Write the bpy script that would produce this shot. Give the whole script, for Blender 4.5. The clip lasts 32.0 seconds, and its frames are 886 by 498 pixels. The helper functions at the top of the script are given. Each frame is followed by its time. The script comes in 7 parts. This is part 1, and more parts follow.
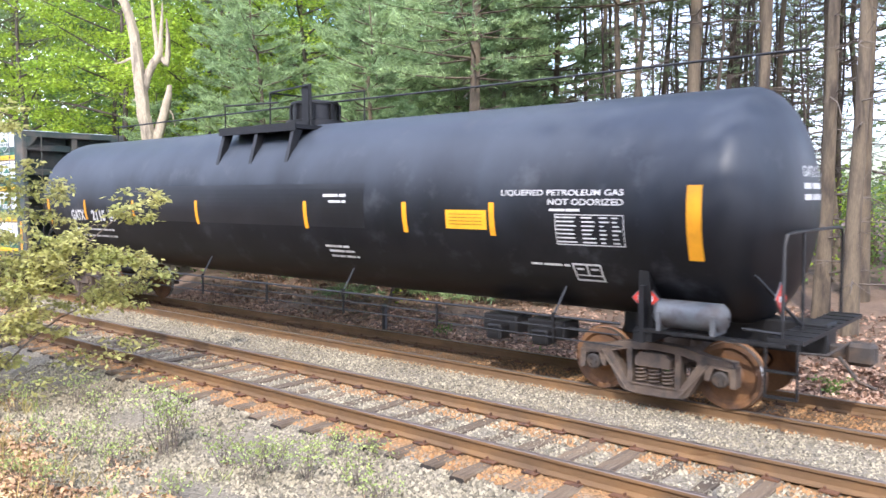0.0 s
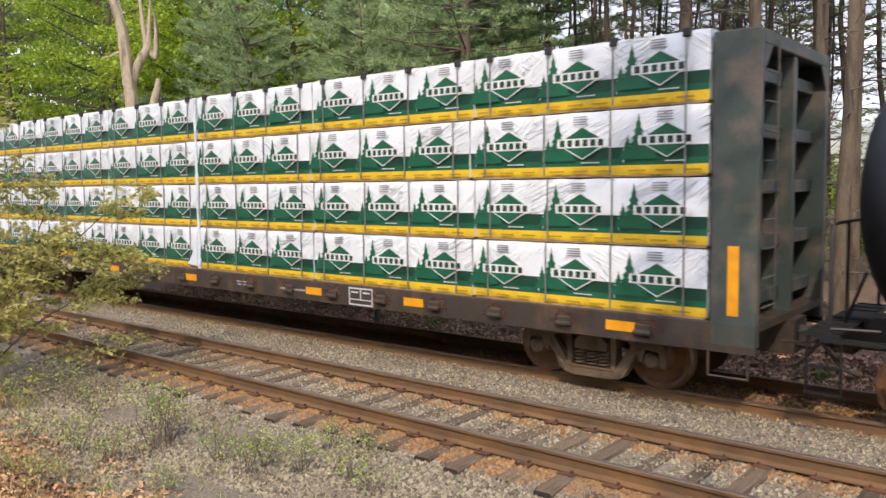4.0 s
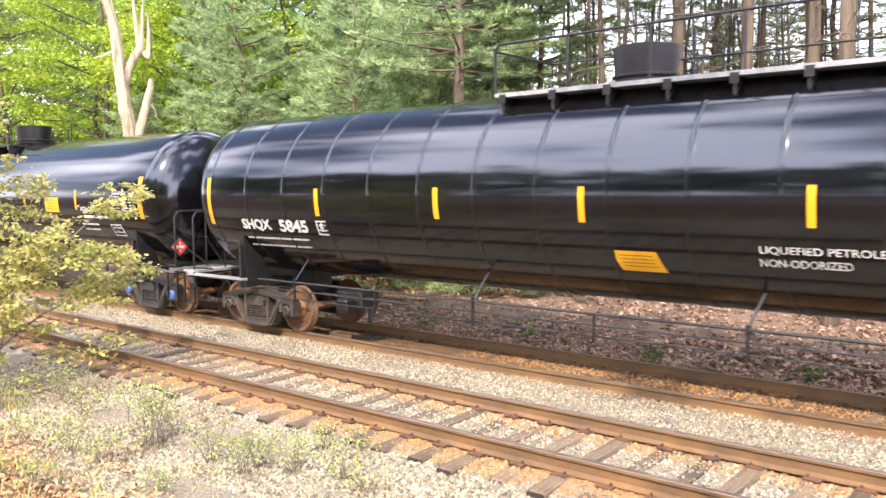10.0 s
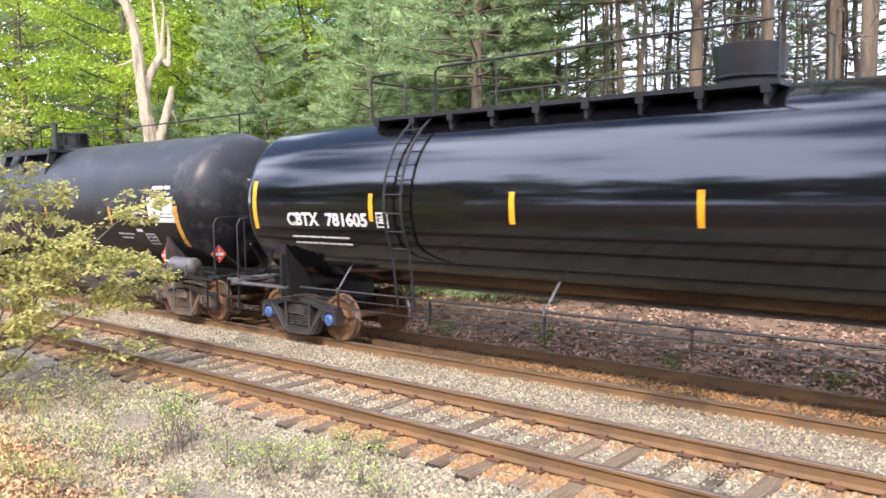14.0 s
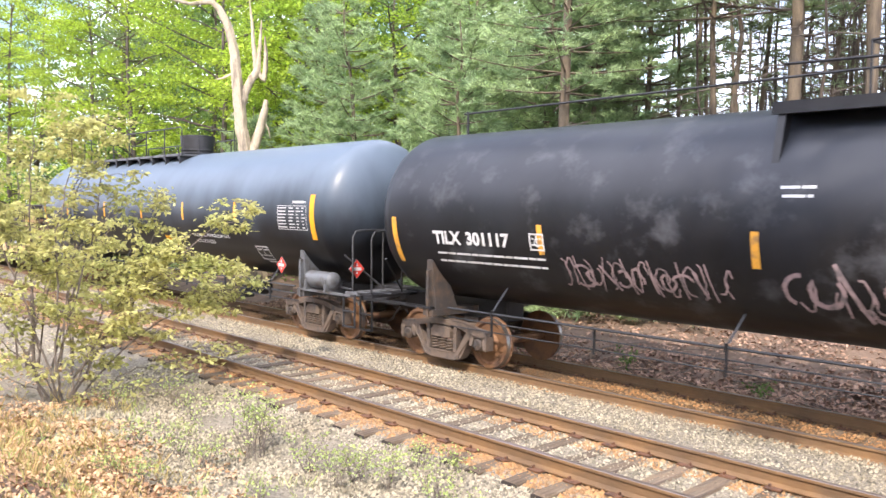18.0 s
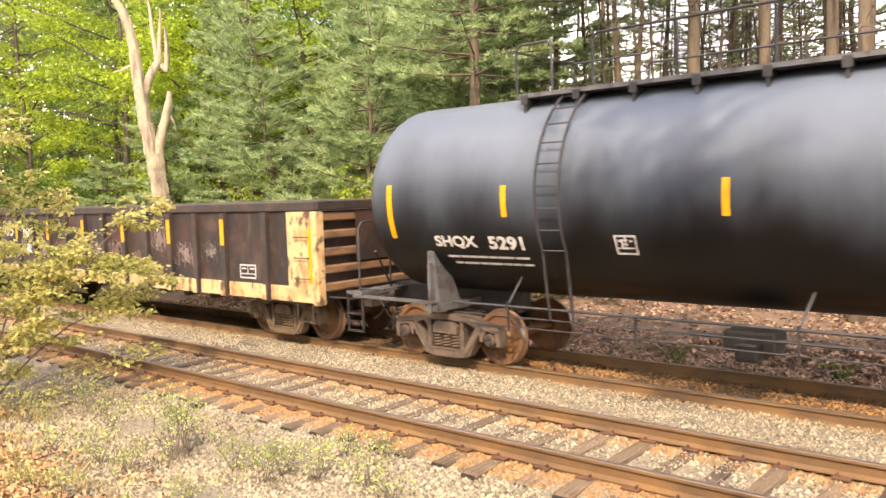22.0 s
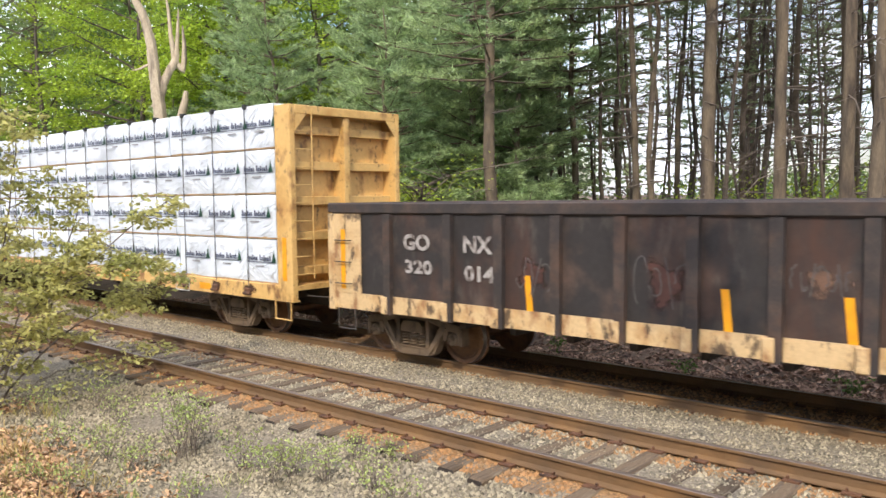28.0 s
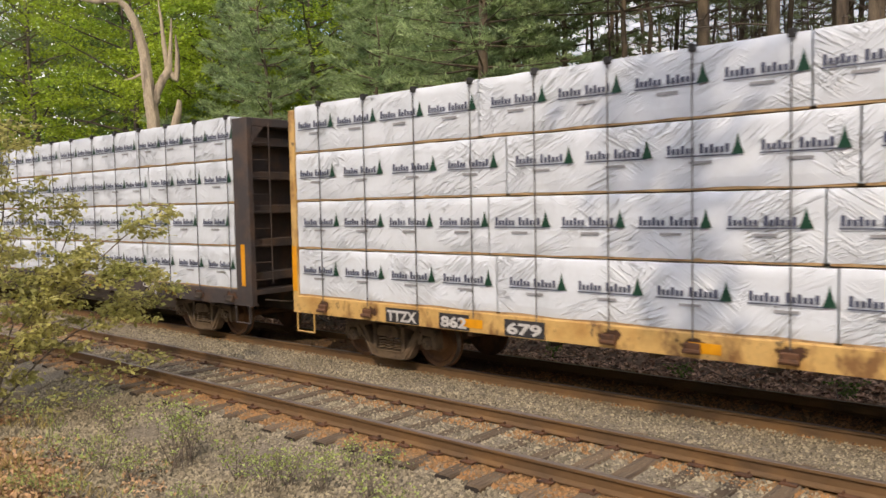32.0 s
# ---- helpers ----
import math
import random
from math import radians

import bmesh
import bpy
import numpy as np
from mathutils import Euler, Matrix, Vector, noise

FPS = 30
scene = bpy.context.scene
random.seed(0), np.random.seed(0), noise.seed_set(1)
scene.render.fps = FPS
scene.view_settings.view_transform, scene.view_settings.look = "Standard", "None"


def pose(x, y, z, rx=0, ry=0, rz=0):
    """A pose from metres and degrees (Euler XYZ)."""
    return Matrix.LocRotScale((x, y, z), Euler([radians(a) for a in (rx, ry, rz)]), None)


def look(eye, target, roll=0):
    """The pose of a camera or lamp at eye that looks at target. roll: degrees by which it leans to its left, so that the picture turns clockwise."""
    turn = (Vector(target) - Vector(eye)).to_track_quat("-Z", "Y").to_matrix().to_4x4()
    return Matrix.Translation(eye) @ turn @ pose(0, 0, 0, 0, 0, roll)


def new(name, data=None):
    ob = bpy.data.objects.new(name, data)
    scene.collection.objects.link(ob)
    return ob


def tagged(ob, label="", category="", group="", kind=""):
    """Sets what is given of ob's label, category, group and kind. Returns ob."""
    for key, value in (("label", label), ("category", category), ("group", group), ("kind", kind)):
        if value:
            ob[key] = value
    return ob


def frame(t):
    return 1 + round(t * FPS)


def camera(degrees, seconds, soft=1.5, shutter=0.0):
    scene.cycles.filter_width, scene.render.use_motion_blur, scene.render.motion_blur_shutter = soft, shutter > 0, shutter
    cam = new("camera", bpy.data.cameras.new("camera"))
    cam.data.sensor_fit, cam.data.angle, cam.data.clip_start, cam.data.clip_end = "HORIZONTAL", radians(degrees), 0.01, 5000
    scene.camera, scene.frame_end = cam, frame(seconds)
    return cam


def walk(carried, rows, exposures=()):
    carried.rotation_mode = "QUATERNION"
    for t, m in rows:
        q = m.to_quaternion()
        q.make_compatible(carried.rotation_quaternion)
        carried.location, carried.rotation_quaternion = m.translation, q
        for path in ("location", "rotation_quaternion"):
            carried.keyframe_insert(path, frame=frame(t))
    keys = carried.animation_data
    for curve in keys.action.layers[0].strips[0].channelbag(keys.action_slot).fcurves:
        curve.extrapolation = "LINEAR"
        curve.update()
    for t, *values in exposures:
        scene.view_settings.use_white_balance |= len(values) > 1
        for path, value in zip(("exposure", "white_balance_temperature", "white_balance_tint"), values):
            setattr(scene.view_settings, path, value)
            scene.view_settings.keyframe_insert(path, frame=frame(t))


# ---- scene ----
# The camera stands on the bank beside the line; z = 0 is the head of the near rail.
EYE = (0.0, 0.0, 2.82)
CAMERA_TURNS = [
    (0.0, 40.12, -3.97, -0.12),
    (0.5, 39.92, -4.14, -0.24),
    (1.0, 39.75, -4.40, -0.15),
    (1.5, 39.59, -4.76, -0.23),
    (2.0, 39.60, -5.12, -0.19),
    (2.5, 39.61, -5.24, -0.26),
    (4.5, 39.68, -4.11, -0.70),
    (5.0, 39.94, -3.79, -0.66),
    (5.5, 39.88, -3.77, -0.61),
    (6.0, 39.78, -3.90, -0.53),
    (6.5, 39.52, -4.13, -0.42),
    (7.0, 39.43, -4.56, -0.44),
    (7.5, 39.27, -4.69, -0.38),
    (8.0, 39.12, -4.64, -0.43),
    (8.5, 39.18, -4.64, -0.49),
    (9.0, 39.31, -4.57, -0.68),
    (9.5, 39.15, -4.42, -0.76),
    (10.0, 39.06, -4.48, -0.48),
    (10.5, 38.98, -4.76, -0.43),
    (11.0, 39.27, -4.83, -0.52),
    (11.5, 39.55, -4.77, -0.63),
    (12.0, 39.90, -4.68, -0.64),
    (12.5, 40.25, -4.56, -0.68),
    (13.0, 40.42, -4.29, -0.72),
    (13.5, 40.41, -4.19, -0.73),
    (15.5, 40.34, -3.26, -0.16),
    (16.0, 43.26, -3.58, 0.48),
    (16.5, 45.86, -3.93, 1.02),
    (17.0, 47.63, -4.27, 0.55),
    (17.5, 47.75, -3.77, -0.20),
    (18.0, 46.31, -2.97, 0.72),
    (18.5, 44.61, -4.68, -0.34),
    (19.0, 43.48, -5.51, -2.08),
    (19.5, 41.33, -5.72, -2.57),
    (20.0, 40.08, -6.36, -2.04),
    (20.5, 39.11, -4.98, -1.60),
    (21.0, 40.37, -4.55, -1.92),
    (21.5, 40.43, -4.65, -1.68),
    (22.0, 40.45, -4.12, -1.88),
    (22.5, 40.51, -3.66, -2.09),
    (23.0, 40.59, -2.97, -2.09),
    (23.5, 40.38, -2.79, -1.69),
    (24.0, 40.37, -2.82, -1.61),
    (24.5, 40.85, -3.32, -1.29),
    (25.0, 41.10, -3.20, -1.10),
    (25.5, 41.09, -3.12, -0.97),
    (27.5, 40.95, -3.83, -0.72),
    (28.0, 41.26, -3.77, -0.67),
    (28.5, 41.41, -3.88, -0.79),
    (29.0, 41.15, -3.70, -1.02),
    (29.5, 40.86, -3.35, -1.19),
    (30.0, 40.73, -3.26, -1.31),
    (30.5, 40.74, -3.29, -1.31),
    (31.0, 40.86, -3.45, -1.11),
    (31.5, 40.91, -3.49, -1.18),
    (32.0, 40.89, -3.30, -1.18),
]
cam = camera(58.35, 32.0, soft=1.5, shutter=0.2)
# seconds, stops, kelvin, tint
EXPOSURES = [(0, 0.14, 5950, 17), (1, 0.16, 6500, 18), (2.5, 0.13, 6600, 19), (4.5, -1.19, 7000, 19), (5, -1.29, 7000, 19), (6, -1.04, 7000, 20), (7, -0.94, 7000, 21), (8, -0.63, 7200, 22), (9, 0.31, 7000, 23), (10, 0.54, 6900, 20), (12, 0.25, 7200, 20), (13, 0.18, 6750, 19), (16, 0.21, 6350, 19), (17, 0.21, 6350, 19), (18, 0.36, 6450, 18), (19, 0.36, 7500, 18), (20, 0.36, 8600, 19), (21, 0.31, 9000, 21), (22, 0.28, 8600, 22), (23, 0.16, 7800, 23), (24, -0.17, 5850, 17), (25, -0.24, 5750, 16), (27.5, -0.39, 6700, 14), (28, -0.46, 6750, 14), (29, -1.15, 7500, 15), (30, -1.54, 7500, 19), (31, -1.17, 7700, 18), (32, -1.17, 7700, 18)]
walk(cam, [(t, pose(*EYE, 90 + pitch, 0, yaw) @ pose(0, 0, 0, 0, 0, roll)) for t, yaw, pitch, roll in CAMERA_TURNS], EXPOSURES)

# ---- light ----
SUN_DIR = Vector((0.38, -0.67, 0.75)).normalized()
sun = new("sun", bpy.data.lights.new("sun", "SUN"))
sun.data.energy, sun.data.angle, sun.data.color = 4.9, radians(0.55), (1.0, 0.91, 0.75)
sun.matrix_world = look(SUN_DIR * 60, (0, 0, 0))
world = bpy.data.worlds.new("world")
scene.world = world
world.use_nodes = True
wn = world.node_tree.nodes
wl = world.node_tree.links
sky = wn.new("ShaderNodeTexSky")
sky.sky_type, sky.sun_disc = "NISHITA", False
sky.sun_elevation = math.asin(SUN_DIR.z)
sky.sun_rotation = math.atan2(SUN_DIR.x, SUN_DIR.y)
sky.dust_density = 1.5
wcoord = wn.new("ShaderNodeTexCoord")
wnoise = wn.new("ShaderNodeTexNoise")
wnoise.inputs["Scale"].default_value = 3.4
wnoise.inputs["Detail"].default_value = 4.5
wramp = wn.new("ShaderNodeValToRGB")
wramp.color_ramp.elements[0].position, wramp.color_ramp.elements[1].position = 0.50, 0.66
wmix = wn.new("ShaderNodeMixRGB")
wmix.inputs[2].default_value = (62.0, 66.0, 76.0, 1)
wl.new(wcoord.outputs["Generated"], wnoise.inputs["Vector"])
wsplit, wcover = wn.new("ShaderNodeSeparateXYZ"), wn.new("ShaderNodeMath")
wcover.operation = "MULTIPLY_ADD"
wcover.inputs[1].default_value = 0.28
wl.new(wcoord.outputs["Generated"], wsplit.inputs[0])
wsouth = wn.new("ShaderNodeMath")
wsouth.operation = "MULTIPLY"
wsouth.inputs[1].default_value = -1.0
wsouth.use_clamp = True
wl.new(wsplit.outputs["Y"], wsouth.inputs[0])
wl.new(wsouth.outputs["Value"], wcover.inputs[0])
wl.new(wnoise.outputs["Fac"], wcover.inputs[2])
wl.new(wcover.outputs["Value"], wramp.inputs["Fac"])
wl.new(wramp.outputs["Color"], wmix.inputs[0])
wbright = wn.new("ShaderNodeVectorMath")
wbright.operation = "SCALE"
wbright.inputs["Scale"].default_value = 3.6
wl.new(sky.outputs["Color"], wbright.inputs[0])
wl.new(wbright.outputs["Vector"], wmix.inputs[1])
wl.new(wmix.outputs["Color"], wn["Background"].inputs["Color"])
wn["Background"].inputs["Strength"].default_value = 0.07

# ---- materials ----


def material(name, color, rough=0.8, metal=0.0, vary=0.25, scale=3.0, second=None, bump=0.0, bump_scale=40.0, spec=0.5,
             stretch=(1, 1, 1), amount=0.5, per="none", through_light=0.0, tones=(0.6, 1.4)):
    """A surface with two scales of variation; second: the colour of stains or wear; per: object or island varies the tone."""
    m = bpy.data.materials.new(name)
    m.use_nodes = True
    n, l = m.node_tree.nodes, m.node_tree.links
    b = n["Principled BSDF"]
    b.inputs["Roughness"].default_value, b.inputs["Metallic"].default_value = rough, metal
    b.inputs["Specular IOR Level"].default_value = spec
    coord = n.new("ShaderNodeTexCoord")
    mapping = n.new("ShaderNodeMapping")
    mapping.inputs["Scale"].default_value = stretch
    l.new(coord.outputs["Object"], mapping.inputs["Vector"])
    big, fine = n.new("ShaderNodeTexNoise"), n.new("ShaderNodeTexNoise")
    big.inputs["Scale"].default_value, fine.inputs["Scale"].default_value = scale, scale * 9
    big.inputs["Detail"].default_value, fine.inputs["Detail"].default_value = 6, 4
    for tex in (big, fine):
        l.new(mapping.outputs["Vector"], tex.inputs["Vector"])
    ramp = n.new("ShaderNodeValToRGB")
    ramp.color_ramp.elements[0].position, ramp.color_ramp.elements[1].position = 0.62 - 0.3 * amount, 0.82 - 0.3 * amount
    l.new(big.outputs["Fac"], ramp.inputs["Fac"])
    mix = n.new("ShaderNodeMixRGB")
    mix.inputs[1].default_value = (*color, 1)
    mix.inputs[2].default_value = (*(second or [c * 0.7 for c in color]), 1)
    l.new(ramp.outputs["Color"], mix.inputs[0])
    tone = n.new("ShaderNodeMapRange")
    tone.inputs["To Min"].default_value, tone.inputs["To Max"].default_value = 1 - vary, 1 + vary
    l.new(fine.outputs["Fac"], tone.inputs["Value"])
    last = tone.outputs["Result"]
    if per != "none":
        info = n.new("ShaderNodeObjectInfo") if per == "object" else n.new("ShaderNodeNewGeometry")
        each = n.new("ShaderNodeMapRange")
        each.inputs["To Min"].default_value, each.inputs["To Max"].default_value = tones
        l.new(info.outputs["Random" if per == "object" else "Random Per Island"], each.inputs["Value"])
        times = n.new("ShaderNodeMath")
        times.operation = "MULTIPLY"
        l.new(last, times.inputs[0])
        l.new(each.outputs["Result"], times.inputs[1])
        last = times.outputs["Value"]
    scaled = n.new("ShaderNodeVectorMath")
    scaled.operation = "SCALE"
    l.new(mix.outputs["Color"], scaled.inputs[0])
    l.new(last, scaled.inputs["Scale"])
    l.new(scaled.outputs["Vector"], b.inputs["Base Color"])
    if bump:
        tex, bmp = n.new("ShaderNodeTexNoise"), n.new("ShaderNodeBump")
        tex.inputs["Scale"].default_value, tex.inputs["Detail"].default_value = bump_scale, 4
        bmp.inputs["Strength"].default_value, bmp.inputs["Distance"].default_value = bump, 0.02
        l.new(mapping.outputs["Vector"], tex.inputs["Vector"])
        l.new(tex.outputs["Fac"], bmp.inputs["Height"])
        l.new(bmp.outputs["Normal"], b.inputs["Normal"])
    if through_light:
        thin, both = n.new("ShaderNodeBsdfTranslucent"), n.new("ShaderNodeMixShader")
        both.inputs[0].default_value = through_light
        l.new(scaled.outputs["Vector"], thin.inputs["Color"])
        l.new(b.outputs[0], both.inputs[1])
        l.new(thin.outputs[0], both.inputs[2])
        l.new(both.outputs[0], n["Material Output"].inputs["Surface"])
    return m


def worn(m, color, scale, stretch, lo, hi, most=1.0):
    """Lay a second noise colour over a material: streaks, rust, chips or sun dapples with a ragged edge."""
    n, l = m.node_tree.nodes, m.node_tree.links
    b = n["Principled BSDF"]
    coord, mapping, tex, ramp, mix = (n.new("ShaderNode" + k) for k in ("TexCoord", "Mapping", "TexNoise", "ValToRGB", "MixRGB"))
    mapping.inputs["Scale"].default_value = stretch
    tex.inputs["Scale"].default_value, tex.inputs["Detail"].default_value, tex.inputs["Roughness"].default_value = scale, 8, 0.62
    e = ramp.color_ramp.elements
    e[0].position, e[1].position = lo, hi
    e[1].color = (most, most, most, 1)
    mix.inputs[2].default_value = (*color, 1)
    l.new(coord.outputs["Object"], mapping.inputs["Vector"])
    l.new(mapping.outputs["Vector"], tex.inputs["Vector"])
    l.new(tex.outputs["Fac"], ramp.inputs["Fac"])
    l.new(ramp.outputs["Color"], mix.inputs[0])
    l.new(b.inputs["Base Color"].links[0].from_socket, mix.inputs[1])
    l.new(mix.outputs["Color"], b.inputs["Base Color"])
    return m


def sprayed(name, color, scale=6.0, cover=0.5, rough=0.75):
    """Old paint or rust with ragged, thinning edges: see-through where it has gone."""
    m = material(name, color, rough, 0, 0.35, 5, [c * 0.6 for c in color])
    n, l = m.node_tree.nodes, m.node_tree.links
    coord, mapping, ball, tex, add, ramp, clear, both = (n.new("ShaderNode" + k) for k in ("TexCoord", "Mapping", "TexGradient", "TexNoise", "Math", "ValToRGB", "BsdfTransparent", "MixShader"))
    mapping.inputs["Scale"].default_value, mapping.inputs["Location"].default_value = (2, 0, 2), (-1, 0, -1)
    ball.gradient_type = "SPHERICAL"
    tex.inputs["Scale"].default_value, tex.inputs["Detail"].default_value, tex.inputs["Roughness"].default_value = scale, 7, 0.65
    add.operation = "MULTIPLY_ADD"
    add.inputs[1].default_value = 0.5
    ramp.color_ramp.elements[0].position, ramp.color_ramp.elements[1].position = 0.84 - 0.3 * cover, 0.96 - 0.3 * cover
    l.new(coord.outputs["Generated"], mapping.inputs["Vector"])
    l.new(mapping.outputs["Vector"], ball.inputs["Vector"])
    l.new(coord.outputs["Object"], tex.inputs["Vector"])
    l.new(ball.outputs["Fac"], add.inputs[0])
    l.new(tex.outputs["Fac"], add.inputs[2])
    l.new(add.outputs["Value"], ramp.inputs["Fac"])
    l.new(ramp.outputs["Color"], both.inputs[0])
    l.new(clear.outputs[0], both.inputs[1])
    l.new(n["Principled BSDF"].outputs[0], both.inputs[2])
    l.new(both.outputs[0], n["Material Output"].inputs["Surface"])
    return m


BLACK_GLOSS = material("black_gloss_paint", (0.003, 0.003, 0.0035), 0.12, 0, 0.2, 0.8, (0.005, 0.005, 0.0055), spec=0.78, bump=0.035, bump_scale=1.2)
BLACK_GLOSS.node_tree.nodes["Principled BSDF"].inputs["Specular Tint"].default_value = (0.82, 0.89, 1.0, 1)
BLACK_SATIN = material("black_satin_paint", (0.007, 0.0074, 0.009), 0.43, 0, 0.25, 0.9, (0.012, 0.012, 0.014), spec=0.24, bump=0.05, bump_scale=2, stretch=(1, 1, 0.5))
BLACK_DULL = material("black_dull_paint", (0.009, 0.009, 0.0105), 0.38, 0, 0.3, 0.8, (0.011, 0.010, 0.010), spec=0.24, bump=0.04, bump_scale=3)
GREY_TANK = material("grey_black_paint", (0.004, 0.0042, 0.005), 0.36, 0, 0.2, 0.7, (0.008, 0.008, 0.009), spec=0.28, bump=0.04, bump_scale=3)


def sky_lit_top(m, color, z0, z1, full):
    """Sky light painted on a tank's upper half, with a blotchy, streaked lower edge."""
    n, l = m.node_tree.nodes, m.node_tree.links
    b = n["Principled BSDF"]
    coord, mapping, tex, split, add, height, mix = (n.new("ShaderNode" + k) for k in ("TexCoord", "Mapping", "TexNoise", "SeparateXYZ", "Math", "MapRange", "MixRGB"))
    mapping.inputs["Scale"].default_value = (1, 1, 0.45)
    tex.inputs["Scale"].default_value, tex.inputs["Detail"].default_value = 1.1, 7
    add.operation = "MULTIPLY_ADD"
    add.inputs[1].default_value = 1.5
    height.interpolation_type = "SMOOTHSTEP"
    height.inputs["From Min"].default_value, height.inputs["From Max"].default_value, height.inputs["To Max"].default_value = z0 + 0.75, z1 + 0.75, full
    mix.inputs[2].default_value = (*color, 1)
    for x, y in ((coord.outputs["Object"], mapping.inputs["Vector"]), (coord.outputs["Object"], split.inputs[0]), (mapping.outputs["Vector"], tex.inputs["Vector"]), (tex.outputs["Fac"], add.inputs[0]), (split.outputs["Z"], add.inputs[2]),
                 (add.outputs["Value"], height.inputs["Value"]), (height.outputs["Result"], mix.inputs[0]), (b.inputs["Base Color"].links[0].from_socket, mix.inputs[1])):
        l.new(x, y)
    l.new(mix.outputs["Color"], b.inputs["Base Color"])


# the paler colours stand for sky reflected on the tank tops
sky_lit_top(BLACK_SATIN, (0.058, 0.069, 0.088), 2.1, 4.5, 0.95)
sky_lit_top(BLACK_DULL, (0.036, 0.040, 0.048), 2.0, 4.6, 0.9)
sky_lit_top(GREY_TANK, (0.105, 0.135, 0.172), 2.0, 4.1, 1.0)
PATCH_DARK = material("repainted_patch", (0.008, 0.0085, 0.011), 0.36, 0, 0.2, 0.9, (0.018, 0.019, 0.023))
BLACK_STEEL = material("black_fittings", (0.009, 0.009, 0.010), 0.5, 0, 0.3, 6)
GREY_STEEL = material("grey_fittings", (0.11, 0.115, 0.12), 0.5, 0.1, 0.3, 5, (0.06, 0.05, 0.045))
SILVER = material("bare_grating", (0.35, 0.36, 0.37), 0.5, 0.3, 0.3, 5)
RUST = material("rust", (0.13, 0.06, 0.03), 0.85, 0.1, 0.4, 8, (0.06, 0.035, 0.025), bump=0.3)
CAST_BROWN = material("dusty_cast_steel", (0.13, 0.095, 0.07), 0.8, 0.1, 0.35, 5, (0.06, 0.05, 0.045), bump=0.2)
CAST_GREY = material("greasy_cast_steel", (0.042, 0.040, 0.038), 0.6, 0.2, 0.35, 5, (0.05, 0.048, 0.045), bump=0.2)
CAST_TAN = material("dusty_tan_cast_steel", (0.15, 0.105, 0.065), 0.85, 0.05, 0.35, 5, (0.07, 0.05, 0.035), bump=0.2)
CAST_DARK = material("dark_cast_steel", (0.045, 0.038, 0.033), 0.75, 0.1, 0.35, 5, (0.09, 0.06, 0.04), bump=0.2)
WHEEL_STEEL = material("wheel_rust", (0.19, 0.095, 0.042), 0.7, 0.2, 0.3, 3, (0.08, 0.045, 0.03), bump=0.15)
TREAD = material("polished_tread", (0.45, 0.43, 0.40), 0.3, 0.9, 0.2)
BLUE_CAP = material("blue_bearing_paint", (0.05, 0.14, 0.42), 0.5, 0, 0.3, 9, (0.08, 0.08, 0.1))
YELLOW_TAPE = material("yellow_reflective_tape", (0.78, 0.34, 0.012), 0.4, 0, 0.1, 6, (0.68, 0.29, 0.012))
WALK_GREY = material("galvanised_walkway", (0.30, 0.31, 0.31), 0.55, 0.2, 0.2, 5, (0.2, 0.2, 0.2))
WORN_TAPE = material("worn_yellow_tape", (0.62, 0.30, 0.03), 0.6, 0, 0.25, 9, (0.3, 0.16, 0.05))
SIGN_YELLOW = material("yellow_sign", (0.80, 0.40, 0.015), 0.5, 0, 0.08, 6, (0.74, 0.36, 0.015))
SIGN_CREAM = material("faded_cream_sign", (0.42, 0.42, 0.28), 0.6, 0, 0.15, 6)
WHITE_PAINT = material("white_stencil_paint", (0.56, 0.56, 0.55), 0.7, 0, 0.15, 9, (0.36, 0.36, 0.35), amount=0.4)
WORN_WHITE = material("worn_white_paint", (0.36, 0.34, 0.32), 0.8, 0, 0.3, 9, (0.12, 0.10, 0.09), amount=0.6)
RED_PLACARD = material("red_placard", (0.62, 0.05, 0.03), 0.5, 0, 0.08, 6)
DARK_INK = material("dark_ink", (0.03, 0.03, 0.035), 0.7, 0, 0.1)
GRAFFITI = material("faded_pink_spray", (0.26, 0.19, 0.19), 0.7, 0, 0.2, 7, (0.12, 0.10, 0.10))
GRAFFITI_GREY = material("faded_grey_spray", (0.10, 0.092, 0.09), 0.8, 0, 0.3, 7, (0.06, 0.055, 0.055), amount=0.7)
GON_BLACK = material("scuffed_brown_black_steel", (0.024, 0.021, 0.020), 0.65, 0.05, 0.35, 1.4, (0.085, 0.055, 0.042), bump=0.15, bump_scale=14, amount=0.35)
GON_RIM = material("dark_rail_steel", (0.036, 0.030, 0.028), 0.6, 0.1, 0.3, 3, (0.07, 0.05, 0.04), bump=0.15)
GON_YELLOW = material("rubbed_cream_yellow_paint", (0.56, 0.40, 0.21), 0.7, 0, 0.2, 2.4, (0.42, 0.25, 0.10), bump=0.2, amount=0.42)
GON_PLANK = material("splintered_end_boards", (0.22, 0.125, 0.065), 0.85, 0, 0.3, 5, (0.10, 0.06, 0.04), stretch=(1, 0.3, 1), amount=0.6)
CB_YELLOW = material("faded_yellow_car_paint", (0.61, 0.39, 0.14), 0.55, 0, 0.15, 1.6, (0.44, 0.24, 0.07), bump=0.08, bump_scale=10, amount=0.35)
CB_GREEN = material("dark_green_car_paint", (0.042, 0.060, 0.054), 0.6, 0, 0.2, 2, (0.12, 0.10, 0.08), bump=0.1)
CB_BROWN = material("grimy_brown_steel", (0.042, 0.032, 0.024), 0.75, 0.05, 0.35, 3, (0.05, 0.04, 0.03), bump=0.2)
CB_DARK = material("dark_brown_car_paint", (0.05, 0.042, 0.042), 0.65, 0, 0.3, 2, (0.09, 0.06, 0.045), bump=0.12)
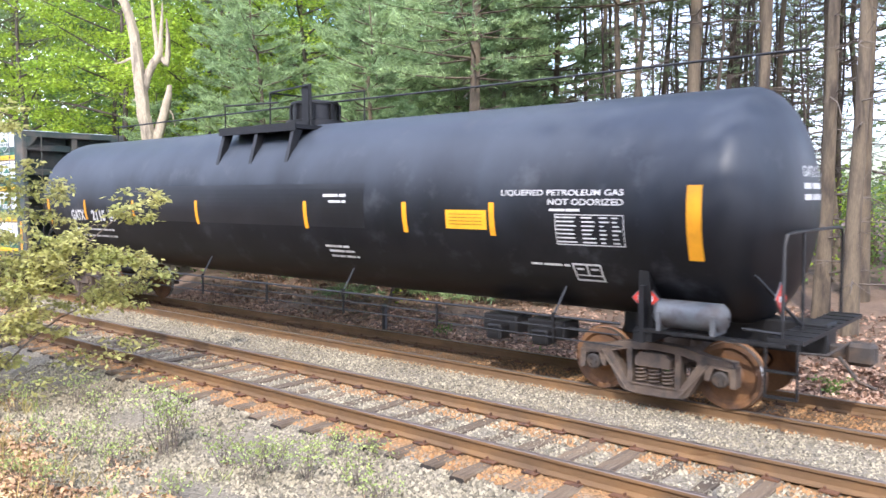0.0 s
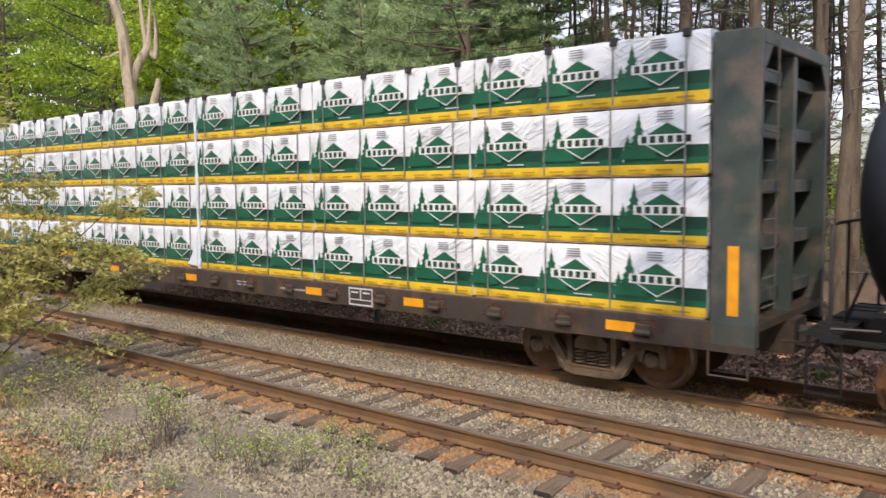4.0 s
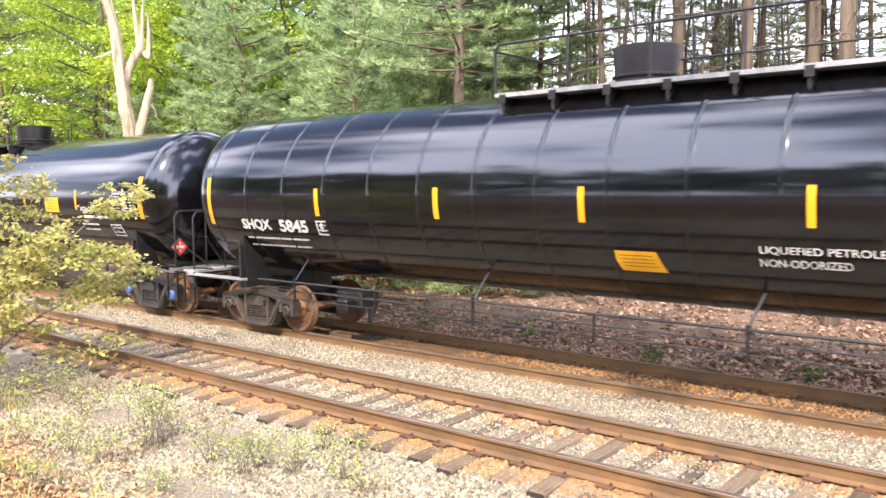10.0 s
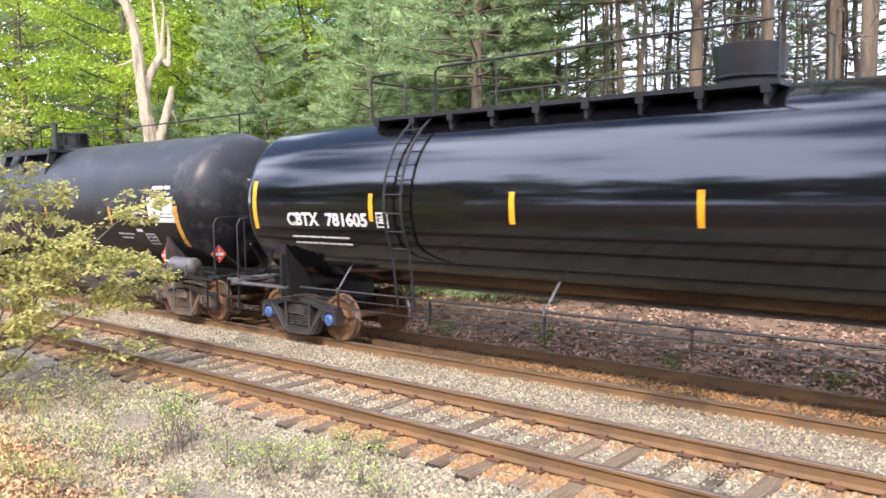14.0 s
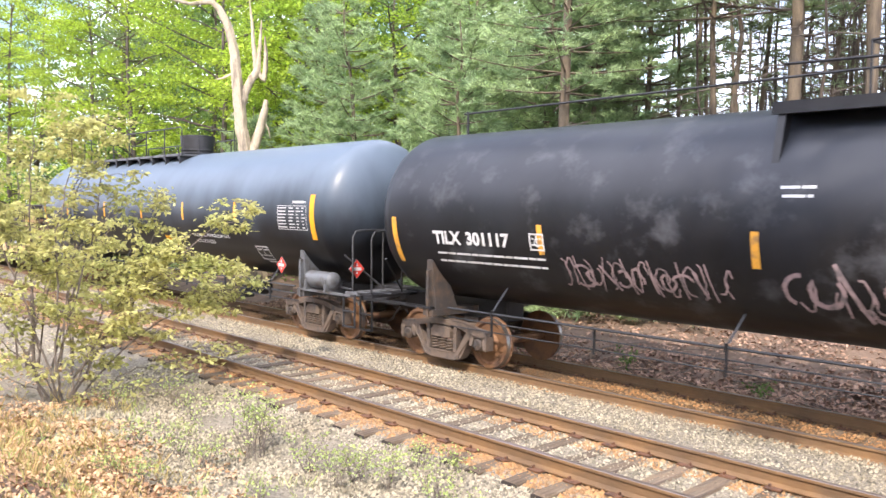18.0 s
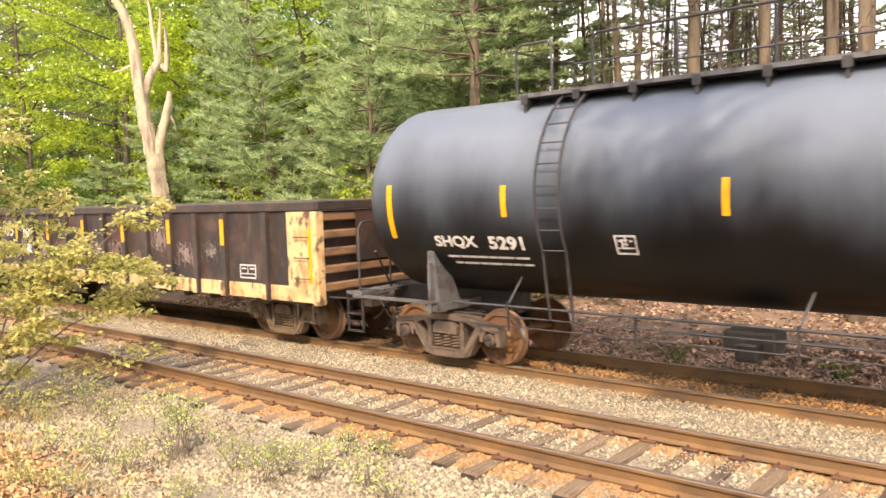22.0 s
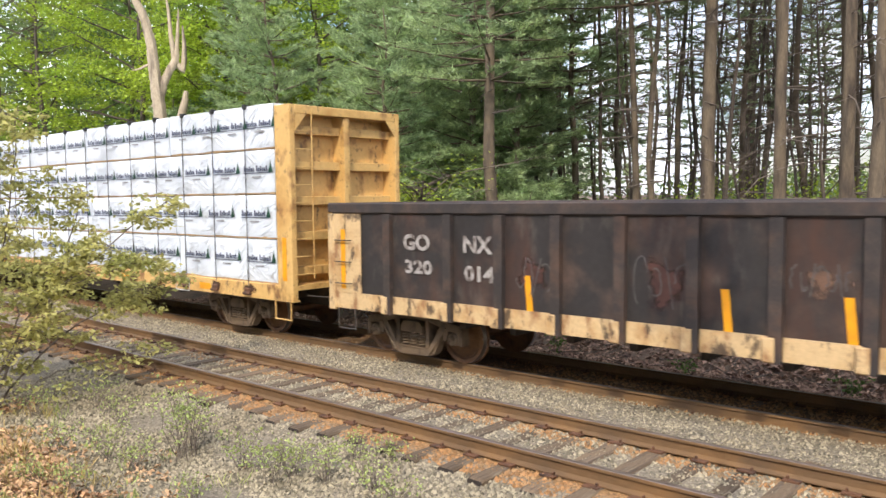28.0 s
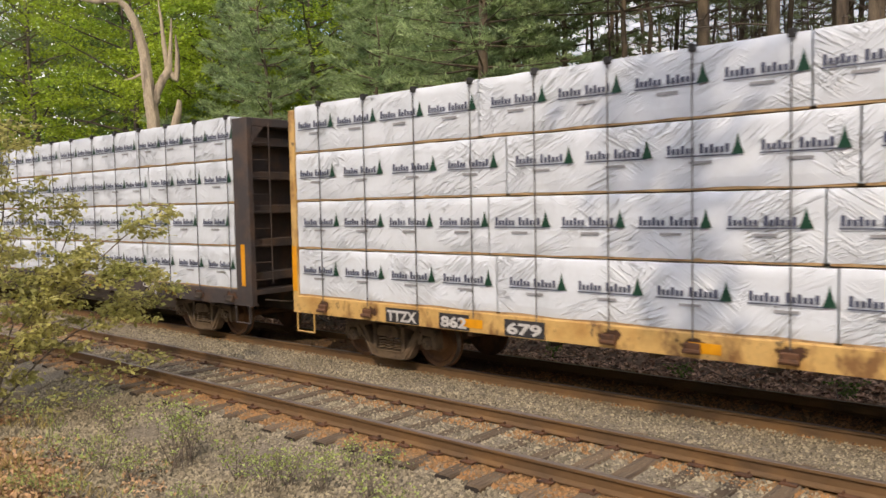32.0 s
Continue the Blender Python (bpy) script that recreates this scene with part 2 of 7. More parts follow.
LUMBER = material("sawn_lumber_ends", (0.42, 0.28, 0.14), 0.85, 0, 0.3, 7, (0.28, 0.17, 0.08))
STRAP = material("grey_steel_strap", (0.26, 0.27, 0.28), 0.45, 0.5, 0.15)
CORNER = material("black_corner_guard", (0.02, 0.02, 0.02), 0.6)
WRAP_GREEN = material("green_print", (0.004, 0.11, 0.055), 0.4, 0, 0.15, 2, (0.004, 0.085, 0.042))
WRAP_DARK = material("dark_green_print", (0.003, 0.055, 0.03), 0.4, 0, 0.15, 2)
WRAP_YELLOW = material("yellow_print", (0.80, 0.55, 0.035), 0.45, 0, 0.12, 4, (0.62, 0.42, 0.03), amount=0.4)
WRAP_WHITE = material("white_print", (0.75, 0.76, 0.76), 0.45, 0, 0.08, 4)
WRAP_NAVY = material("navy_print", (0.07, 0.085, 0.14), 0.5, 0, 0.1, 4)
WRAP_GREY = material("grey_print", (0.30, 0.31, 0.33), 0.5, 0, 0.1, 4)
BARK_PINE = material("pine_bark", (0.14, 0.108, 0.072), 0.95, 0, 0.45, 5, (0.06, 0.046, 0.036), stretch=(1, 1, 0.22), bump=0.9, bump_scale=16)
BARK_DEAD = material("bleached_dead_wood", (0.42, 0.35, 0.25), 0.9, 0, 0.55, 4, (0.17, 0.14, 0.105), stretch=(1, 1, 0.2), bump=0.6, bump_scale=14)
BARK_GREY = material("grey_brown_bark", (0.10, 0.08, 0.062), 0.95, 0, 0.4, 5, (0.05, 0.04, 0.035), stretch=(1, 1, 0.25), bump=0.7, bump_scale=18)
TWIG = material("grey_twigs", (0.16, 0.13, 0.105), 0.9, 0, 0.3, 9)
LEAF_MAPLE = material("maple_leaves", (0.36, 0.47, 0.045), 0.55, 0, 0.2, 0.5, (0.23, 0.37, 0.04), per="island", through_light=0.45)
# darker copy of the broad leaf colour, with shade put into it
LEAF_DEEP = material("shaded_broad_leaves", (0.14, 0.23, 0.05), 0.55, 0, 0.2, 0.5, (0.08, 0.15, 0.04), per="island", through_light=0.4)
NEEDLES = material("white_pine_needles", (0.36, 0.47, 0.22), 0.5, 0, 0.25, 0.45, (0.17, 0.27, 0.13), per="island", through_light=0.40)
NEEDLES_DARK = material("dark_pine_needles", (0.29, 0.37, 0.18), 0.55, 0, 0.25, 0.5, (0.16, 0.24, 0.13), per="island", through_light=0.40)
LEAF_OAK = material("young_oak_leaves", (0.50, 0.48, 0.19), 0.85, 0, 0.15, 1.5, (0.42, 0.44, 0.16), per="island", through_light=0.5, spec=0.15)
LEAF_WEED = material("weed_leaves", (0.34, 0.43, 0.13), 0.55, 0, 0.2, 2, (0.42, 0.42, 0.15), per="island", through_light=0.3)
GRASS_DRY = material("dry_grass", (0.42, 0.31, 0.12), 0.8, 0, 0.2, 2, (0.30, 0.30, 0.10), per="island", through_light=0.2)
LITTER = material("fallen_leaves", (0.55, 0.35, 0.19), 0.85, 0, 0.35, 2, (0.26, 0.14, 0.075), per="island")
BANK_LITTER = material("old_fallen_leaves", (0.42, 0.27, 0.185), 0.85, 0, 0.35, 2, (0.18, 0.105, 0.075), per="island")
STONE = material("granite_ballast", (0.245, 0.212, 0.145), 0.9, 0, 0.2, 0.7, (0.19, 0.16, 0.105), per="island", bump=0.2, tones=(0.3, 1.8))
RAIL_SIDE = material("rusty_rail", (0.15, 0.088, 0.041), 0.8, 0.05, 0.2, 2, (0.11, 0.068, 0.036), stretch=(0.4, 1, 1), bump=0.08)
RAIL_HEAD = material("worn_rail_head", (0.20, 0.16, 0.13), 0.42, 0.6, 0.2, 2, (0.25, 0.2, 0.18), stretch=(0.2, 1, 1))
TIE_WOOD = material("weathered_tie", (0.13, 0.092, 0.058), 0.95, 0, 0.4, 3, (0.065, 0.047, 0.034), stretch=(5, 0.5, 5), bump=0.6, bump_scale=10, per="object")
TIE_END = material("dark_broken_end_grain", (0.035, 0.028, 0.024), 0.95, 0, 0.4, 10, bump=0.5)


# sun dapples painted into these two tank colours as pale blotches
worn(BLACK_DULL, (0.075, 0.078, 0.085), 1.7, (1, 1, 1.0), 0.54, 0.74, 0.75)
worn(BLACK_SATIN, (0.080, 0.085, 0.096), 1.5, (1, 1, 1.0), 0.56, 0.76, 0.6)
worn(GON_YELLOW, (0.24, 0.11, 0.045), 2.2, (1.6, 2.0, 0.8), 0.51, 0.64, 0.85)
worn(GON_YELLOW, (0.045, 0.03, 0.022), 3.2, (1.5, 1, 0.8), 0.55, 0.62, 0.85)
worn(GON_BLACK, (0.075, 0.030, 0.016), 0.8, (1.3, 1, 0.5), 0.50, 0.72, 0.8)
worn(GON_BLACK, (0.12, 0.105, 0.09), 3.0, (1, 1, 0.35), 0.58, 0.75, 0.55)
worn(GON_RIM, (0.10, 0.055, 0.035), 2.0, (0.6, 1, 1), 0.50, 0.7, 0.7)
worn(CB_YELLOW, (0.17, 0.075, 0.03), 2.2, (1.2, 1, 0.7), 0.54, 0.66, 0.85)
worn(CB_YELLOW, (0.06, 0.045, 0.03), 7.0, (1, 1, 0.6), 0.60, 0.68, 0.8)
worn(CB_BROWN, (0.12, 0.06, 0.03), 3.0, (1, 1, 0.8), 0.50, 0.68, 0.7)
worn(TIE_WOOD, (0.22, 0.18, 0.125), 6.0, (4, 0.4, 4), 0.52, 0.66, 0.6)
worn(RAIL_SIDE, (0.24, 0.13, 0.05), 1.4, (0.5, 1, 1), 0.48, 0.66, 0.7)


def wrap_material(name, base, creases):
    """Creased plastic film: pulled folds and soft dents."""
    m = material(name, base, 0.32, 0, 0.06, 1.6, [c * 0.86 for c in base], amount=0.4)
    n, l = m.node_tree.nodes, m.node_tree.links
    own, place, info, far = n.new("ShaderNodeTexCoord"), n.new("ShaderNodeVectorMath"), n.new("ShaderNodeObjectInfo"), n.new("ShaderNodeMath")
    far.operation = "MULTIPLY"
    far.inputs[1].default_value = 37.0
    l.new(info.outputs["Random"], far.inputs[0])
    l.new(own.outputs["Object"], place.inputs[0])
    l.new(far.outputs["Value"], place.inputs[1])
    heights = []
    for turn, size, lo, hi in ((0.75, 1.3, 0.48, 0.66), (0.4, 1.9, 0.50, 0.66), (-0.6, 1.5, 0.54, 0.70)):
        mapping, spin, fold, ridge, patchy, where, both = (n.new("ShaderNode" + k) for k in ("Mapping", "Mapping", "TexNoise", "ValToRGB", "TexNoise", "ValToRGB", "Math"))
        spin.inputs["Rotation"].default_value = (0, turn, 0)
        mapping.inputs["Scale"].default_value = (0.7, 1, 9.0)
        fold.inputs["Scale"].default_value, fold.inputs["Detail"].default_value, fold.inputs["Distortion"].default_value = size, 2, 0.4
        e = ridge.color_ramp.elements
        e[0].position, e[0].color, e[1].position, e[1].color = 0.43, (0, 0, 0, 1), 0.5, (1, 1, 1, 1)
        k = e.new(0.55)
        k.color = (0, 0, 0, 1)
        patchy.inputs["Scale"].default_value = 1.1 + turn * 0.3
        where.color_ramp.elements[0].position, where.color_ramp.elements[1].position = lo, hi
        both.operation = "MULTIPLY"
        l.new(place.outputs["Vector"], spin.inputs["Vector"])
        l.new(spin.outputs["Vector"], mapping.inputs["Vector"])
        l.new(mapping.outputs["Vector"], fold.inputs["Vector"])
        l.new(place.outputs["Vector"], patchy.inputs["Vector"])
        l.new(fold.outputs["Fac"], ridge.inputs["Fac"])
        l.new(patchy.outputs["Fac"], where.inputs["Fac"])
        l.new(ridge.outputs["Color"], both.inputs[0])
        l.new(where.outputs["Color"], both.inputs[1])
        heights.append(both.outputs["Value"])
    dent = n.new("ShaderNodeTexNoise")
    dent.inputs["Scale"].default_value = 2.4
    l.new(place.outputs["Vector"], dent.inputs["Vector"])
    soft = n.new("ShaderNodeMath")
    soft.operation = "MULTIPLY"
    soft.inputs[1].default_value = 0.45
    l.new(dent.outputs["Fac"], soft.inputs[0])
    last = soft.outputs["Value"]
    for h in heights:
        add = n.new("ShaderNodeMath")
        l.new(last, add.inputs[0])
        l.new(h, add.inputs[1])
        last = add.outputs["Value"]
    bmp = n.new("ShaderNodeBump")
    bmp.inputs["Strength"].default_value, bmp.inputs["Distance"].default_value = creases, 0.03
    l.new(last, bmp.inputs["Height"])
    l.new(bmp.outputs["Normal"], n["Principled BSDF"].inputs["Normal"])
    return m


WRAP_FILM = wrap_material("white_wrap_film", (0.75, 0.81, 0.84), 0.8)
WRAP_SILVER = wrap_material("silver_white_wrap_film", (0.69, 0.76, 0.83), 0.85)


def ground_material():
    """Ballast round the tracks, leaf litter and earth beyond, by place across the line."""
    m = material("ground_earth", (0.17, 0.115, 0.08), 0.95, 0, 0.5, 1.2, (0.10, 0.07, 0.05), bump=0.8, bump_scale=22)
    n, l = m.node_tree.nodes, m.node_tree.links
    b = n["Principled BSDF"]
    coord, split = n.new("ShaderNodeTexCoord"), n.new("ShaderNodeSeparateXYZ")
    wob, add = n.new("ShaderNodeTexNoise"), n.new("ShaderNodeMath")
    wob.inputs["Scale"].default_value = 0.9
    add.operation = "MULTIPLY_ADD"
    add.inputs[1].default_value = 2.2
    cells = n.new("ShaderNodeTexVoronoi")
    cells.inputs["Scale"].default_value = 42
    grey, tone2 = n.new("ShaderNodeRGBToBW"), n.new("ShaderNodeMapRange")
    tone2.inputs["To Min"].default_value, tone2.inputs["To Max"].default_value = 0.38, 1.6
    l.new(cells.outputs["Color"], grey.inputs[0])
    l.new(grey.outputs[0], tone2.inputs["Value"])
    l.new(coord.outputs["Object"], split.inputs[0])
    l.new(coord.outputs["Object"], wob.inputs["Vector"])
    l.new(coord.outputs["Object"], cells.inputs["Vector"])
    l.new(wob.outputs["Fac"], add.inputs[0])
    l.new(split.outputs["Y"], add.inputs[2])
    band = n.new("ShaderNodeValToRGB")
    shift = n.new("ShaderNodeMapRange")
    shift.inputs["From Min"].default_value, shift.inputs["From Max"].default_value = 0, 20
    l.new(add.outputs["Value"], shift.inputs["Value"])
    e = band.color_ramp.elements
    e[0].position, e[0].color = 0.205, (0, 0, 0, 1)
    e[1].position, e[1].color = 0.25, (1, 1, 1, 1)
    for p, c in ((0.70, 1), (0.75, 0)):
        k = e.new(p)
        k.color = (c, c, c, 1)
    l.new(shift.outputs["Result"], band.inputs["Fac"])
    stain = n.new("ShaderNodeValToRGB")
    s = stain.color_ramp.elements
    s[0].position, s[0].color = 0.0, (0, 0, 0, 1)
    s[1].position, s[1].color = 1.0, (0, 0, 0, 1)
    for place, c in ((6.75, 0), (6.95, 0.9), (7.3, 0.9), (7.5, 0), (8.2, 0), (8.4, 0.9), (8.7, 0.9), (8.9, 0), (10.1, 0), (10.5, 0.15), (10.62, 0.5), (12.3, 0.8), (12.6, 0)):
        k = s.new(place / 20)
        k.color = (c, c, c, 1)
    near, slight = n.new("ShaderNodeMapRange"), n.new("ShaderNodeMath")
    near.inputs["From Min"].default_value, near.inputs["From Max"].default_value = 0.15, 20.15
    slight.operation = "MULTIPLY_ADD"
    slight.inputs[1].default_value = 0.3
    l.new(wob.outputs["Fac"], slight.inputs[0])
    l.new(split.outputs["Y"], slight.inputs[2])
    l.new(slight.outputs["Value"], near.inputs["Value"])
    l.new(near.outputs["Result"], stain.inputs["Fac"])
    rusty = n.new("ShaderNodeMixRGB")
    rusty.inputs[1].default_value, rusty.inputs[2].default_value = (0.19, 0.163, 0.12, 1), (0.25, 0.135, 0.05, 1)
    l.new(stain.outputs["Color"], rusty.inputs[0])
    # the bed between the far rails is a darker brown
    gauge_band, dark = n.new("ShaderNodeValToRGB"), n.new("ShaderNodeMixRGB")
    g = gauge_band.color_ramp.elements
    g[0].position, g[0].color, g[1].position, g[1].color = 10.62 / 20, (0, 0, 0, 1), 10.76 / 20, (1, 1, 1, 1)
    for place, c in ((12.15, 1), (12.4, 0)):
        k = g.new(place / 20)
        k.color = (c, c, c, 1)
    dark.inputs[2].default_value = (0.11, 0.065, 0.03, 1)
    l.new(near.outputs["Result"], gauge_band.inputs["Fac"])
    l.new(gauge_band.outputs["Color"], dark.inputs[0])
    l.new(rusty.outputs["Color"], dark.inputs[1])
    stones = n.new("ShaderNodeVectorMath")
    stones.operation = "SCALE"
    l.new(dark.outputs["Color"], stones.inputs[0])
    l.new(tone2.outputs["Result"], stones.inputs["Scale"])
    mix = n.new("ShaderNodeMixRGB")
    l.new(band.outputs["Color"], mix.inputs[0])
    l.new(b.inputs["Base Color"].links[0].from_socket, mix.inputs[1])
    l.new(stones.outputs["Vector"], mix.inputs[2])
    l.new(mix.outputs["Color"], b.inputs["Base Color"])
    return m


GROUND = ground_material()

# ---- mesh helpers ----


class Soup:
    """Vertices and faces gathered for one mesh, with a material number for each face."""

    def __init__(self):
        self.v, self.f, self.m = [], [], []

    def add(self, verts, faces, mat=0):
        k = len(self.v)
        self.v.extend(tuple(p) for p in verts)
        self.f.extend([tuple(k + i for i in face) for face in faces])
        self.m.extend([mat] * len(faces))
        return self

    def box(self, x0, x1, y0, y1, z0, z1, mat=0, bevel=0.0):
        c = min(bevel, (x1 - x0) / 3, (y1 - y0) / 3, (z1 - z0) / 3)
        if c <= 0:
            v = [(x, y, z) for z in (z0, z1) for y in (y0, y1) for x in (x0, x1)]
            return self.add(v, [(0, 2, 3, 1), (4, 5, 7, 6), (0, 1, 5, 4), (2, 6, 7, 3), (0, 4, 6, 2), (1, 3, 7, 5)], mat)
        bm = bmesh.new()
        bmesh.ops.create_cube(bm, size=1)
        bmesh.ops.scale(bm, vec=(x1 - x0, y1 - y0, z1 - z0), verts=bm.verts)
        bmesh.ops.bevel(bm, geom=bm.edges[:], offset=c, segments=1, affect="EDGES")
        mid = Vector(((x0 + x1) / 2, (y0 + y1) / 2, (z0 + z1) / 2))
        self.add([v.co + mid for v in bm.verts], [[v.index for v in f.verts] for f in bm.faces], mat)
        bm.free()
        return self

    def tube(self, points, radii, seg=8, mat=0, caps=True):
        pts = [Vector(p) for p in points]
        if not isinstance(radii, (list, tuple)):
            radii = [radii] * len(pts)
        rings, side = [], None
        for i, p in enumerate(pts):
            d = (pts[min(i + 1, len(pts) - 1)] - pts[max(i - 1, 0)]).normalized()
            ref = Vector((0, 0, 1)) if abs(d.z) < 0.9 else Vector((1, 0, 0))
            a = d.cross(ref).normalized() if side is None else (side - d * side.dot(d)).normalized()
            side, b = a, d.cross(a)
            rings.append([p + (a * math.cos(q) + b * math.sin(q)) * radii[i] for q in (2 * math.pi * k / seg for k in range(seg))])
        v = [p for ring in rings for p in ring]
        f = [(i * seg + k, i * seg + (k + 1) % seg, (i + 1) * seg + (k + 1) % seg, (i + 1) * seg + k) for i in range(len(pts) - 1) for k in range(seg)]
        if caps:
            f += [tuple(range(seg))[::-1], tuple((len(pts) - 1) * seg + k for k in range(seg))]
        return self.add(v, f, mat)

    def prism(self, outline, y0, y1, mat=0):
        """An outline in x and z, from y0 to y1."""
        n = len(outline)
        v = [(x, y0, z) for x, z in outline] + [(x, y1, z) for x, z in outline]
        f = [tuple(range(n)), tuple(range(n, 2 * n))[::-1]] + [(k, n + k, n + (k + 1) % n, (k + 1) % n) for k in range(n)]
        return self.add(v, f, mat)

    def lathe(self, profile, seg=48, mat=0, axis="x", at=(0, 0, 0)):
        """A profile of (along, radius) turned about an axis through at."""
        v = []
        for a, r in profile:
            for k in range(seg):
                c, s = r * math.cos(2 * math.pi * k / seg), r * math.sin(2 * math.pi * k / seg)
                p = (a, c, s) if axis == "x" else (c, a, s) if axis == "y" else (c, s, a)
                v.append((p[0] + at[0], p[1] + at[1], p[2] + at[2]))
        f = [(i * seg + k, i * seg + (k + 1) % seg, (i + 1) * seg + (k + 1) % seg, (i + 1) * seg + k) for i in range(len(profile) - 1) for k in range(seg)]
        return self.add(v, f, mat)

    def mesh(self, name, *mats, smooth=False):
        me = bpy.data.meshes.new(name)
        me.from_pydata(self.v, [], self.f)
        for m in mats:
            me.materials.append(m)
        me.polygons.foreach_set("material_index", self.m)
        bm = bmesh.new()
        bm.from_mesh(me)
        bmesh.ops.recalc_face_normals(bm, faces=bm.faces)
        bm.to_mesh(me)
        bm.free()
        if smooth:
            me.shade_smooth()
            me.set_sharp_from_angle(angle=radians(40))
        me.update()
        return me


def part(name, soup, mats, parent=None, label="", smooth=False, at=None):
    """One mesh object under a thing or a part; soup may be a mesh that others share."""
    mats = mats if isinstance(mats, (list, tuple)) else [mats]
    ob = new(name, soup.mesh(name, *mats, smooth=smooth) if isinstance(soup, Soup) else soup)
    ob.parent = parent
    if at is not None:
        ob.matrix_basis = at
    return tagged(ob, label)


def blades(name, mat, base, way, across, length, width, bent=0.0, corners=4):
    """Many leaves as kites or needles as slim triangles: base points, directions, side directions, sizes (numpy)."""
    n = len(base)
    length, width = np.broadcast_to(length, (n,))[:, None], np.broadcast_to(width, (n,))[:, None]
    mid = base + way * length * 0.5
    mid[:, 2] += bent
    v = [base, mid + across * width / 2, base + way * length, mid - across * width / 2] if corners == 4 else [base + across * width / 2, base + way * length, base - across * width / 2]
    v = np.stack(v, 1).reshape(-1, 3)
    me = bpy.data.meshes.new(name)
    me.vertices.add(corners * n), me.loops.add(corners * n), me.polygons.add(n)
    me.vertices.foreach_set("co", v.astype(np.float32).ravel())
    me.loops.foreach_set("vertex_index", np.arange(corners * n, dtype=np.int32))
    me.polygons.foreach_set("loop_start", np.arange(0, corners * n, corners, dtype=np.int32))
    me.polygons.foreach_set("loop_total", np.full(n, corners, dtype=np.int32))
    me.materials.append(mat)
    me.update(calc_edges=True)
    me.validate()
    return me


def unit(v):
    return v / np.maximum(np.linalg.norm(v, axis=-1, keepdims=True), 1e-6)


def random_leaves(name, mat, at, size, rng, droop=0.2, level=0.0):
    """Leaves of random lie at the given points."""
    n = len(at)
    way = unit(rng.normal(size=(n, 3)) * (1, 1, 0.6 - 0.25 * level) + (0, 0, -droop))
    across = unit(np.cross(way, rng.normal(size=(n, 3)) * (1 - 0.55 * level) + (0, -0.4 * level, 0.8 * level)))
    length = size * rng.uniform(0.7, 1.3, n)
    return blades(name, mat, at, way, across, length, length * 0.75)


TRAIN_Y, TRAIN_Z = 11.417, -0.112

# ---- ground and tracks ----
GROUND_LINE = [(-400, 1.4), (-30, 1.3), (0.2, 1.2), (1.6, 0.45), (3.2, -0.34), (4.6, -0.42), (5.6, -0.38), (6.3, -0.295), (6.65, -0.228), (7.0, -0.200), (7.2, -0.212), (8.5, -0.212), (8.68, -0.200), (8.9, -0.196), (9.4, -0.205), (10.0, -0.245),
               (10.62, -0.272), (10.76, -0.298), (12.1, -0.298), (12.7, -0.33), (13.5, -0.52), (14.6, -0.62), (16.2, -0.2), (19, 0.15), (26, 0.5), (45, 1.0), (2500, 1.2)]


def ground_height(y):
    return float(np.interp(y, [p[0] for p in GROUND_LINE], [p[1] for p in GROUND_LINE]))


def build_ground():
    s = Soup()
    xs = [-2500, -600, -200, -120] + list(np.arange(-80, -40, 2.0)) + list(np.arange(-40, 20.5, 0.5)) + [60, 200, 600, 2500]
    ys = [-2500, -400, -60, -20, -8] + list(np.arange(-3, 6.1, 0.3)) + list(np.arange(6.2, 13.5, 0.1)) + list(np.arange(13.7, 22, 0.3)) + [24, 27, 31, 36, 45, 80, 200, 600, 2500]
    for y in ys:
        for x in xs:
            rough = 0.05 if y < 6.0 or y > 13.2 else 0.015
            bump = rough * noise.noise((x * 0.9, y * 0.9, 0)) + 2.5 * rough * noise.noise((x * 0.23, y * 0.23, 3)) * (y > 14 or y < 5)
            s.v.append((x, y, ground_height(y) + bump))
    w = len(xs)
    s.f = [(j * w + i, j * w + i + 1, (j + 1) * w + i + 1, (j + 1) * w + i) for j in range(len(ys) - 1) for i in range(w - 1)]
    s.m = [0] * len(s.f)
    tagged(part("ground", s, GROUND, smooth=True), "crushed stone and brown leaf litter on a gentle bank", "ground", kind="structure")


build_ground()
RAIL_OUTLINE = [(-0.075, -0.18), (0.075, -0.18), (0.075, -0.165), (0.012, -0.14), (0.012, -0.05), (0.036, -0.038), (0.036, -0.006), (0.028, 0), (-0.028, 0),
                (-0.036, -0.006), (-0.036, -0.038), (-0.012, -0.05), (-0.012, -0.14), (-0.075, -0.165)]


def rail_mesh():
    s, n = Soup(), len(RAIL_OUTLINE)
    stops = [-420, -120, -40, 5, 260]
    s.v = [(x, y, z) for x in stops for y, z in RAIL_OUTLINE]
    for i in range(len(stops) - 1):
        for k in range(n):
            s.f.append((i * n + k, i * n + (k + 1) % n, (i + 1) * n + (k + 1) % n, (i + 1) * n + k))
            s.m.append(1 if k in (6, 7, 8) else 0)
    return s.mesh("rail", RAIL_SIDE, RAIL_HEAD)


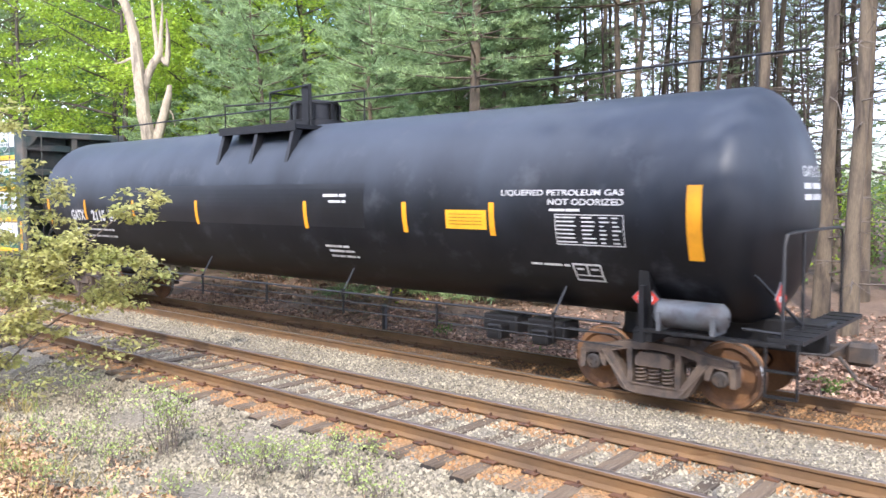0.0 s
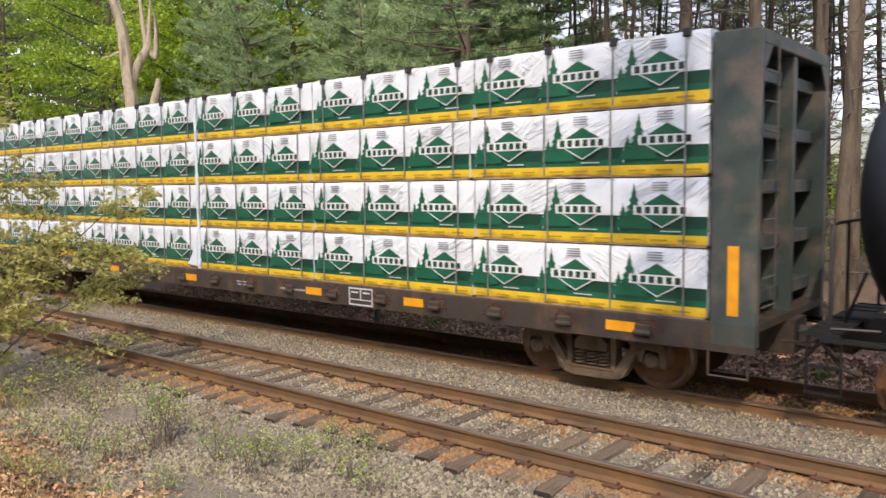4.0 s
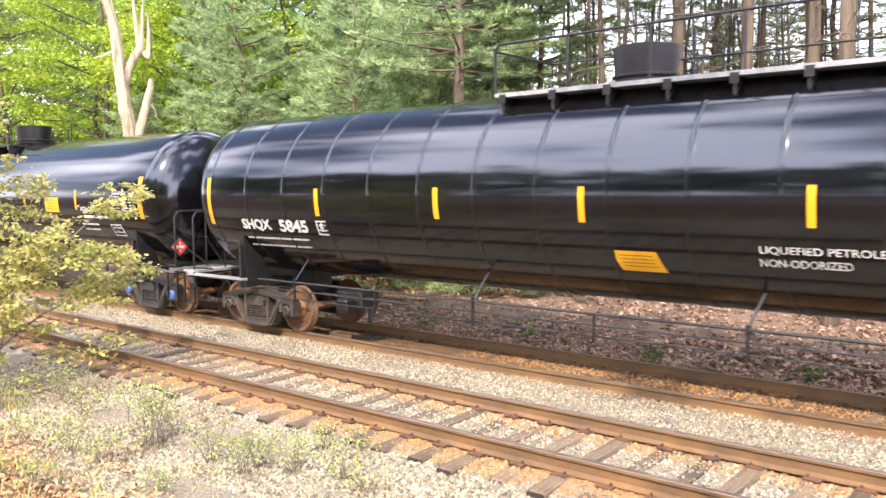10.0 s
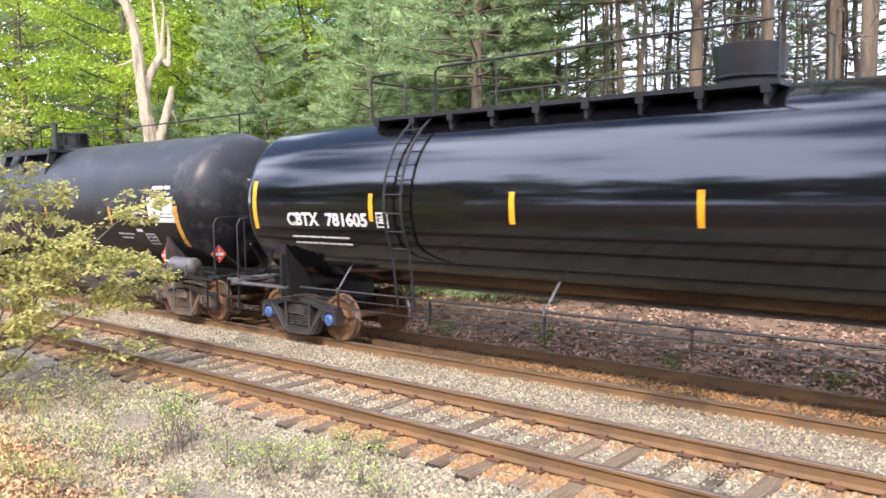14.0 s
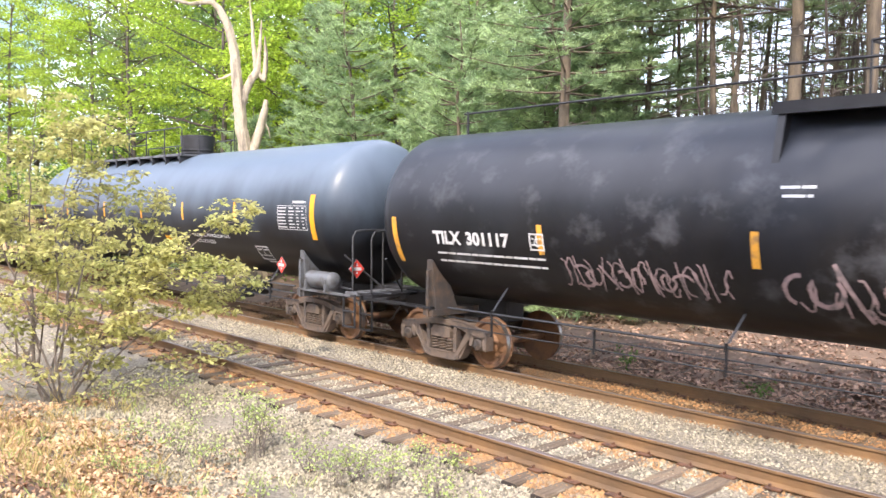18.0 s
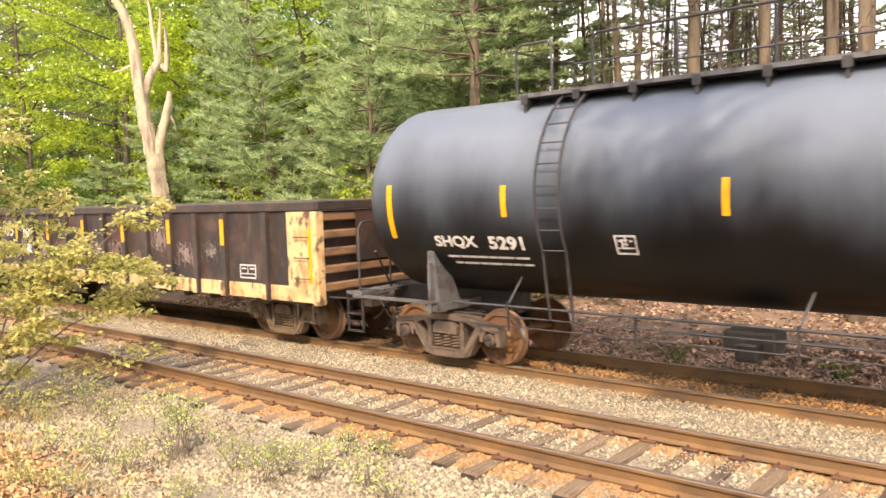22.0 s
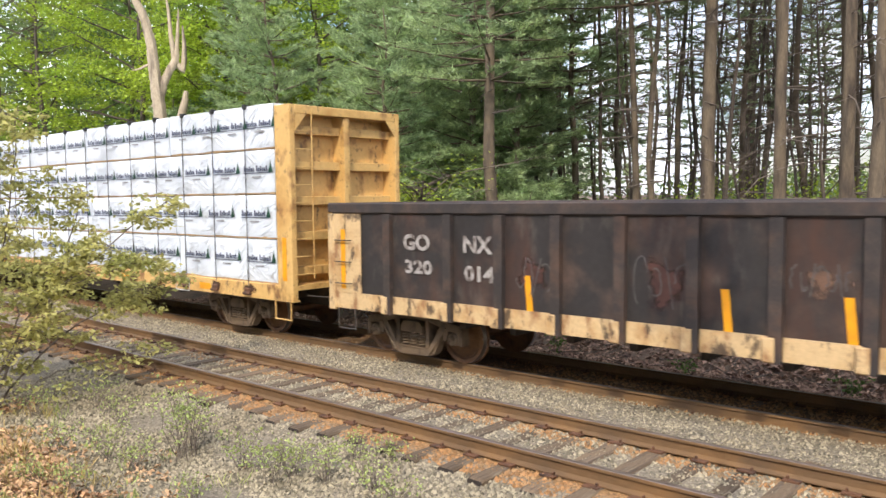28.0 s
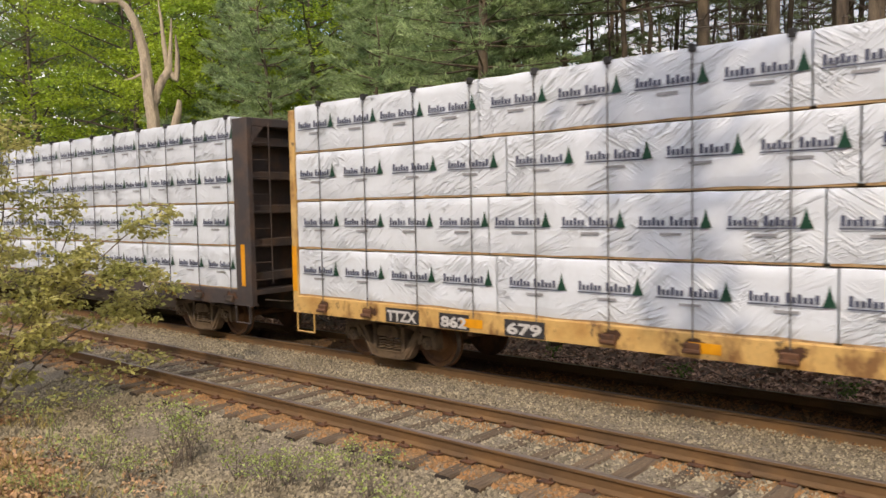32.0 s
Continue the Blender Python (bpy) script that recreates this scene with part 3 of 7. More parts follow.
def tie_mesh(seed):
    """A worn wooden tie with split, ragged ends."""
    rng = random.Random(seed)
    s, half = Soup(), 1.36
    ys = [-half, -half + 0.03, -0.7, 0, 0.7, half - 0.03, half]
    for y in ys:
        w, top = 0.112 + rng.uniform(-0.012, 0.008), rng.uniform(-0.008, 0.006)
        worn = 0.02 if abs(y) == half else 0.0
        s.v += [(-w, y, -0.15), (w, y, -0.15), (w, y, top - 0.02 - worn), (w - 0.02, y, top - worn), (-w + 0.02, y, top - worn), (-w, y, top - 0.02 - worn)]
    s.f = [(i * 6 + k, i * 6 + (k + 1) % 6, i * 6 + 6 + (k + 1) % 6, i * 6 + 6 + k) for i in range(6) for k in range(6)]
    s.m = [0] * 36
    s.add(s.v[:6], [tuple(range(6))], 1).add(s.v[36:42], [tuple(range(6))], 1)
    return s.mesh("tie", TIE_WOOD, TIE_END)


RAIL = rail_mesh()
TIES = [tie_mesh(k) for k in range(5)]


def track(name, y, z, label, seed):
    """Two rails on plates and separate ties; the far ties are joined."""
    rng = random.Random(seed)
    root = tagged(new(name), label, "railroad track", kind="structure")
    root.location = (0, y, z)
    for side in (-0.73, 0.73):
        part("rail", RAIL, [], root, at=pose(0, side, 0))
    plates, spikes, far = Soup(), Soup(), Soup()
    for k in range(150):
        x = 9.36 - 0.52 * k + rng.uniform(-0.03, 0.03)
        part("tie", TIES[rng.randrange(5)], [], root, at=pose(x, rng.uniform(-0.10, 0.10), -0.179 - rng.uniform(0, 0.026), rng.uniform(-0.5, 0.5), 0, rng.uniform(-1.8, 1.8)))
        for side in (-0.73, 0.73):
            plates.box(x - 0.09, x + 0.09, side - 0.17, side + 0.17, -0.186, -0.168)
            if k < 70:
                for e in (-0.1, 0.1):
                    dx = rng.choice((-0.05, 0.05))
                    spikes.box(x + dx - 0.01, x + dx + 0.01, side + e - 0.018, side + e + 0.018, -0.17, -0.135)
    for k in range(260):
        x = -68.8 - 0.52 * k
        far.box(x - 0.11, x + 0.11, -1.35, 1.35, -0.3, -0.185)
    tagged(part("tie_plates", plates, RUST, root), "rusty tie plates", kind="stuff")
    tagged(part("spikes", spikes, RUST, root), "rusty rail spikes", kind="stuff")
    tagged(part("far_ties", far, TIE_WOOD, root), "weathered ties", kind="stuff")


def ballast(name, mat, count, ranges, label, seed, size):
    """Loose broken stones strewn on the ground."""
    rng = np.random.default_rng(seed)
    picks = rng.choice(len(ranges), count, p=np.array([r[4] for r in ranges]) / sum(r[4] for r in ranges))
    lo, hi = np.array([[r[0], r[2]] for r in ranges]), np.array([[r[1], r[3]] for r in ranges])
    u = rng.random((count, 2))
    xy = lo[picks] + (hi - lo)[picks] * u
    z = np.interp(xy[:, 1], [p[0] for p in GROUND_LINE], [p[1] for p in GROUND_LINE])
    shape = np.array([(1, 0, -0.5), (0.1, 1, -0.4), (-1, 0.1, -0.5), (0, -1, -0.5), (0.1, 0, 0.9)])
    v = np.repeat(shape[None], count, 0) * rng.uniform(0.55, 1.25, (count, 5, 1))
    v[:, 4, :2] += rng.normal(size=(count, 2)) * 0.35
    a = rng.random(count) * 6.28
    c, s = np.cos(a)[:, None], np.sin(a)[:, None]
    v = np.stack([v[..., 0] * c - v[..., 1] * s, v[..., 0] * s + v[..., 1] * c, v[..., 2] * 0.75], -1) * (size * rng.uniform(0.45, 1.9, count))[:, None, None]
    v += np.concatenate([xy, (z + rng.uniform(-0.002, 0.010, count))[:, None]], 1)[:, None]
    f = np.array([(0, 1, 4), (1, 2, 4), (2, 3, 4), (3, 0, 4)])
    faces = (f[None] + 5 * np.arange(count)[:, None, None]).reshape(-1, 3)
    me = bpy.data.meshes.new(name)
    me.vertices.add(5 * count), me.loops.add(3 * len(faces)), me.polygons.add(len(faces))
    me.vertices.foreach_set("co", v.astype(np.float32).ravel())
    me.loops.foreach_set("vertex_index", faces.astype(np.int32).ravel())
    me.polygons.foreach_set("loop_start", np.arange(0, 3 * len(faces), 3, dtype=np.int32))
    me.polygons.foreach_set("loop_total", np.full(len(faces), 3, dtype=np.int32))
    me.materials.append(mat)
    me.update(calc_edges=True)
    tagged(new(name, me), label, "gravel", kind="stuff")


STONE_RUST = material("rust_stained_ballast", (0.30, 0.155, 0.06), 0.9, 0, 0.2, 6, (0.27, 0.175, 0.09), per="island", bump=0.2)
STONE_DARK = material("dark_brown_ballast", (0.13, 0.072, 0.032), 0.9, 0, 0.2, 1.2, (0.06, 0.04, 0.024), per="island", bump=0.2)
track("track_near", 7.847, 0.0, "rusty unused rails on weathered wooden ties", 4)
track("track_far", TRAIN_Y, TRAIN_Z, "worn rails on ties under the train", 5)
ballast("ballast", STONE, 120000, [(-15, 1, 3.5, 6.6, 8.5), (-34, -17, 3.6, 6.6, 1.3), (-17, 3, 8.7, 10.5, 2.6), (-34, -17, 8.7, 10.5, 1.5), (-17, 3, 7.2, 8.5, 1.9),
                                  (-34, -17, 7.2, 8.5, 1.0), (-22, 3, 12.4, 13.3, 0.5), (-22, 3, 10.4, 10.66, 0.5)], "grey broken stone ballast beside and between the rails", 2, 0.0215)
ballast("stained_ballast", STONE_RUST, 32000, [(-30, 3, 6.62, 7.07, 2.6), (-30, 3, 7.16, 7.45, 1.1), (-30, 3, 8.15, 8.52, 1.8), (-30, 3, 8.63, 8.8, 0.5), (-30, 3, 10.45, 10.62, 0.4), (-9, 3, 10.76, 12.1, 1.6)],
        "rust-stained stones along the rails", 3, 0.022)
ballast("grimy_ballast", STONE_DARK, 11000, [(-26, -8, 10.76, 12.1, 1)], "dark brown stones between the rails under the train", 13, 0.022)

# ---- rolling stock ----


def wheelset_mesh():
    s = Soup()
    for side in (-1, 1):
        s.lathe([(side * y, r) for y, r in ((0.685, 0.12), (0.685, 0.36), (0.665, 0.40), (0.665, 0.485), (0.695, 0.485), (0.705, 0.462))], 40, 0, "y")
        s.lathe([(side * y, r) for y, r in ((0.705, 0.462), (0.80, 0.455))], 40, 1, "y")
        s.lathe([(side * y, r) for y, r in ((0.80, 0.455), (0.80, 0.39), (0.755, 0.35), (0.745, 0.20), (0.80, 0.14), (0.82, 0.12), (0.82, 0.08))], 40, 0, "y")
        s.lathe([(side * y, r) for y, r in ((0.82, 0.08), (1.07, 0.08))], 16, 0, "y")
        s.lathe([(side * y, r) for y, r in ((0.92, 0.08), (0.92, 0.115), (1.10, 0.115), (1.125, 0.09), (1.125, 0.0))], 20, 2, "y")
        for k in range(3):
            a = 2.09 * k
            s.box(0.05 * math.cos(a) - 0.016, 0.05 * math.cos(a) + 0.016, side * 1.135 - 0.012, side * 1.135 + 0.012, 0.05 * math.sin(a) - 0.016, 0.05 * math.sin(a) + 0.016, 2)
    s.lathe([(-0.70, 0.085), (0, 0.075), (0.70, 0.085)], 16, 0, "y")
    return s


def sideframe_soup():
    """A cast truck side: arched top, sloping tension members, pedestals over the bearings, a window for the springs."""
    s = Soup()
    for e in (-1, 1):
        s.prism([(e * 1.14, 0.60), (e * 1.14, 0.70), (e * 0.80, 0.735), (e * 0.45, 0.82), (0, 0.84), (0, 0.74), (e * 0.42, 0.71), (e * 0.72, 0.63), (e * 0.74, 0.60)], -0.09, 0.09)
        s.prism([(e * 0.80, 0.66), (e * 0.66, 0.66), (e * 0.36, 0.20), (e * 0.42, 0.10), (e * 0.52, 0.16)], -0.09, 0.09)
        s.prism([(e * 1.16, 0.64), (e * 1.16, 0.36), (e * 1.09, 0.36), (e * 1.06, 0.58), (e * 0.86, 0.60), (e * 0.80, 0.42), (e * 0.74, 0.42), (e * 0.74, 0.64)], -0.1, 0.1)
        s.prism([(e * 0.40, 0.74), (e * 0.32, 0.74), (e * 0.32, 0.24), (e * 0.40, 0.24)], -0.1, 0.1)
        s.tube([(e * 0.80, -0.095, 0.64), (e * 0.50, -0.1, 0.26), (e * 0.40, -0.1, 0.13)], 0.025, 6)
    s.prism([(-0.44, 0.24), (0.44, 0.24), (0.46, 0.12), (0.30, 0.09), (-0.30, 0.09), (-0.46, 0.12)], -0.1, 0.1)
    s.box(-0.36, 0.36, -0.12, 0.12, 0.225, 0.245)
    return s


def springs_soup():
    s = Soup()
    for cx in (0.0,):
        turns, n = 4.5, 40
        pts = [(cx + 0.075 * math.cos(6.283 * turns * k / n), 0.075 * math.sin(6.283 * turns * k / n) - 0.03, 0.25 + 0.24 * k / n) for k in range(n + 1)]
        s.tube(pts, 0.017, 5)
    return s


def bolster_soup():
    s = Soup()
    s.prism([(-0.26, 0.50), (0.26, 0.50), (0.26, 0.62), (0.18, 0.70), (-0.18, 0.70), (-0.26, 0.62)], -1.13, 1.13)
    s.box(-0.2, 0.2, -0.3, 0.3, 0.66, 0.80)
    for e in (-0.52, 0.52):
        s.tube([(e, -0.8, 0.42), (e, 0.8, 0.42)], 0.045, 8)
        for y in (-0.75, 0.75):
            s.box(e + (0.0 if e < 0 else -0.08) - 0.03, e + (0.08 if e < 0 else 0) + 0.03, y - 0.05, y + 0.05, 0.33, 0.52)
    return s


TRUCK_MESHES = {}


def truck_meshes(key, cast, cap):
    if key not in TRUCK_MESHES:
        TRUCK_MESHES[key] = (bolster_soup().mesh("truck", cast), sideframe_soup().mesh("sideframe", cast), springs_soup().mesh("spring", cast, smooth=True),
                             wheelset_mesh().mesh("wheelset", WHEEL_STEEL, TREAD, cap, smooth=True))
    return TRUCK_MESHES[key]


WHEELS, CARS = [], []
WHEEL_R, AXLE = 0.457, 0.95


def add_trucks(car, places, key, cast, cap):
    bolster, frame_mesh, springs, wheels = truck_meshes(key, cast, cap)
    for x in places:
        t = part("truck", bolster, [], car, at=pose(x, 0, 0))
        for y, turn in ((-1.0, 0), (1.0, 180)):
            part("sideframe", frame_mesh, [], t, at=pose(0, y, 0, 0, 0, turn))
            for cx in (-0.2, 0.0, 0.2):
                part("spring", springs, [], t, at=pose(cx, y, 0, 0, 0, turn))
        for dx in (-AXLE, AXLE):
            w = part("wheelset", wheels, [], car, "rusty wheels with bright treads")
            WHEELS.append((w, x + dx))


def new_car(name, s, label, category):
    root = tagged(new(name), label, category, "cars of the freight train")
    CARS.append((root, s))
    return root


def letters(parent, name, body, x0, x1, z0, z1, mat, surf, thick=0.04, head=False):
    """A word fitted into a box on the car's side; surf gives y for (x, z)."""
    cu = bpy.data.curves.new("letters", "FONT")
    cu.body, cu.size, cu.offset, cu.resolution_u = body, 1.0, thick if z1 - z0 > 0.16 else 0.012, 3
    ob = bpy.data.objects.new("letters", cu)
    me = bpy.data.meshes.new_from_object(ob)
    co = np.zeros(3 * len(me.vertices), np.float32)
    me.vertices.foreach_get("co", co)
    co = co.reshape(-1, 3)
    lo, hi = co.min(0), co.max(0)
    x = x0 + (co[:, 0] - lo[0]) / (hi[0] - lo[0]) * (x1 - x0)
    z = z0 + (co[:, 1] - lo[1]) / (hi[1] - lo[1]) * (z1 - z0)
    y = np.array([surf(a, b, 0.013) for a, b in zip(x, z)])
    me.vertices.foreach_set("co", np.stack([y, x, z] if head else [x, y, z], 1).astype(np.float32).ravel())
    bpy.data.objects.remove(ob)
    bpy.data.curves.remove(cu)
    bm = bmesh.new()
    bm.from_mesh(me)
    bpy.data.meshes.remove(me)
    left = set(bm.verts)
    while left:
        island, edge = set(), [left.pop()]
        while edge:
            v = edge.pop()
            island.add(v)
            for e in v.link_edges:
                w = e.other_vert(v)
                if w in left:
                    left.discard(w)
                    edge.append(w)
        island = list(island)
        order = {v: k for k, v in enumerate(island)}
        one = bpy.data.meshes.new(name)
        one.from_pydata([v.co[:] for v in island], [], [[order[v] for v in f.verts] for f in bm.faces if f.verts[0] in order])
        one.materials.append(mat)
        part(name, one, [], parent)
    bm.free()


def patch(s, x0, x1, z0, z1, surf, off=0.004, mat=0, lean=0.0, n=None):
    n = n or max(1, int((z1 - z0) / 0.08))
    v = []
    for k in range(n + 1):
        z = z0 + (z1 - z0) * k / n
        dx = lean * (z - z0)
        v += [(x0 + dx, surf(x0, z, off), z), (x1 + dx, surf(x1, z, off), z)]
    return s.add(v, [(2 * k, 2 * k + 1, 2 * k + 3, 2 * k + 2) for k in range(n)], mat)


def bars(parent, rows, surf, mat, name="stencil", label=""):
    """Writing too small to read, as bars broken into words: rows of x0, x1, z, height."""
    s, rng = Soup(), random.Random(7)
    for x0, x1, z, h in rows:
        x = x0
        while x < x1 - 0.02:
            w = min(rng.uniform(0.14, 0.46) * max(1.0, h / 0.06), x1 - x)
            patch(s, x, x + w, z - h * 0.36, z + h * 0.36, surf, 0.005)
            x += w + h * 0.45
    return tagged(part(name, s, mat, parent, label), kind="stuff")


def outline(s, x0, x1, z0, z1, surf, w=0.018, off=0.005):
    patch(s, x0, x1, z0, z0 + w, surf, off), patch(s, x0, x1, z1 - w, z1, surf, off)
    patch(s, x0, x0 + w, z0, z1, surf, off), patch(s, x1 - w, x1, z0, z1, surf, off)


def data_table(parent, x0, x1, z0, z1, surf, mat=None, rows=7):
    s, rng = Soup(), random.Random(3)
    outline(s, x0, x1, z0, z1, surf, 0.012)
    step = (z1 - z0) / (rows + 0.5)
    for k in range(rows):
        z = z1 - step * (k + 0.75)
        for a, b in ((0.02, 0.34), (0.40, 0.60), (0.66, 0.80), (0.84, 0.97)):
            b -= rng.uniform(0, 0.08)
            patch(s, x0 + a * (x1 - x0), x0 + b * (x1 - x0), z - step * 0.17, z + step * 0.17, surf, 0.005)
    return part("data_table", s, mat or WHITE_PAINT, parent, "white stencilled data table")


def test_box(parent, x0, x1, z0, z1, surf, mat=None):
    s = Soup()
    outline(s, x0, x1, z0, z1, surf, 0.028)
    mid = (x0 + x1) / 2
    patch(s, mid - 0.012, mid + 0.012, z0 + (z1 - z0) * 0.3, z1, surf, 0.005)
    patch(s, x0, x1, z0 + (z1 - z0) * 0.3, z0 + (z1 - z0) * 0.3 + 0.02, surf, 0.005)
    patch(s, x0 + 0.06, mid - 0.06, z1 - 0.1, z1 - 0.07, surf, 0.005), patch(s, mid + 0.06, x1 - 0.06, z1 - 0.1, z1 - 0.07, surf, 0.005)
    return part("stencil_box", s, mat or WHITE_PAINT, parent, "white stencilled box")


def placard(parent, x, y, z, turn=0):
    """A red diamond placard in a holder."""
    s, h = Soup(), 0.19
    s.prism([(-h - 0.02, 0), (0, -h - 0.02), (h + 0.02, 0), (0, h + 0.02)], 0.004, 0.02, 2)
    s.prism([(-h, 0), (0, -h), (h, 0), (0, h)], -0.004, 0.004, 0)
    s.prism([(-0.115, -0.035), (0.115, -0.035), (0.115, 0.035), (-0.115, 0.035)], -0.008, -0.004, 1)
    s.prism([(-0.03, 0.06), (0.03, 0.06), (0.0, 0.13)], -0.008, -0.004, 1)
    s.prism([(-0.02, -0.10), (0.02, -0.10), (0.02, -0.06), (-0.02, -0.06)], -0.008, -0.004, 1)
    return part("placard", s, [RED_PLACARD, WHITE_PAINT, GREY_STEEL], parent, "red diamond placard with a white band", at=pose(x, y, z, 0, 0, turn))


def handrail(parent, lines, r=0.017, mat=None, name="handrail"):
    s = Soup()
    for line in lines:
        s.tube(line, r, 6)
    return part(name, s, mat or BLACK_STEEL, parent, smooth=True)


def couplers(car, x_end, mat):
    for e in (-1, 1):
        s = Soup()
        a, b = sorted((e * (x_end - 0.3), e * (x_end + 0.25)))
        s.box(a, b, -0.09, 0.09, 0.74, 0.92, 0, 0.02)
        a, b = sorted((e * (x_end + 0.15), e * (x_end + 0.5)))
        s.box(a, b, -0.17, 0.12, 0.68, 0.98, 0, 0.05)
        s.tube([(e * (x_end + 0.1), -0.25, 0.80), (e * (x_end + 0.35), -0.26, 0.50), (e * (x_end + 0.55), -0.2, 0.42)], 0.025, 6)
        s.tube([(e * (x_end - 0.1), -1.4, 1.0), (e * (x_end + 0.12), -0.9, 0.92), (e * (x_end + 0.2), -0.1, 0.98)], 0.016, 6)
        part("coupler", s, mat, car)


def tank_car(name, spec):
    """A tank car: shell with dished heads, stub sills, platforms, dome, rails and markings."""
    r, zc, half = spec["r"], spec["zc"], spec["half"]
    paint, fit = spec["paint"], spec.get("fit", BLACK_STEEL)
    car = new_car(name, spec["s"], spec["label"], "tank car")

    def surf(x, z, off=0.0):
        return -math.sqrt(max((r + off) ** 2 - (z - zc) ** 2, 0.0001))

    s = Soup()
    depth = spec.get("head", 0.78)
    prof = [(-half - depth * math.cos(a), r * math.sin(a)) for a in np.linspace(0.001, math.pi / 2, 14)]
    prof += [(x, r) for x in np.linspace(-half, half, 13)[1:-1]]
    prof += [(half + depth * math.cos(a), r * math.sin(a)) for a in np.linspace(math.pi / 2, 0.001, 14)]
    s.lathe(prof, 72, 0, "x", (0, 0, zc))
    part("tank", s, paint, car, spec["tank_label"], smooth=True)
    if "bands" in spec:
        for x in np.arange(-half + 0.25, half, spec["bands"]):
            b = Soup().lathe([(x - 0.04, r), (x - 0.022, r + 0.008), (x + 0.022, r + 0.008), (x + 0.04, r)], 72, 0, "x", (0, 0, zc))
            part("weld_seam", b, paint, car, smooth=True)
    # underframe ends
    xt = spec["truck"]
    xe = half + depth + 0.05
    for e in (-1, 1):
        a, b = sorted((e * (xt - 0.9), e * (xe + 0.25)))
        part("stub_sill", Soup().box(a, b, -0.24, 0.24, 0.78, 1.2, 0, 0.02), fit, car)
        sad = Soup()
        x = e * xt
        sad.prism([(x - 0.14, 0.92), (x + 0.14, 0.92), (x + 0.14, 1.04), (x - 0.14, 1.04)], -1.45, 1.45)
        saddle = part("saddle", sad, spec.get("saddle", fit), car)
        for y in (-1.28, 1.28):
            sad = Soup()
            top = zc - math.sqrt(r * r - 1.2 * 1.2) + 0.28
            sad.add([(x - 0.13, y - 0.07, 0.95), (x + 0.13, y - 0.07, 0.95), (x + 0.07, y * 1.11, top), (x - 0.07, y * 1.11, top),
                     (x - 0.13, y * 0.6, 0.95), (x + 0.13, y * 0.6, 0.95), (x + 0.07, y * 0.9, top), (x - 0.07, y * 0.9, top)],
                    [(0, 1, 2, 3), (4, 7, 6, 5), (0, 4, 5, 1), (1, 5, 6, 2), (2, 6, 7, 3), (3, 7, 4, 0)])
            sad.box(x - 0.03, x + 0.03, y - 0.2, y + 0.2, 0.9, top - 0.2).box(x - 0.10, x + 0.10, y - 0.03, y + 0.03, 0.9, top - 0.24)
            part("saddle_leg", sad, spec.get("saddle", fit), saddle)
        a, b = sorted((e * (xe - 0.12), e * (xe + 0.3)))
        plat = Soup().box(a, b, -1.45, 1.45, 1.10, 1.15)
        for k in range(9):
            plat.box(a, b, -1.45 + 0.35 * k, -1.40 + 0.35 * k, 1.15, 1.162)
        part("end_platform", plat, spec.get("grating", fit), car)
        px = e * (xe + 0.02)
        rail = [[(px, -1.36, 1.12), (px, -1.36, 2.30), (px, -1.28, 2.42), (px, -1.1, 2.44), (px, 1.1, 2.44), (px, 1.28, 2.42), (px, 1.36, 2.30), (px, 1.36, 1.12)]]
        rail += [[(px, -1.36, 1.2), (e * (xe - 0.5), -1.25, 1.2)], [(px, -0.55, 1.12), (px, -0.55, 2.44)], [(px, -0.55, 1.2), (e * (xe - 0.35), -1.30, 1.9)]]
        handrail(car, rail, 0.022, fit, "end_handrail")
        step = Soup()
        for z in (0.42, 0.74):
            step.box(e * (xe + 0.05) - 0.2, e * (xe + 0.05) + 0.2, -1.5, -1.44, z, z + 0.03)
        for dx in (-0.19, 0.19):
            step.box(e * (xe + 0.05) + dx - 0.012, e * (xe + 0.05) + dx + 0.012, -1.49, -1.45, 0.42, 1.12)
        part("sill_step", step, spec.get("fit", BLACK_STEEL), car)
        side = Soup()
        a, b = sorted((e * (xt - 0.1), e * (xe + 0.1)))
        side.box(a, b, -1.49, -1.38, 1.055, 1.10)
        part("side_platform", side, spec.get("grating", fit), car)
        placard(car, e * (xe - 0.05), -1.20 if e > 0 else 1.2, 1.62, 90 if e > 0 else -90)
    couplers(car, xe + 0.3, CAST_DARK)
    # side pipes and their hangers
    for z, y in ((1.10, -1.33), (0.93, -1.30), (0.76, -1.24)):
        part("side_rail", Soup().tube([(-xt + 0.4, y, z), (xt - 0.4, y, z)], 0.022 if z > 1 else 0.012, 6), fit, car)
    for k, x in enumerate(np.linspace(-xt + 1.5, xt - 1.5, 7)):
        part("rail_hanger", Soup().box(x - 0.012, x + 0.012, -1.345, -1.305, 0.70, 1.12), fit, car)
        if k % 2 == 0:
            part("rail_bracket", Soup().add([(x - 0.02, -1.34, 1.10), (x + 0.02, -1.34, 1.10), (x + 0.14, surf(0, 1.55), 1.55), (x + 0.1, surf(0, 1.55), 1.55)], [(0, 1, 2, 3)])
                 .box(x - 0.02, x + 0.02, -1.36, -1.30, 1.04, 1.16), spec.get("bracket", fit), car)
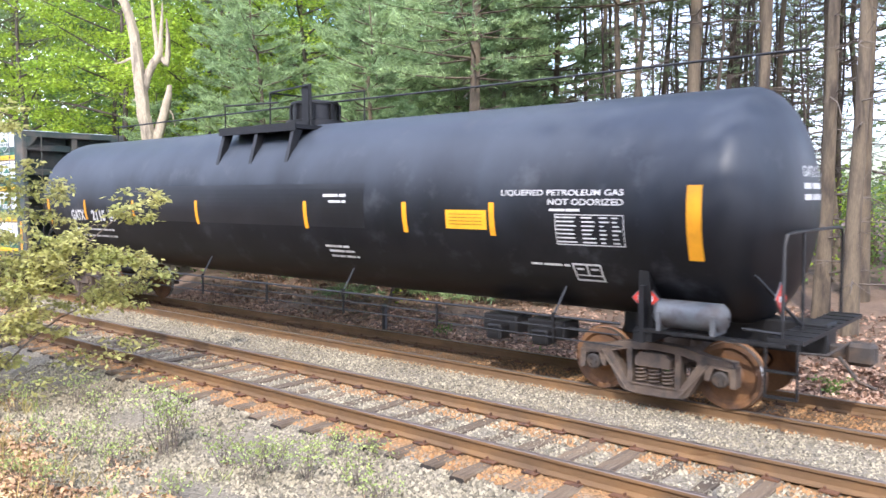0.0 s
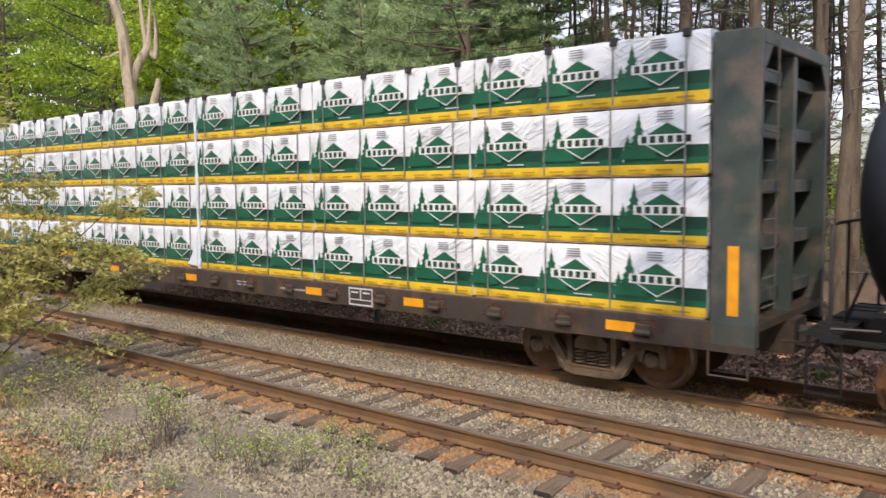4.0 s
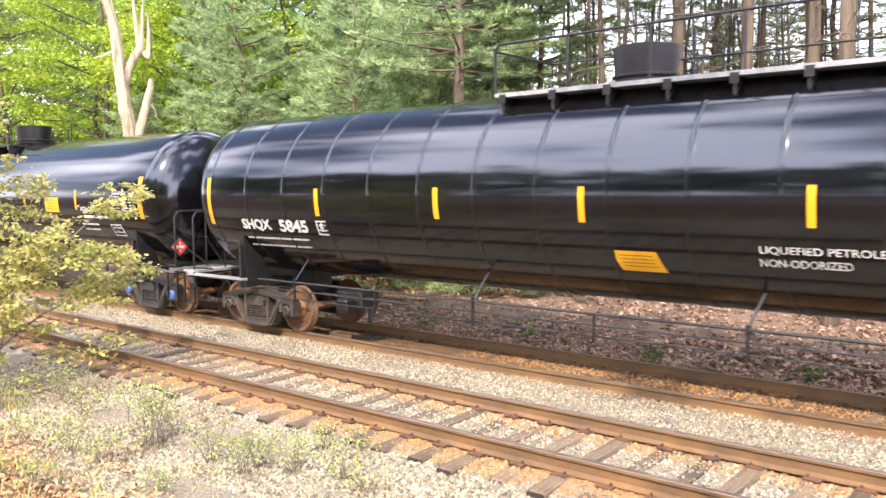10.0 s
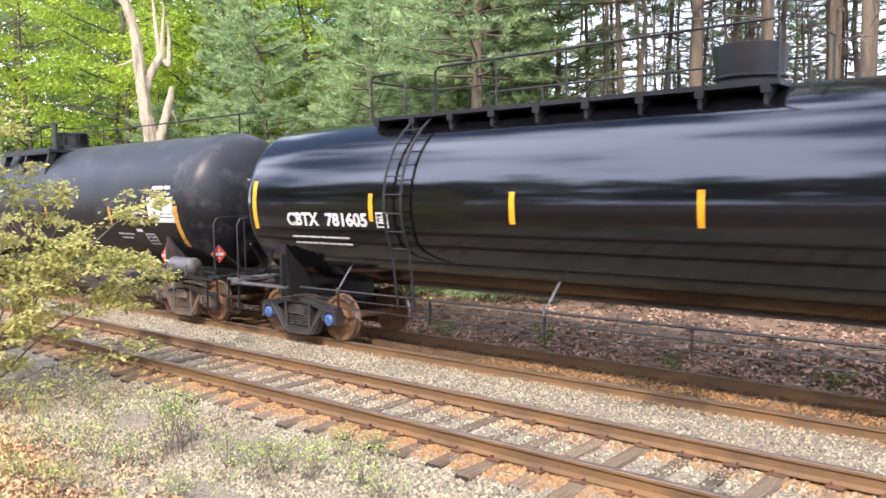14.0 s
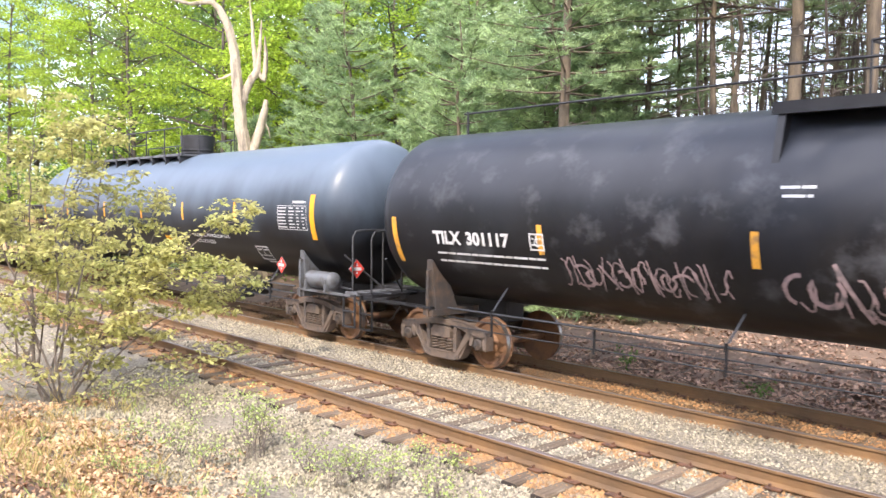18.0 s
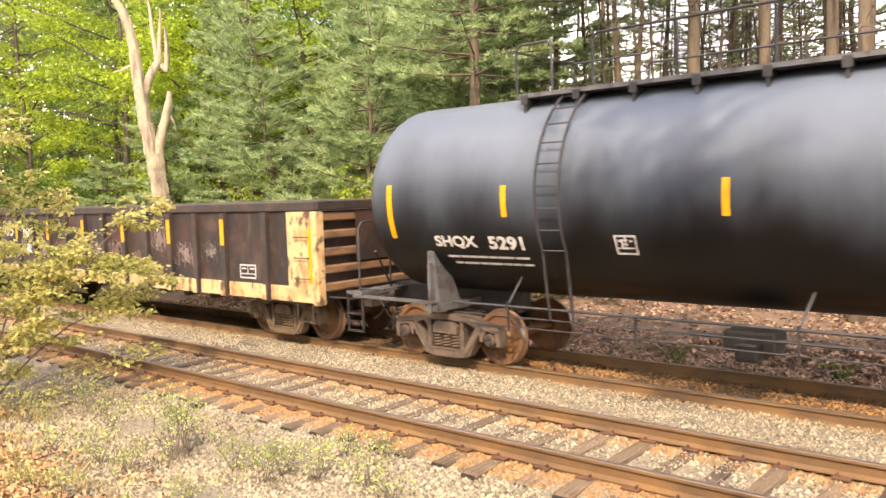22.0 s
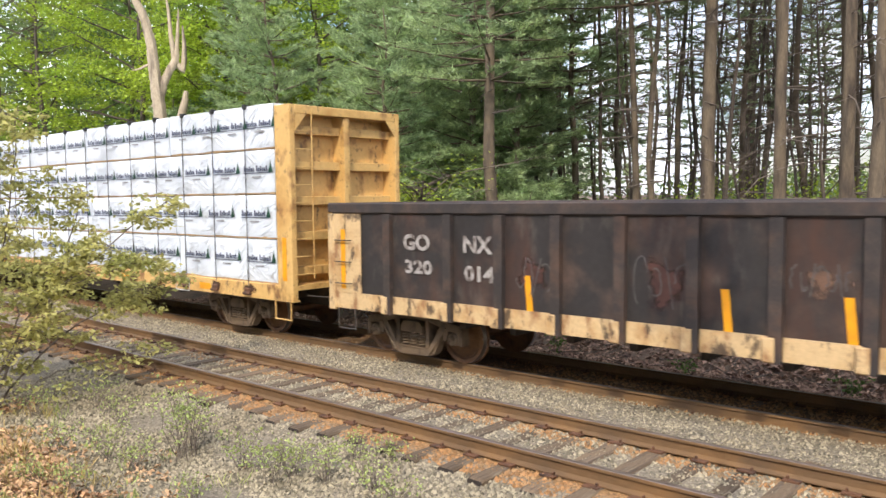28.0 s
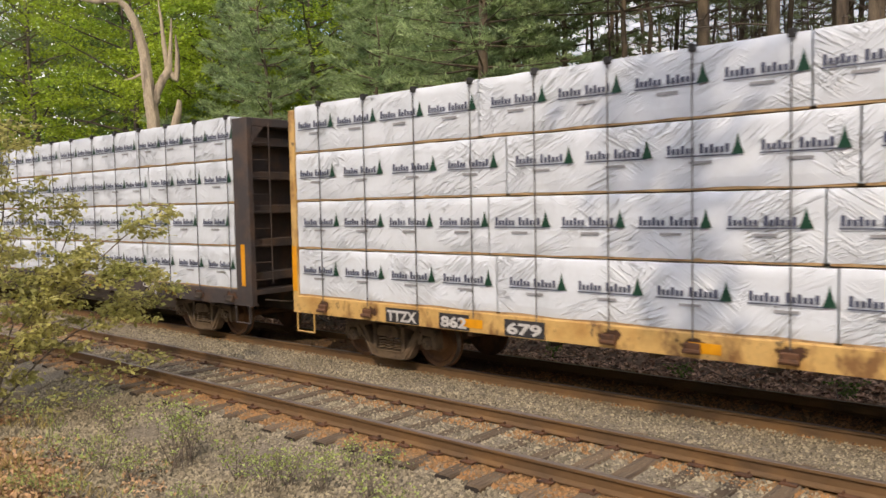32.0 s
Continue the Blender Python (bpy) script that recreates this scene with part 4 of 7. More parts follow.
    for x0, x1, y, z, rr in spec.get("gear", ()):
        s = Soup().lathe([(x0, 0.02), (x0 + 0.02, rr * 0.7), (x0 + 0.08, rr), (x1 - 0.08, rr), (x1 - 0.02, rr * 0.7), (x1, 0.02)], 20, 0, "x", (0, y, z))
        s.box(x0 + 0.1, x0 + 0.16, y - rr - 0.02, y + rr + 0.02, z - rr - 0.03, z + rr * 0.2).box(x1 - 0.16, x1 - 0.1, y - rr - 0.02, y + rr + 0.02, z - rr - 0.03, z + rr * 0.2)
        part("air_reservoir", s, spec.get("reservoir", GREY_STEEL), car, smooth=True)
    for x in spec.get("boxes", ()):
        s = Soup().box(x - 0.35, x + 0.35, -0.75, -0.25, 0.62, 0.92, 0, 0.03).box(x - 0.1, x + 0.2, -1.0, -0.7, 0.55, 0.8, 0, 0.03).tube([(x - 0.9, -0.6, 0.8), (x + 1.2, -0.6, 0.8)], 0.03, 6)
        part("brake_gear", s, BLACK_STEEL, car)
    # dome and walkway
    dx, top = spec["dome"], zc + r
    if spec["kind"] == "walkway":
        drum = [(top - 0.12, 0.40), (top + 0.02, 0.42), (top + 0.03, 0.49), (top + 0.07, 0.49), (top + 0.08, 0.45), (top + 0.11, 0.46), (top + 0.12, 0.50), (top + 0.15, 0.50), (top + 0.16, 0.47), (top + 0.54, 0.51), (top + 0.57, 0.51), (top + 0.58, 0.46), (top + 0.60, 0.0)]
        part("dome", Soup().lathe(drum, 32, 0, "z", (dx, 0, 0)), fit, car, smooth=True)
    s = Soup().lathe([(top - 0.12, 0.62), (top + 0.08, 0.62), (top + 0.10, 0.48), (top + 0.42, 0.48), (top + 0.42, 0.52), (top + 0.47, 0.52), (top + 0.50, 0.43), (top + 0.52, 0.0)],
                     28, 0, "z", (dx, 0, 0))
    dome = part("dome", s, fit, car, smooth=True) if spec["kind"] == "bracketed" else None
    for k in range(8 if dome else 0):
        a = 0.785 * k
        part("dome_rib", Soup().box(dx + 0.51 * math.cos(a) - 0.03, dx + 0.51 * math.cos(a) + 0.03, 0.51 * math.sin(a) - 0.03, 0.51 * math.sin(a) + 0.03, top + 0.10, top + 0.43), fit, dome)
    x0, x1 = spec["deck"]
    if spec["kind"] == "bracketed":
        s = Soup().box(x0, x1, -1.28, -0.5, top - 0.18, top - 0.10).box(x0, x1, -1.30, -1.26, top - 0.22, top - 0.06)
        part("dome_platform", s, fit, car)
        for x in np.linspace(x0 + 0.12, x1 - 0.12, 3):
            s = Soup()
            yb = -math.sqrt(r * r - (r - 0.85) ** 2)
            s.add([(x - 0.05, -1.26, top - 0.2), (x + 0.05, -1.26, top - 0.2), (x + 0.05, yb, top - 0.85), (x - 0.05, yb, top - 0.85),
                   (x - 0.05, -1.05, top - 0.2), (x + 0.05, -1.05, top - 0.2), (x + 0.05, yb + 0.16, top - 0.7), (x - 0.05, yb + 0.16, top - 0.7)],
                  [(0, 1, 2, 3), (4, 7, 6, 5), (0, 3, 7, 4), (1, 5, 6, 2), (0, 4, 5, 1), (3, 2, 6, 7)])
            part("platform_bracket", s, fit, car)
        z1 = top + 0.42
        handrail(car, [[(x0 + 0.1, -1.2, top - 0.1), (x0 + 0.1, -1.2, z1), (dx - 0.1, -0.9, z1)], [(x1 - 0.1, -0.8, top - 0.1), (x1 - 0.1, -0.8, z1 + 0.3), (dx - 0.9, -0.5, z1 + 0.3), (dx - 0.9, 0.6, z1 + 0.3)],
                       [(dx - 0.9, -0.5, top), (dx - 0.9, -0.5, z1 + 0.3)], [(dx + 0.9, 0.6, top), (dx + 0.9, 0.6, z1 + 0.3), (dx - 0.9, 0.6, z1 + 0.3)]], 0.02, fit, "platform_handrail")
        # a safety cable on posts along the top
        s = Soup().tube([(-8.5, 0, top + 0.42), (-4, 0, top + 0.44), (0, 0, top + 0.46), (4, 0, top + 0.44), (half + 0.7, 0, top + 0.45)], 0.02, 6)
        for x in (-8.4, half):
            s.tube([(x, 0, top - 0.3), (x, 0, top + 0.45)], 0.025, 6)
        part("safety_cable", s, fit, car)
        panel = Soup().box(dx + 0.42, dx + 0.62, -0.72, -0.66, top - 0.1, top + 0.75).box(dx - 0.4, dx + 0.62, -0.72, -0.68, top - 0.12, top + 0.02)
        part("valve_guard", panel, fit, car)
    else:
        part("walkway", Soup().box(x0, x1, -0.958, -0.542, top - 0.10, top - 0.05), spec.get("walk", fit), car)
        for y in (-1.0, -0.54):
            part("walkway_edge", Soup().box(x0, x1, y, y + 0.04, top - 0.10, top - 0.035), spec.get("walk", fit), car)
        for x in np.linspace(x0 + 0.15, x1 - 0.15, 9):
            part("walkway_bracket", Soup().prism([(x - 0.025, top - 0.34), (x + 0.025, top - 0.34), (x + 0.025, top - 0.10), (x - 0.025, top - 0.10)], -0.99, -0.55).box(x - 0.06, x + 0.06, -1.02, -0.99, top - 0.20, top - 0.06), fit, car)
        z1, z2 = top + 0.72, top + 0.36
        gap = spec["ladder"]
        near, far = [], []
        for a, b, hi in ((x0, gap - 0.35, z1), (gap + 0.35, x1, z1)):
            if b - a > 0.5:
                near += [[(a, -0.98, top - 0.1), (a, -0.98, hi - 0.08), (a + 0.08, -0.98, hi), (b - 0.08, -0.98, hi), (b, -0.98, hi - 0.08), (b, -0.98, top - 0.1)]]
                for x in np.arange(a + 1.3, b - 0.5, 1.3):
                    near.append([(x, -0.98, top - 0.1), (x, -0.98, hi)])
        far = [[(x0, -0.98, z1 - 0.1), (x0, 0.75, z1 - 0.1)], [(x0, 0.75, top - 0.2), (x0, 0.75, z1 - 0.1), (x0 + 1.4, 0.75, z1 - 0.1)],
               [(x0 + 1.4, 0.75, z2 + 0.1), (x1, 0.75, z2 + 0.1), (x1, 0.75, top - 0.2)], [(dx + 0.9, -0.4, top - 0.1), (dx + 0.9, -0.4, z1), (dx + 0.9, 0.75, z1), (dx + 0.9, 0.75, top - 0.2)]]
        for x in np.arange(x0 + 1.4, x1, 1.2):
            far.append([(x, 0.75, top - 0.2), (x, 0.75, z2 + 0.1)])
        handrail(car, near, 0.021, fit, "walkway_handrail")
        handrail(car, far, 0.019, fit, "walkway_handrail")
        lx = spec["ladder"]
        path = [(a, (r + 0.13)) for a in np.linspace(radians(28), radians(118), 12)]
        pts = [(-q * math.sin(a), zc + q * math.cos(a)) for a, q in path] + [(-1.42, 0.95)]
        s = Soup()
        for dxl in (-0.2, 0.2):
            part("ladder_rail", Soup().tube([(lx + dxl, y, z) for y, z in pts], 0.024, 6), fit, car)
        for k in range(9):
            a = radians(32 + 10.5 * k)
            q = r + 0.13
            part("ladder_rung", Soup().tube([(lx - 0.2, -q * math.sin(a), zc + q * math.cos(a)), (lx + 0.2, -q * math.sin(a), zc + q * math.cos(a))], 0.013, 6), fit, car)
    # markings
    for x, z0, z1, w in spec["strips"]:
        part("reflector", patch(Soup(), x - w / 2, x + w / 2, z0, z1, surf), spec.get("tape", YELLOW_TAPE), car, "yellow reflective strip")
    for body, a, b, z0, z1 in spec.get("words", ()):
        letters(car, "letter", body, a, b, z0, z1, WHITE_PAINT, surf)
    if "head_word" in spec:

        def dish(y, z, off):
            return half + depth * math.sqrt(max(1 - (y * y + (z - zc) ** 2) / r**2, 0)) + off + 0.006

        word, hy, hz = spec["head_word"]
        letters(car, "letter", word, hy, hy + 0.95, hz, hz + 0.15, WHITE_PAINT, dish, head=True)
        s = Soup()
        for zz in (hz - 0.12, hz - 0.27):
            for ya, yb in ((0.05, 0.32), (0.38, 0.9)):
                v = [(dish(q, zz + dz, 0), q, zz + dz) for q in np.linspace(hy + ya, hy + yb, 4) for dz in (-0.04, 0.04)]
                s.add(v, [(2 * k, 2 * k + 1, 2 * k + 3, 2 * k + 2) for k in range(3)])
        tagged(part("stencil", s, WHITE_PAINT, car), kind="stuff")
    if spec.get("lines"):
        bars(car, spec["lines"], surf, WHITE_PAINT)
    for a, b, z0, z1 in spec.get("tables", ()):
        data_table(car, a, b, z0, z1, surf)
    for a, b, z0, z1 in spec.get("boxes_drawn", ()):
        test_box(car, a, b, z0, z1, surf)
    for a, b, z0, z1, mat in spec.get("plates", ()):
        part("painted_panel", patch(Soup(), a, b, z0, z1, surf, 0.003), mat, car)
    for a, b, z0, z1, lean, mat in spec.get("signs", ()):
        part("sign", patch(Soup(), a, b, z0, z1, surf, 0.004, 0, lean), mat, car, "yellow warning sign")
        rows = [(a + 0.08 + lean * (z1 - z0) * k, b - 0.08 + lean * (z1 - z0) * k, z0 + (z1 - z0) * k, 0.02) for k in (0.25, 0.42, 0.6, 0.78)]
        bars(car, rows, lambda x, z, off: surf(x, z, 0.008), material("sign_ink", (0.30, 0.16, 0.01), 0.6), "sign_lines")
    for x, z in spec.get("placards", ()):
        placard(car, x, surf(x, min(z + 0.24, zc)) - 0.05, z)
    add_trucks(car, (-xt, xt), spec["key"], spec["cast"], spec["cap"])
    return car


def strips(xs, z0, z1, w=0.10):
    return [(x, z0, z1, w) for x in xs]


tank_car("tank_car", dict(
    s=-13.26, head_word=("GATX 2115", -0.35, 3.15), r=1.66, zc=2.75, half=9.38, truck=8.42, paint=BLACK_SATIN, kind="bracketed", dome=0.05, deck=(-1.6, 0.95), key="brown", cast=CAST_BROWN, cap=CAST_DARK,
    label="satin black tank car with yellow strips and a bracketed dome platform", tank_label="satin black tank with sky light painted grey on its upper half",
    strips=[(-9.2, 2.06, 2.86, 0.13), *strips((-7.1, -4.68, -2.0, 1.63, 4.18, 6.0), 2.29, 2.80), (9.2, 2.06, 3.04, 0.2)],
    words=[("GATX", -7.88, -7.16, 2.27, 2.54), ("2115", -6.78, -6.09, 2.27, 2.54), ("C", -5.80, -5.69, 2.33, 2.46), ("LIQUEFIED PETROLEUM GAS", 6.19, 8.22, 2.89, 2.99), ("NOT ODORIZED", 7.02, 8.22, 2.77, 2.86)],
    lines=[(-7.86, -5.88, 2.04, 0.06), (-7.9, -5.89, 1.87, 0.06), (2.15, 2.75, 2.91, 0.07), (2.3, 2.75, 2.80, 0.06),
           (2.0, 2.68, 1.97, 0.06), (2.05, 2.75, 1.88, 0.06), (2.05, 2.8, 1.78, 0.06), (6.59, 7.26, 1.89, 0.05), (7.04, 7.54, 2.70, 0.05)],
    tables=[(7.13, 8.22, 2.2, 2.64)], boxes_drawn=[(7.3, 7.77, 1.66, 1.93), (-5.9, -5.61, 2.27, 2.54)], signs=[(5.07, 5.89, 2.38, 2.68, 0.05, SIGN_YELLOW)],
    plates=[(-3.7, 3.2, 2.33, 3.12, PATCH_DARK)], placards=[(8.42, 1.5)], gear=[(8.55, 9.55, -1.32, 1.32, 0.19)], boxes=(5.5, 6.4)))

tank_car("tank_car", dict(
    s=-58.43, head_word=("SHQX 5845", -0.35, 3.15), r=1.63, zc=2.8, half=8.95, truck=8.0, paint=BLACK_GLOSS, kind="walkway", dome=0.15, deck=(-1.95, 5.6), ladder=4.75, bands=1.13, key="dark", cast=CAST_DARK, cap=CAST_GREY,
    label="glossy black pressure tank car with raised seams and a side ladder", tank_label="glossy black tank with sky reflections", grating=SILVER, walk=WALK_GREY,
    strips=[(-8.78, 2.2, 3.16, 0.12), *strips((-5.5, -2.68, -0.05, 2.95, 6.11), 2.42, 2.92), (8.82, 2.18, 3.18, 0.17)],
    words=[("SHQX", -7.8, -6.91, 2.09, 2.33), ("5845", -6.66, -5.85, 2.09, 2.33), ("E", -5.5, -5.4, 2.13, 2.27), ("LIQUEFIED PETROLEUM GAS", 2.34, 4.29, 2.07, 2.18), ("NON-ODORIZED", 2.33, 3.37, 1.92, 2.02)],
    lines=[(-7.8, -5.95, 1.95, 0.05), (-7.8, -6.0, 1.80, 0.05), (8.09, 8.63, 3.0, 0.07), (6.28, 6.95, 1.67, 0.05), (6.32, 7.0, 1.60, 0.04)],
    tables=[(7.5, 8.66, 2.4, 2.92)], boxes_drawn=[(6.27, 6.83, 1.77, 2.1), (-5.6, -5.31, 2.06, 2.33)], signs=[(0.42, 1.08, 1.75, 2.04, -0.35, SIGN_YELLOW)], placards=[(7.06, 1.5)], boxes=(-5.6,)))

tank_car("tank_car", dict(
    s=-79.00, head_word=("CBTX 781605", -0.35, 3.15), r=1.61, zc=2.74, half=9.2, truck=8.45, paint=BLACK_GLOSS, kind="walkway", dome=0.25, deck=(-6.3, 0.95), ladder=-5.1, key="grey", cast=CAST_GREY, cap=BLUE_CAP,
    label="glossy black smooth pressure tank car with a top walkway", tank_label="smooth glossy black tank with sky reflections", grating=GREY_STEEL, bracket=GREY_STEEL,
    strips=[(-9.08, 2.25, 3.2, 0.12), *strips((-5.75, -2.72, 0.22, 3.1, 6.0), 2.44, 2.93), (9.05, 2.25, 3.22, 0.17)],
    words=[("CBTX", -8.07, -7.15, 2.33, 2.59), ("781605", -6.95, -5.85, 2.33, 2.59), ("E", -5.54, -5.43, 2.4, 2.53), ("NON-ODORIZED", 6.22, 7.36, 2.40, 2.51)],
    lines=[(-8.05, -6.4, 2.12, 0.05), (-8.0, -6.4, 2.0, 0.05), (6.3, 7.5, 2.26, 0.09), (6.06, 6.92, 2.07, 0.05), (6.1, 6.85, 1.94, 0.06)],
    tables=[(7.81, 8.95, 2.37, 2.88)], boxes_drawn=[(7.46, 7.95, 1.8, 2.09), (-5.63, -5.34, 2.33, 2.6)], signs=[(4.3, 5.06, 2.35, 2.74, 0.03, SIGN_YELLOW)], placards=[(8.22, 1.5)]))

tilx = tank_car("tank_car", dict(
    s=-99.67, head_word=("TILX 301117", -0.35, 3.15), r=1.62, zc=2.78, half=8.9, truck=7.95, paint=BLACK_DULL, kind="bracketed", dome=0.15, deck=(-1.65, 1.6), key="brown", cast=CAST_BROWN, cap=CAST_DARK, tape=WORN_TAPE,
    label="dull black tank car with faded scrawled graffiti and worn strips", tank_label="dull scuffed black tank with sky light and sun dapples painted in", saddle=CAST_DARK,
    strips=[(-8.75, 1.9, 2.75, 0.13), *strips((-5.2, -1.68, 1.92, 5.55), 2.2, 2.68, 0.11), (8.62, 1.75, 2.7, 0.17)],
    words=[("TILX", -7.68, -6.98, 2.28, 2.52), ("301117", -6.85, -5.85, 2.28, 2.52), ("C", -5.32, -5.22, 2.32, 2.46)],
    lines=[(-7.65, -5.15, 2.12, 0.05), (-7.65, -5.15, 1.98, 0.05), (7.63, 8.4, 3.12, 0.11), (7.7, 8.42, 2.98, 0.05), (6.4, 7.16, 2.52, 0.09), (6.45, 7.16, 2.40, 0.08), (6.5, 7.16, 2.28, 0.07),
           (6.64, 6.93, 2.1, 0.1), (5.67, 6.45, 2.0, 0.05), (5.75, 6.3, 1.9, 0.05), (-1.39, -0.96, 3.24, 0.05), (-1.36, -0.98, 3.13, 0.05)],
    boxes_drawn=[(6.98, 7.41, 1.76, 2.03), (-5.42, -5.12, 2.26, 2.54)], signs=[(2.17, 2.93, 2.10, 2.36, 0.0, SIGN_CREAM)], plates=[(7.41, 8.52, 2.31, 2.9, WHITE_PAINT), (7.95, 8.45, 2.42, 2.52, DARK_INK)],
    placards=[(7.6, 1.5)], gear=[(7.95, 8.95, -1.32, 1.32, 0.19)], boxes=(5.2,)))

tank_car("tank_car", dict(
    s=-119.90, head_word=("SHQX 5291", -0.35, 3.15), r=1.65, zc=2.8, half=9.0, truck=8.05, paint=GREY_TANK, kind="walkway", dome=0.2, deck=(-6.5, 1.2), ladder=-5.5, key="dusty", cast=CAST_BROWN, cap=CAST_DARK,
    label="weathered grey-black pressure tank car with ladder and top walkway", tank_label="black tank with sky light painted blue-grey on top", fit=material("worn_black_fittings", (0.03, 0.03, 0.032), 0.55, 0, 0.3, 6), grating=GREY_STEEL, saddle=GREY_STEEL, walk=GREY_STEEL,
    strips=[(-8.75, 2.16, 3.07, 0.12), *strips((-6.35, -2.95, -0.1, 2.6, 5.42), 2.52, 3.0), (8.76, 2.2, 3.18, 0.17)],
    words=[("SHQX", -7.85, -6.98, 2.0, 2.22), ("5291", -6.75, -6.09, 2.0, 2.22), ("E", -4.45, -4.34, 2.06, 2.2), ("LIQUEFIED PETROLEUM GAS", 3.02, 4.96, 2.08, 2.18), ("NON-ODORIZED", 3.05, 4.09, 1.93, 2.02)],
    lines=[(-7.7, -6.05, 1.87, 0.05), (-7.6, -6.05, 1.76, 0.05), (8.0, 8.53, 3.02, 0.07), (6.2, 6.6, 1.58, 0.04)],
    tables=[(7.39, 8.55, 2.4, 2.94)], boxes_drawn=[(6.03, 6.58, 1.62, 1.96), (-4.55, -4.22, 1.98, 2.26)], signs=[(1.24, 1.9, 1.75, 2.05, -0.35, SIGN_YELLOW)],
    placards=[(7.1, 1.55)], gear=[(8.2, 9.2, -1.32, 1.32, 0.19)], boxes=(4.6, -3.0)))


def scrawl(parent, x0, x1, z0, z1, surf, mat, seed, strokes, width=0.022):
    """Loose spray strokes that spell nothing."""
    rng, s = random.Random(seed), Soup()
    for k in range(strokes):
        cx, cz = x0 + (x1 - x0) * (k + 0.5) / strokes, (z0 + z1) / 2
        straight = k % 3 == 2
        a0, turn, rx, rz = rng.uniform(0, 6.28), rng.choice((-1, 1)) * rng.uniform(2.5, 5.2), (x1 - x0) / strokes * rng.uniform(0.4, 0.8), (z1 - z0) * rng.uniform(0.25, 0.5)
        pts = []
        for i in range(13):
            a = a0 + turn * i / 12
            if straight:
                pts.append((cx + rx * (i / 12 - 0.5) * math.cos(a0) * 1.6, cz + (z1 - z0) * 0.5 * (1 - 2 * i / 12)))
                continue
            pts.append((cx + rx * math.cos(a) + rng.uniform(-0.02, 0.02), min(max(cz + rz * math.sin(a), z0), z1)))
        for (xa, za), (xb, zb) in zip(pts, pts[1:]):
            d = Vector((xb - xa, zb - za)).normalized() * width
            q = [(xa - d.y, za + d.x), (xa + d.y, za - d.x), (xb + d.y, zb - d.x), (xb - d.y, zb + d.x)]
            s.add([(x, surf(x, z, 0.012), z) for x, z in q], [(0, 1, 2, 3)])
    return tagged(part("graffiti", s, mat, parent), "faded scrawled graffiti", kind="stuff")


def tilx_surf(x, z, off=0.0):
    return -math.sqrt((1.62 + off) ** 2 - (z - 2.78) ** 2)


scrawl(tilx, -4.9, -2.0, 1.68, 2.22, tilx_surf, GRAFFITI, 3, 20, 0.013)
scrawl(tilx, -4.6, -2.4, 1.72, 2.1, tilx_surf, GRAFFITI, 5, 9, 0.02)
scrawl(tilx, -1.3, 0.8, 1.60, 2.32, tilx_surf, GRAFFITI, 8, 7, 0.03)
scrawl(tilx, -1.2, 0.75, 1.65, 2.25, tilx_surf, GRAFFITI, 14, 9, 0.016)

# ---- gondolas ----
OLD_SPRAY = [sprayed("old_red_spray", (0.070, 0.028, 0.020), 3.0, 0.42), sprayed("old_orange_spray", (0.14, 0.078, 0.05), 4.0, 0.38), sprayed("old_pale_spray", (0.19, 0.155, 0.13), 5.0, 0.35), sprayed("rubbed_tan", (0.17, 0.145, 0.115), 3.0, 0.55)]
TOUCH_UP = sprayed("dark_touch_up", (0.012, 0.013, 0.016), 3.0, 0.95)
RUST_SMEAR = sprayed("rust_smear", (0.085, 0.038, 0.018), 7.0, 0.62)
SCRAWLS_HIGH = ((-3.65, 1.25, 1.85, 0.28, 2, 7), (-2.62, 1.3, 2.2, 0.3, 1, 2), (-1.55, 1.35, 2.1, 0.4, 0, 2), (-0.5, 1.5, 2.0, 0.3, 2, 4), (0.5, 1.4, 2.0, 0.35, 1, 7), (1.55, 1.3, 1.8, 0.35, 1, 5), (2.6, 1.75, 2.35, 0.35, 3, 8),
                (3.65, 1.4, 2.0, 0.42, 2, 8), (4.7, 1.55, 2.05, 0.36, 2, 5))
SCRAWLS_LOW = ((-3.6, 1.4, 2.0, 0.3, 0, 2), (-1.5, 1.4, 2.1, 0.4, 0, 2), (0.5, 1.7, 2.1, 0.35, 1, 5), (1.6, 1.9, 2.2, 0.35, 3, 8), (1.5, 1.4, 1.7, 0.3, 2, 4), (2.65, 1.35, 2.3, 0.4, 1, 8), (4.7, 1.4, 2.0, 0.4, 3, 4), (6.0, 1.2, 1.6, 0.3, 2, 4))


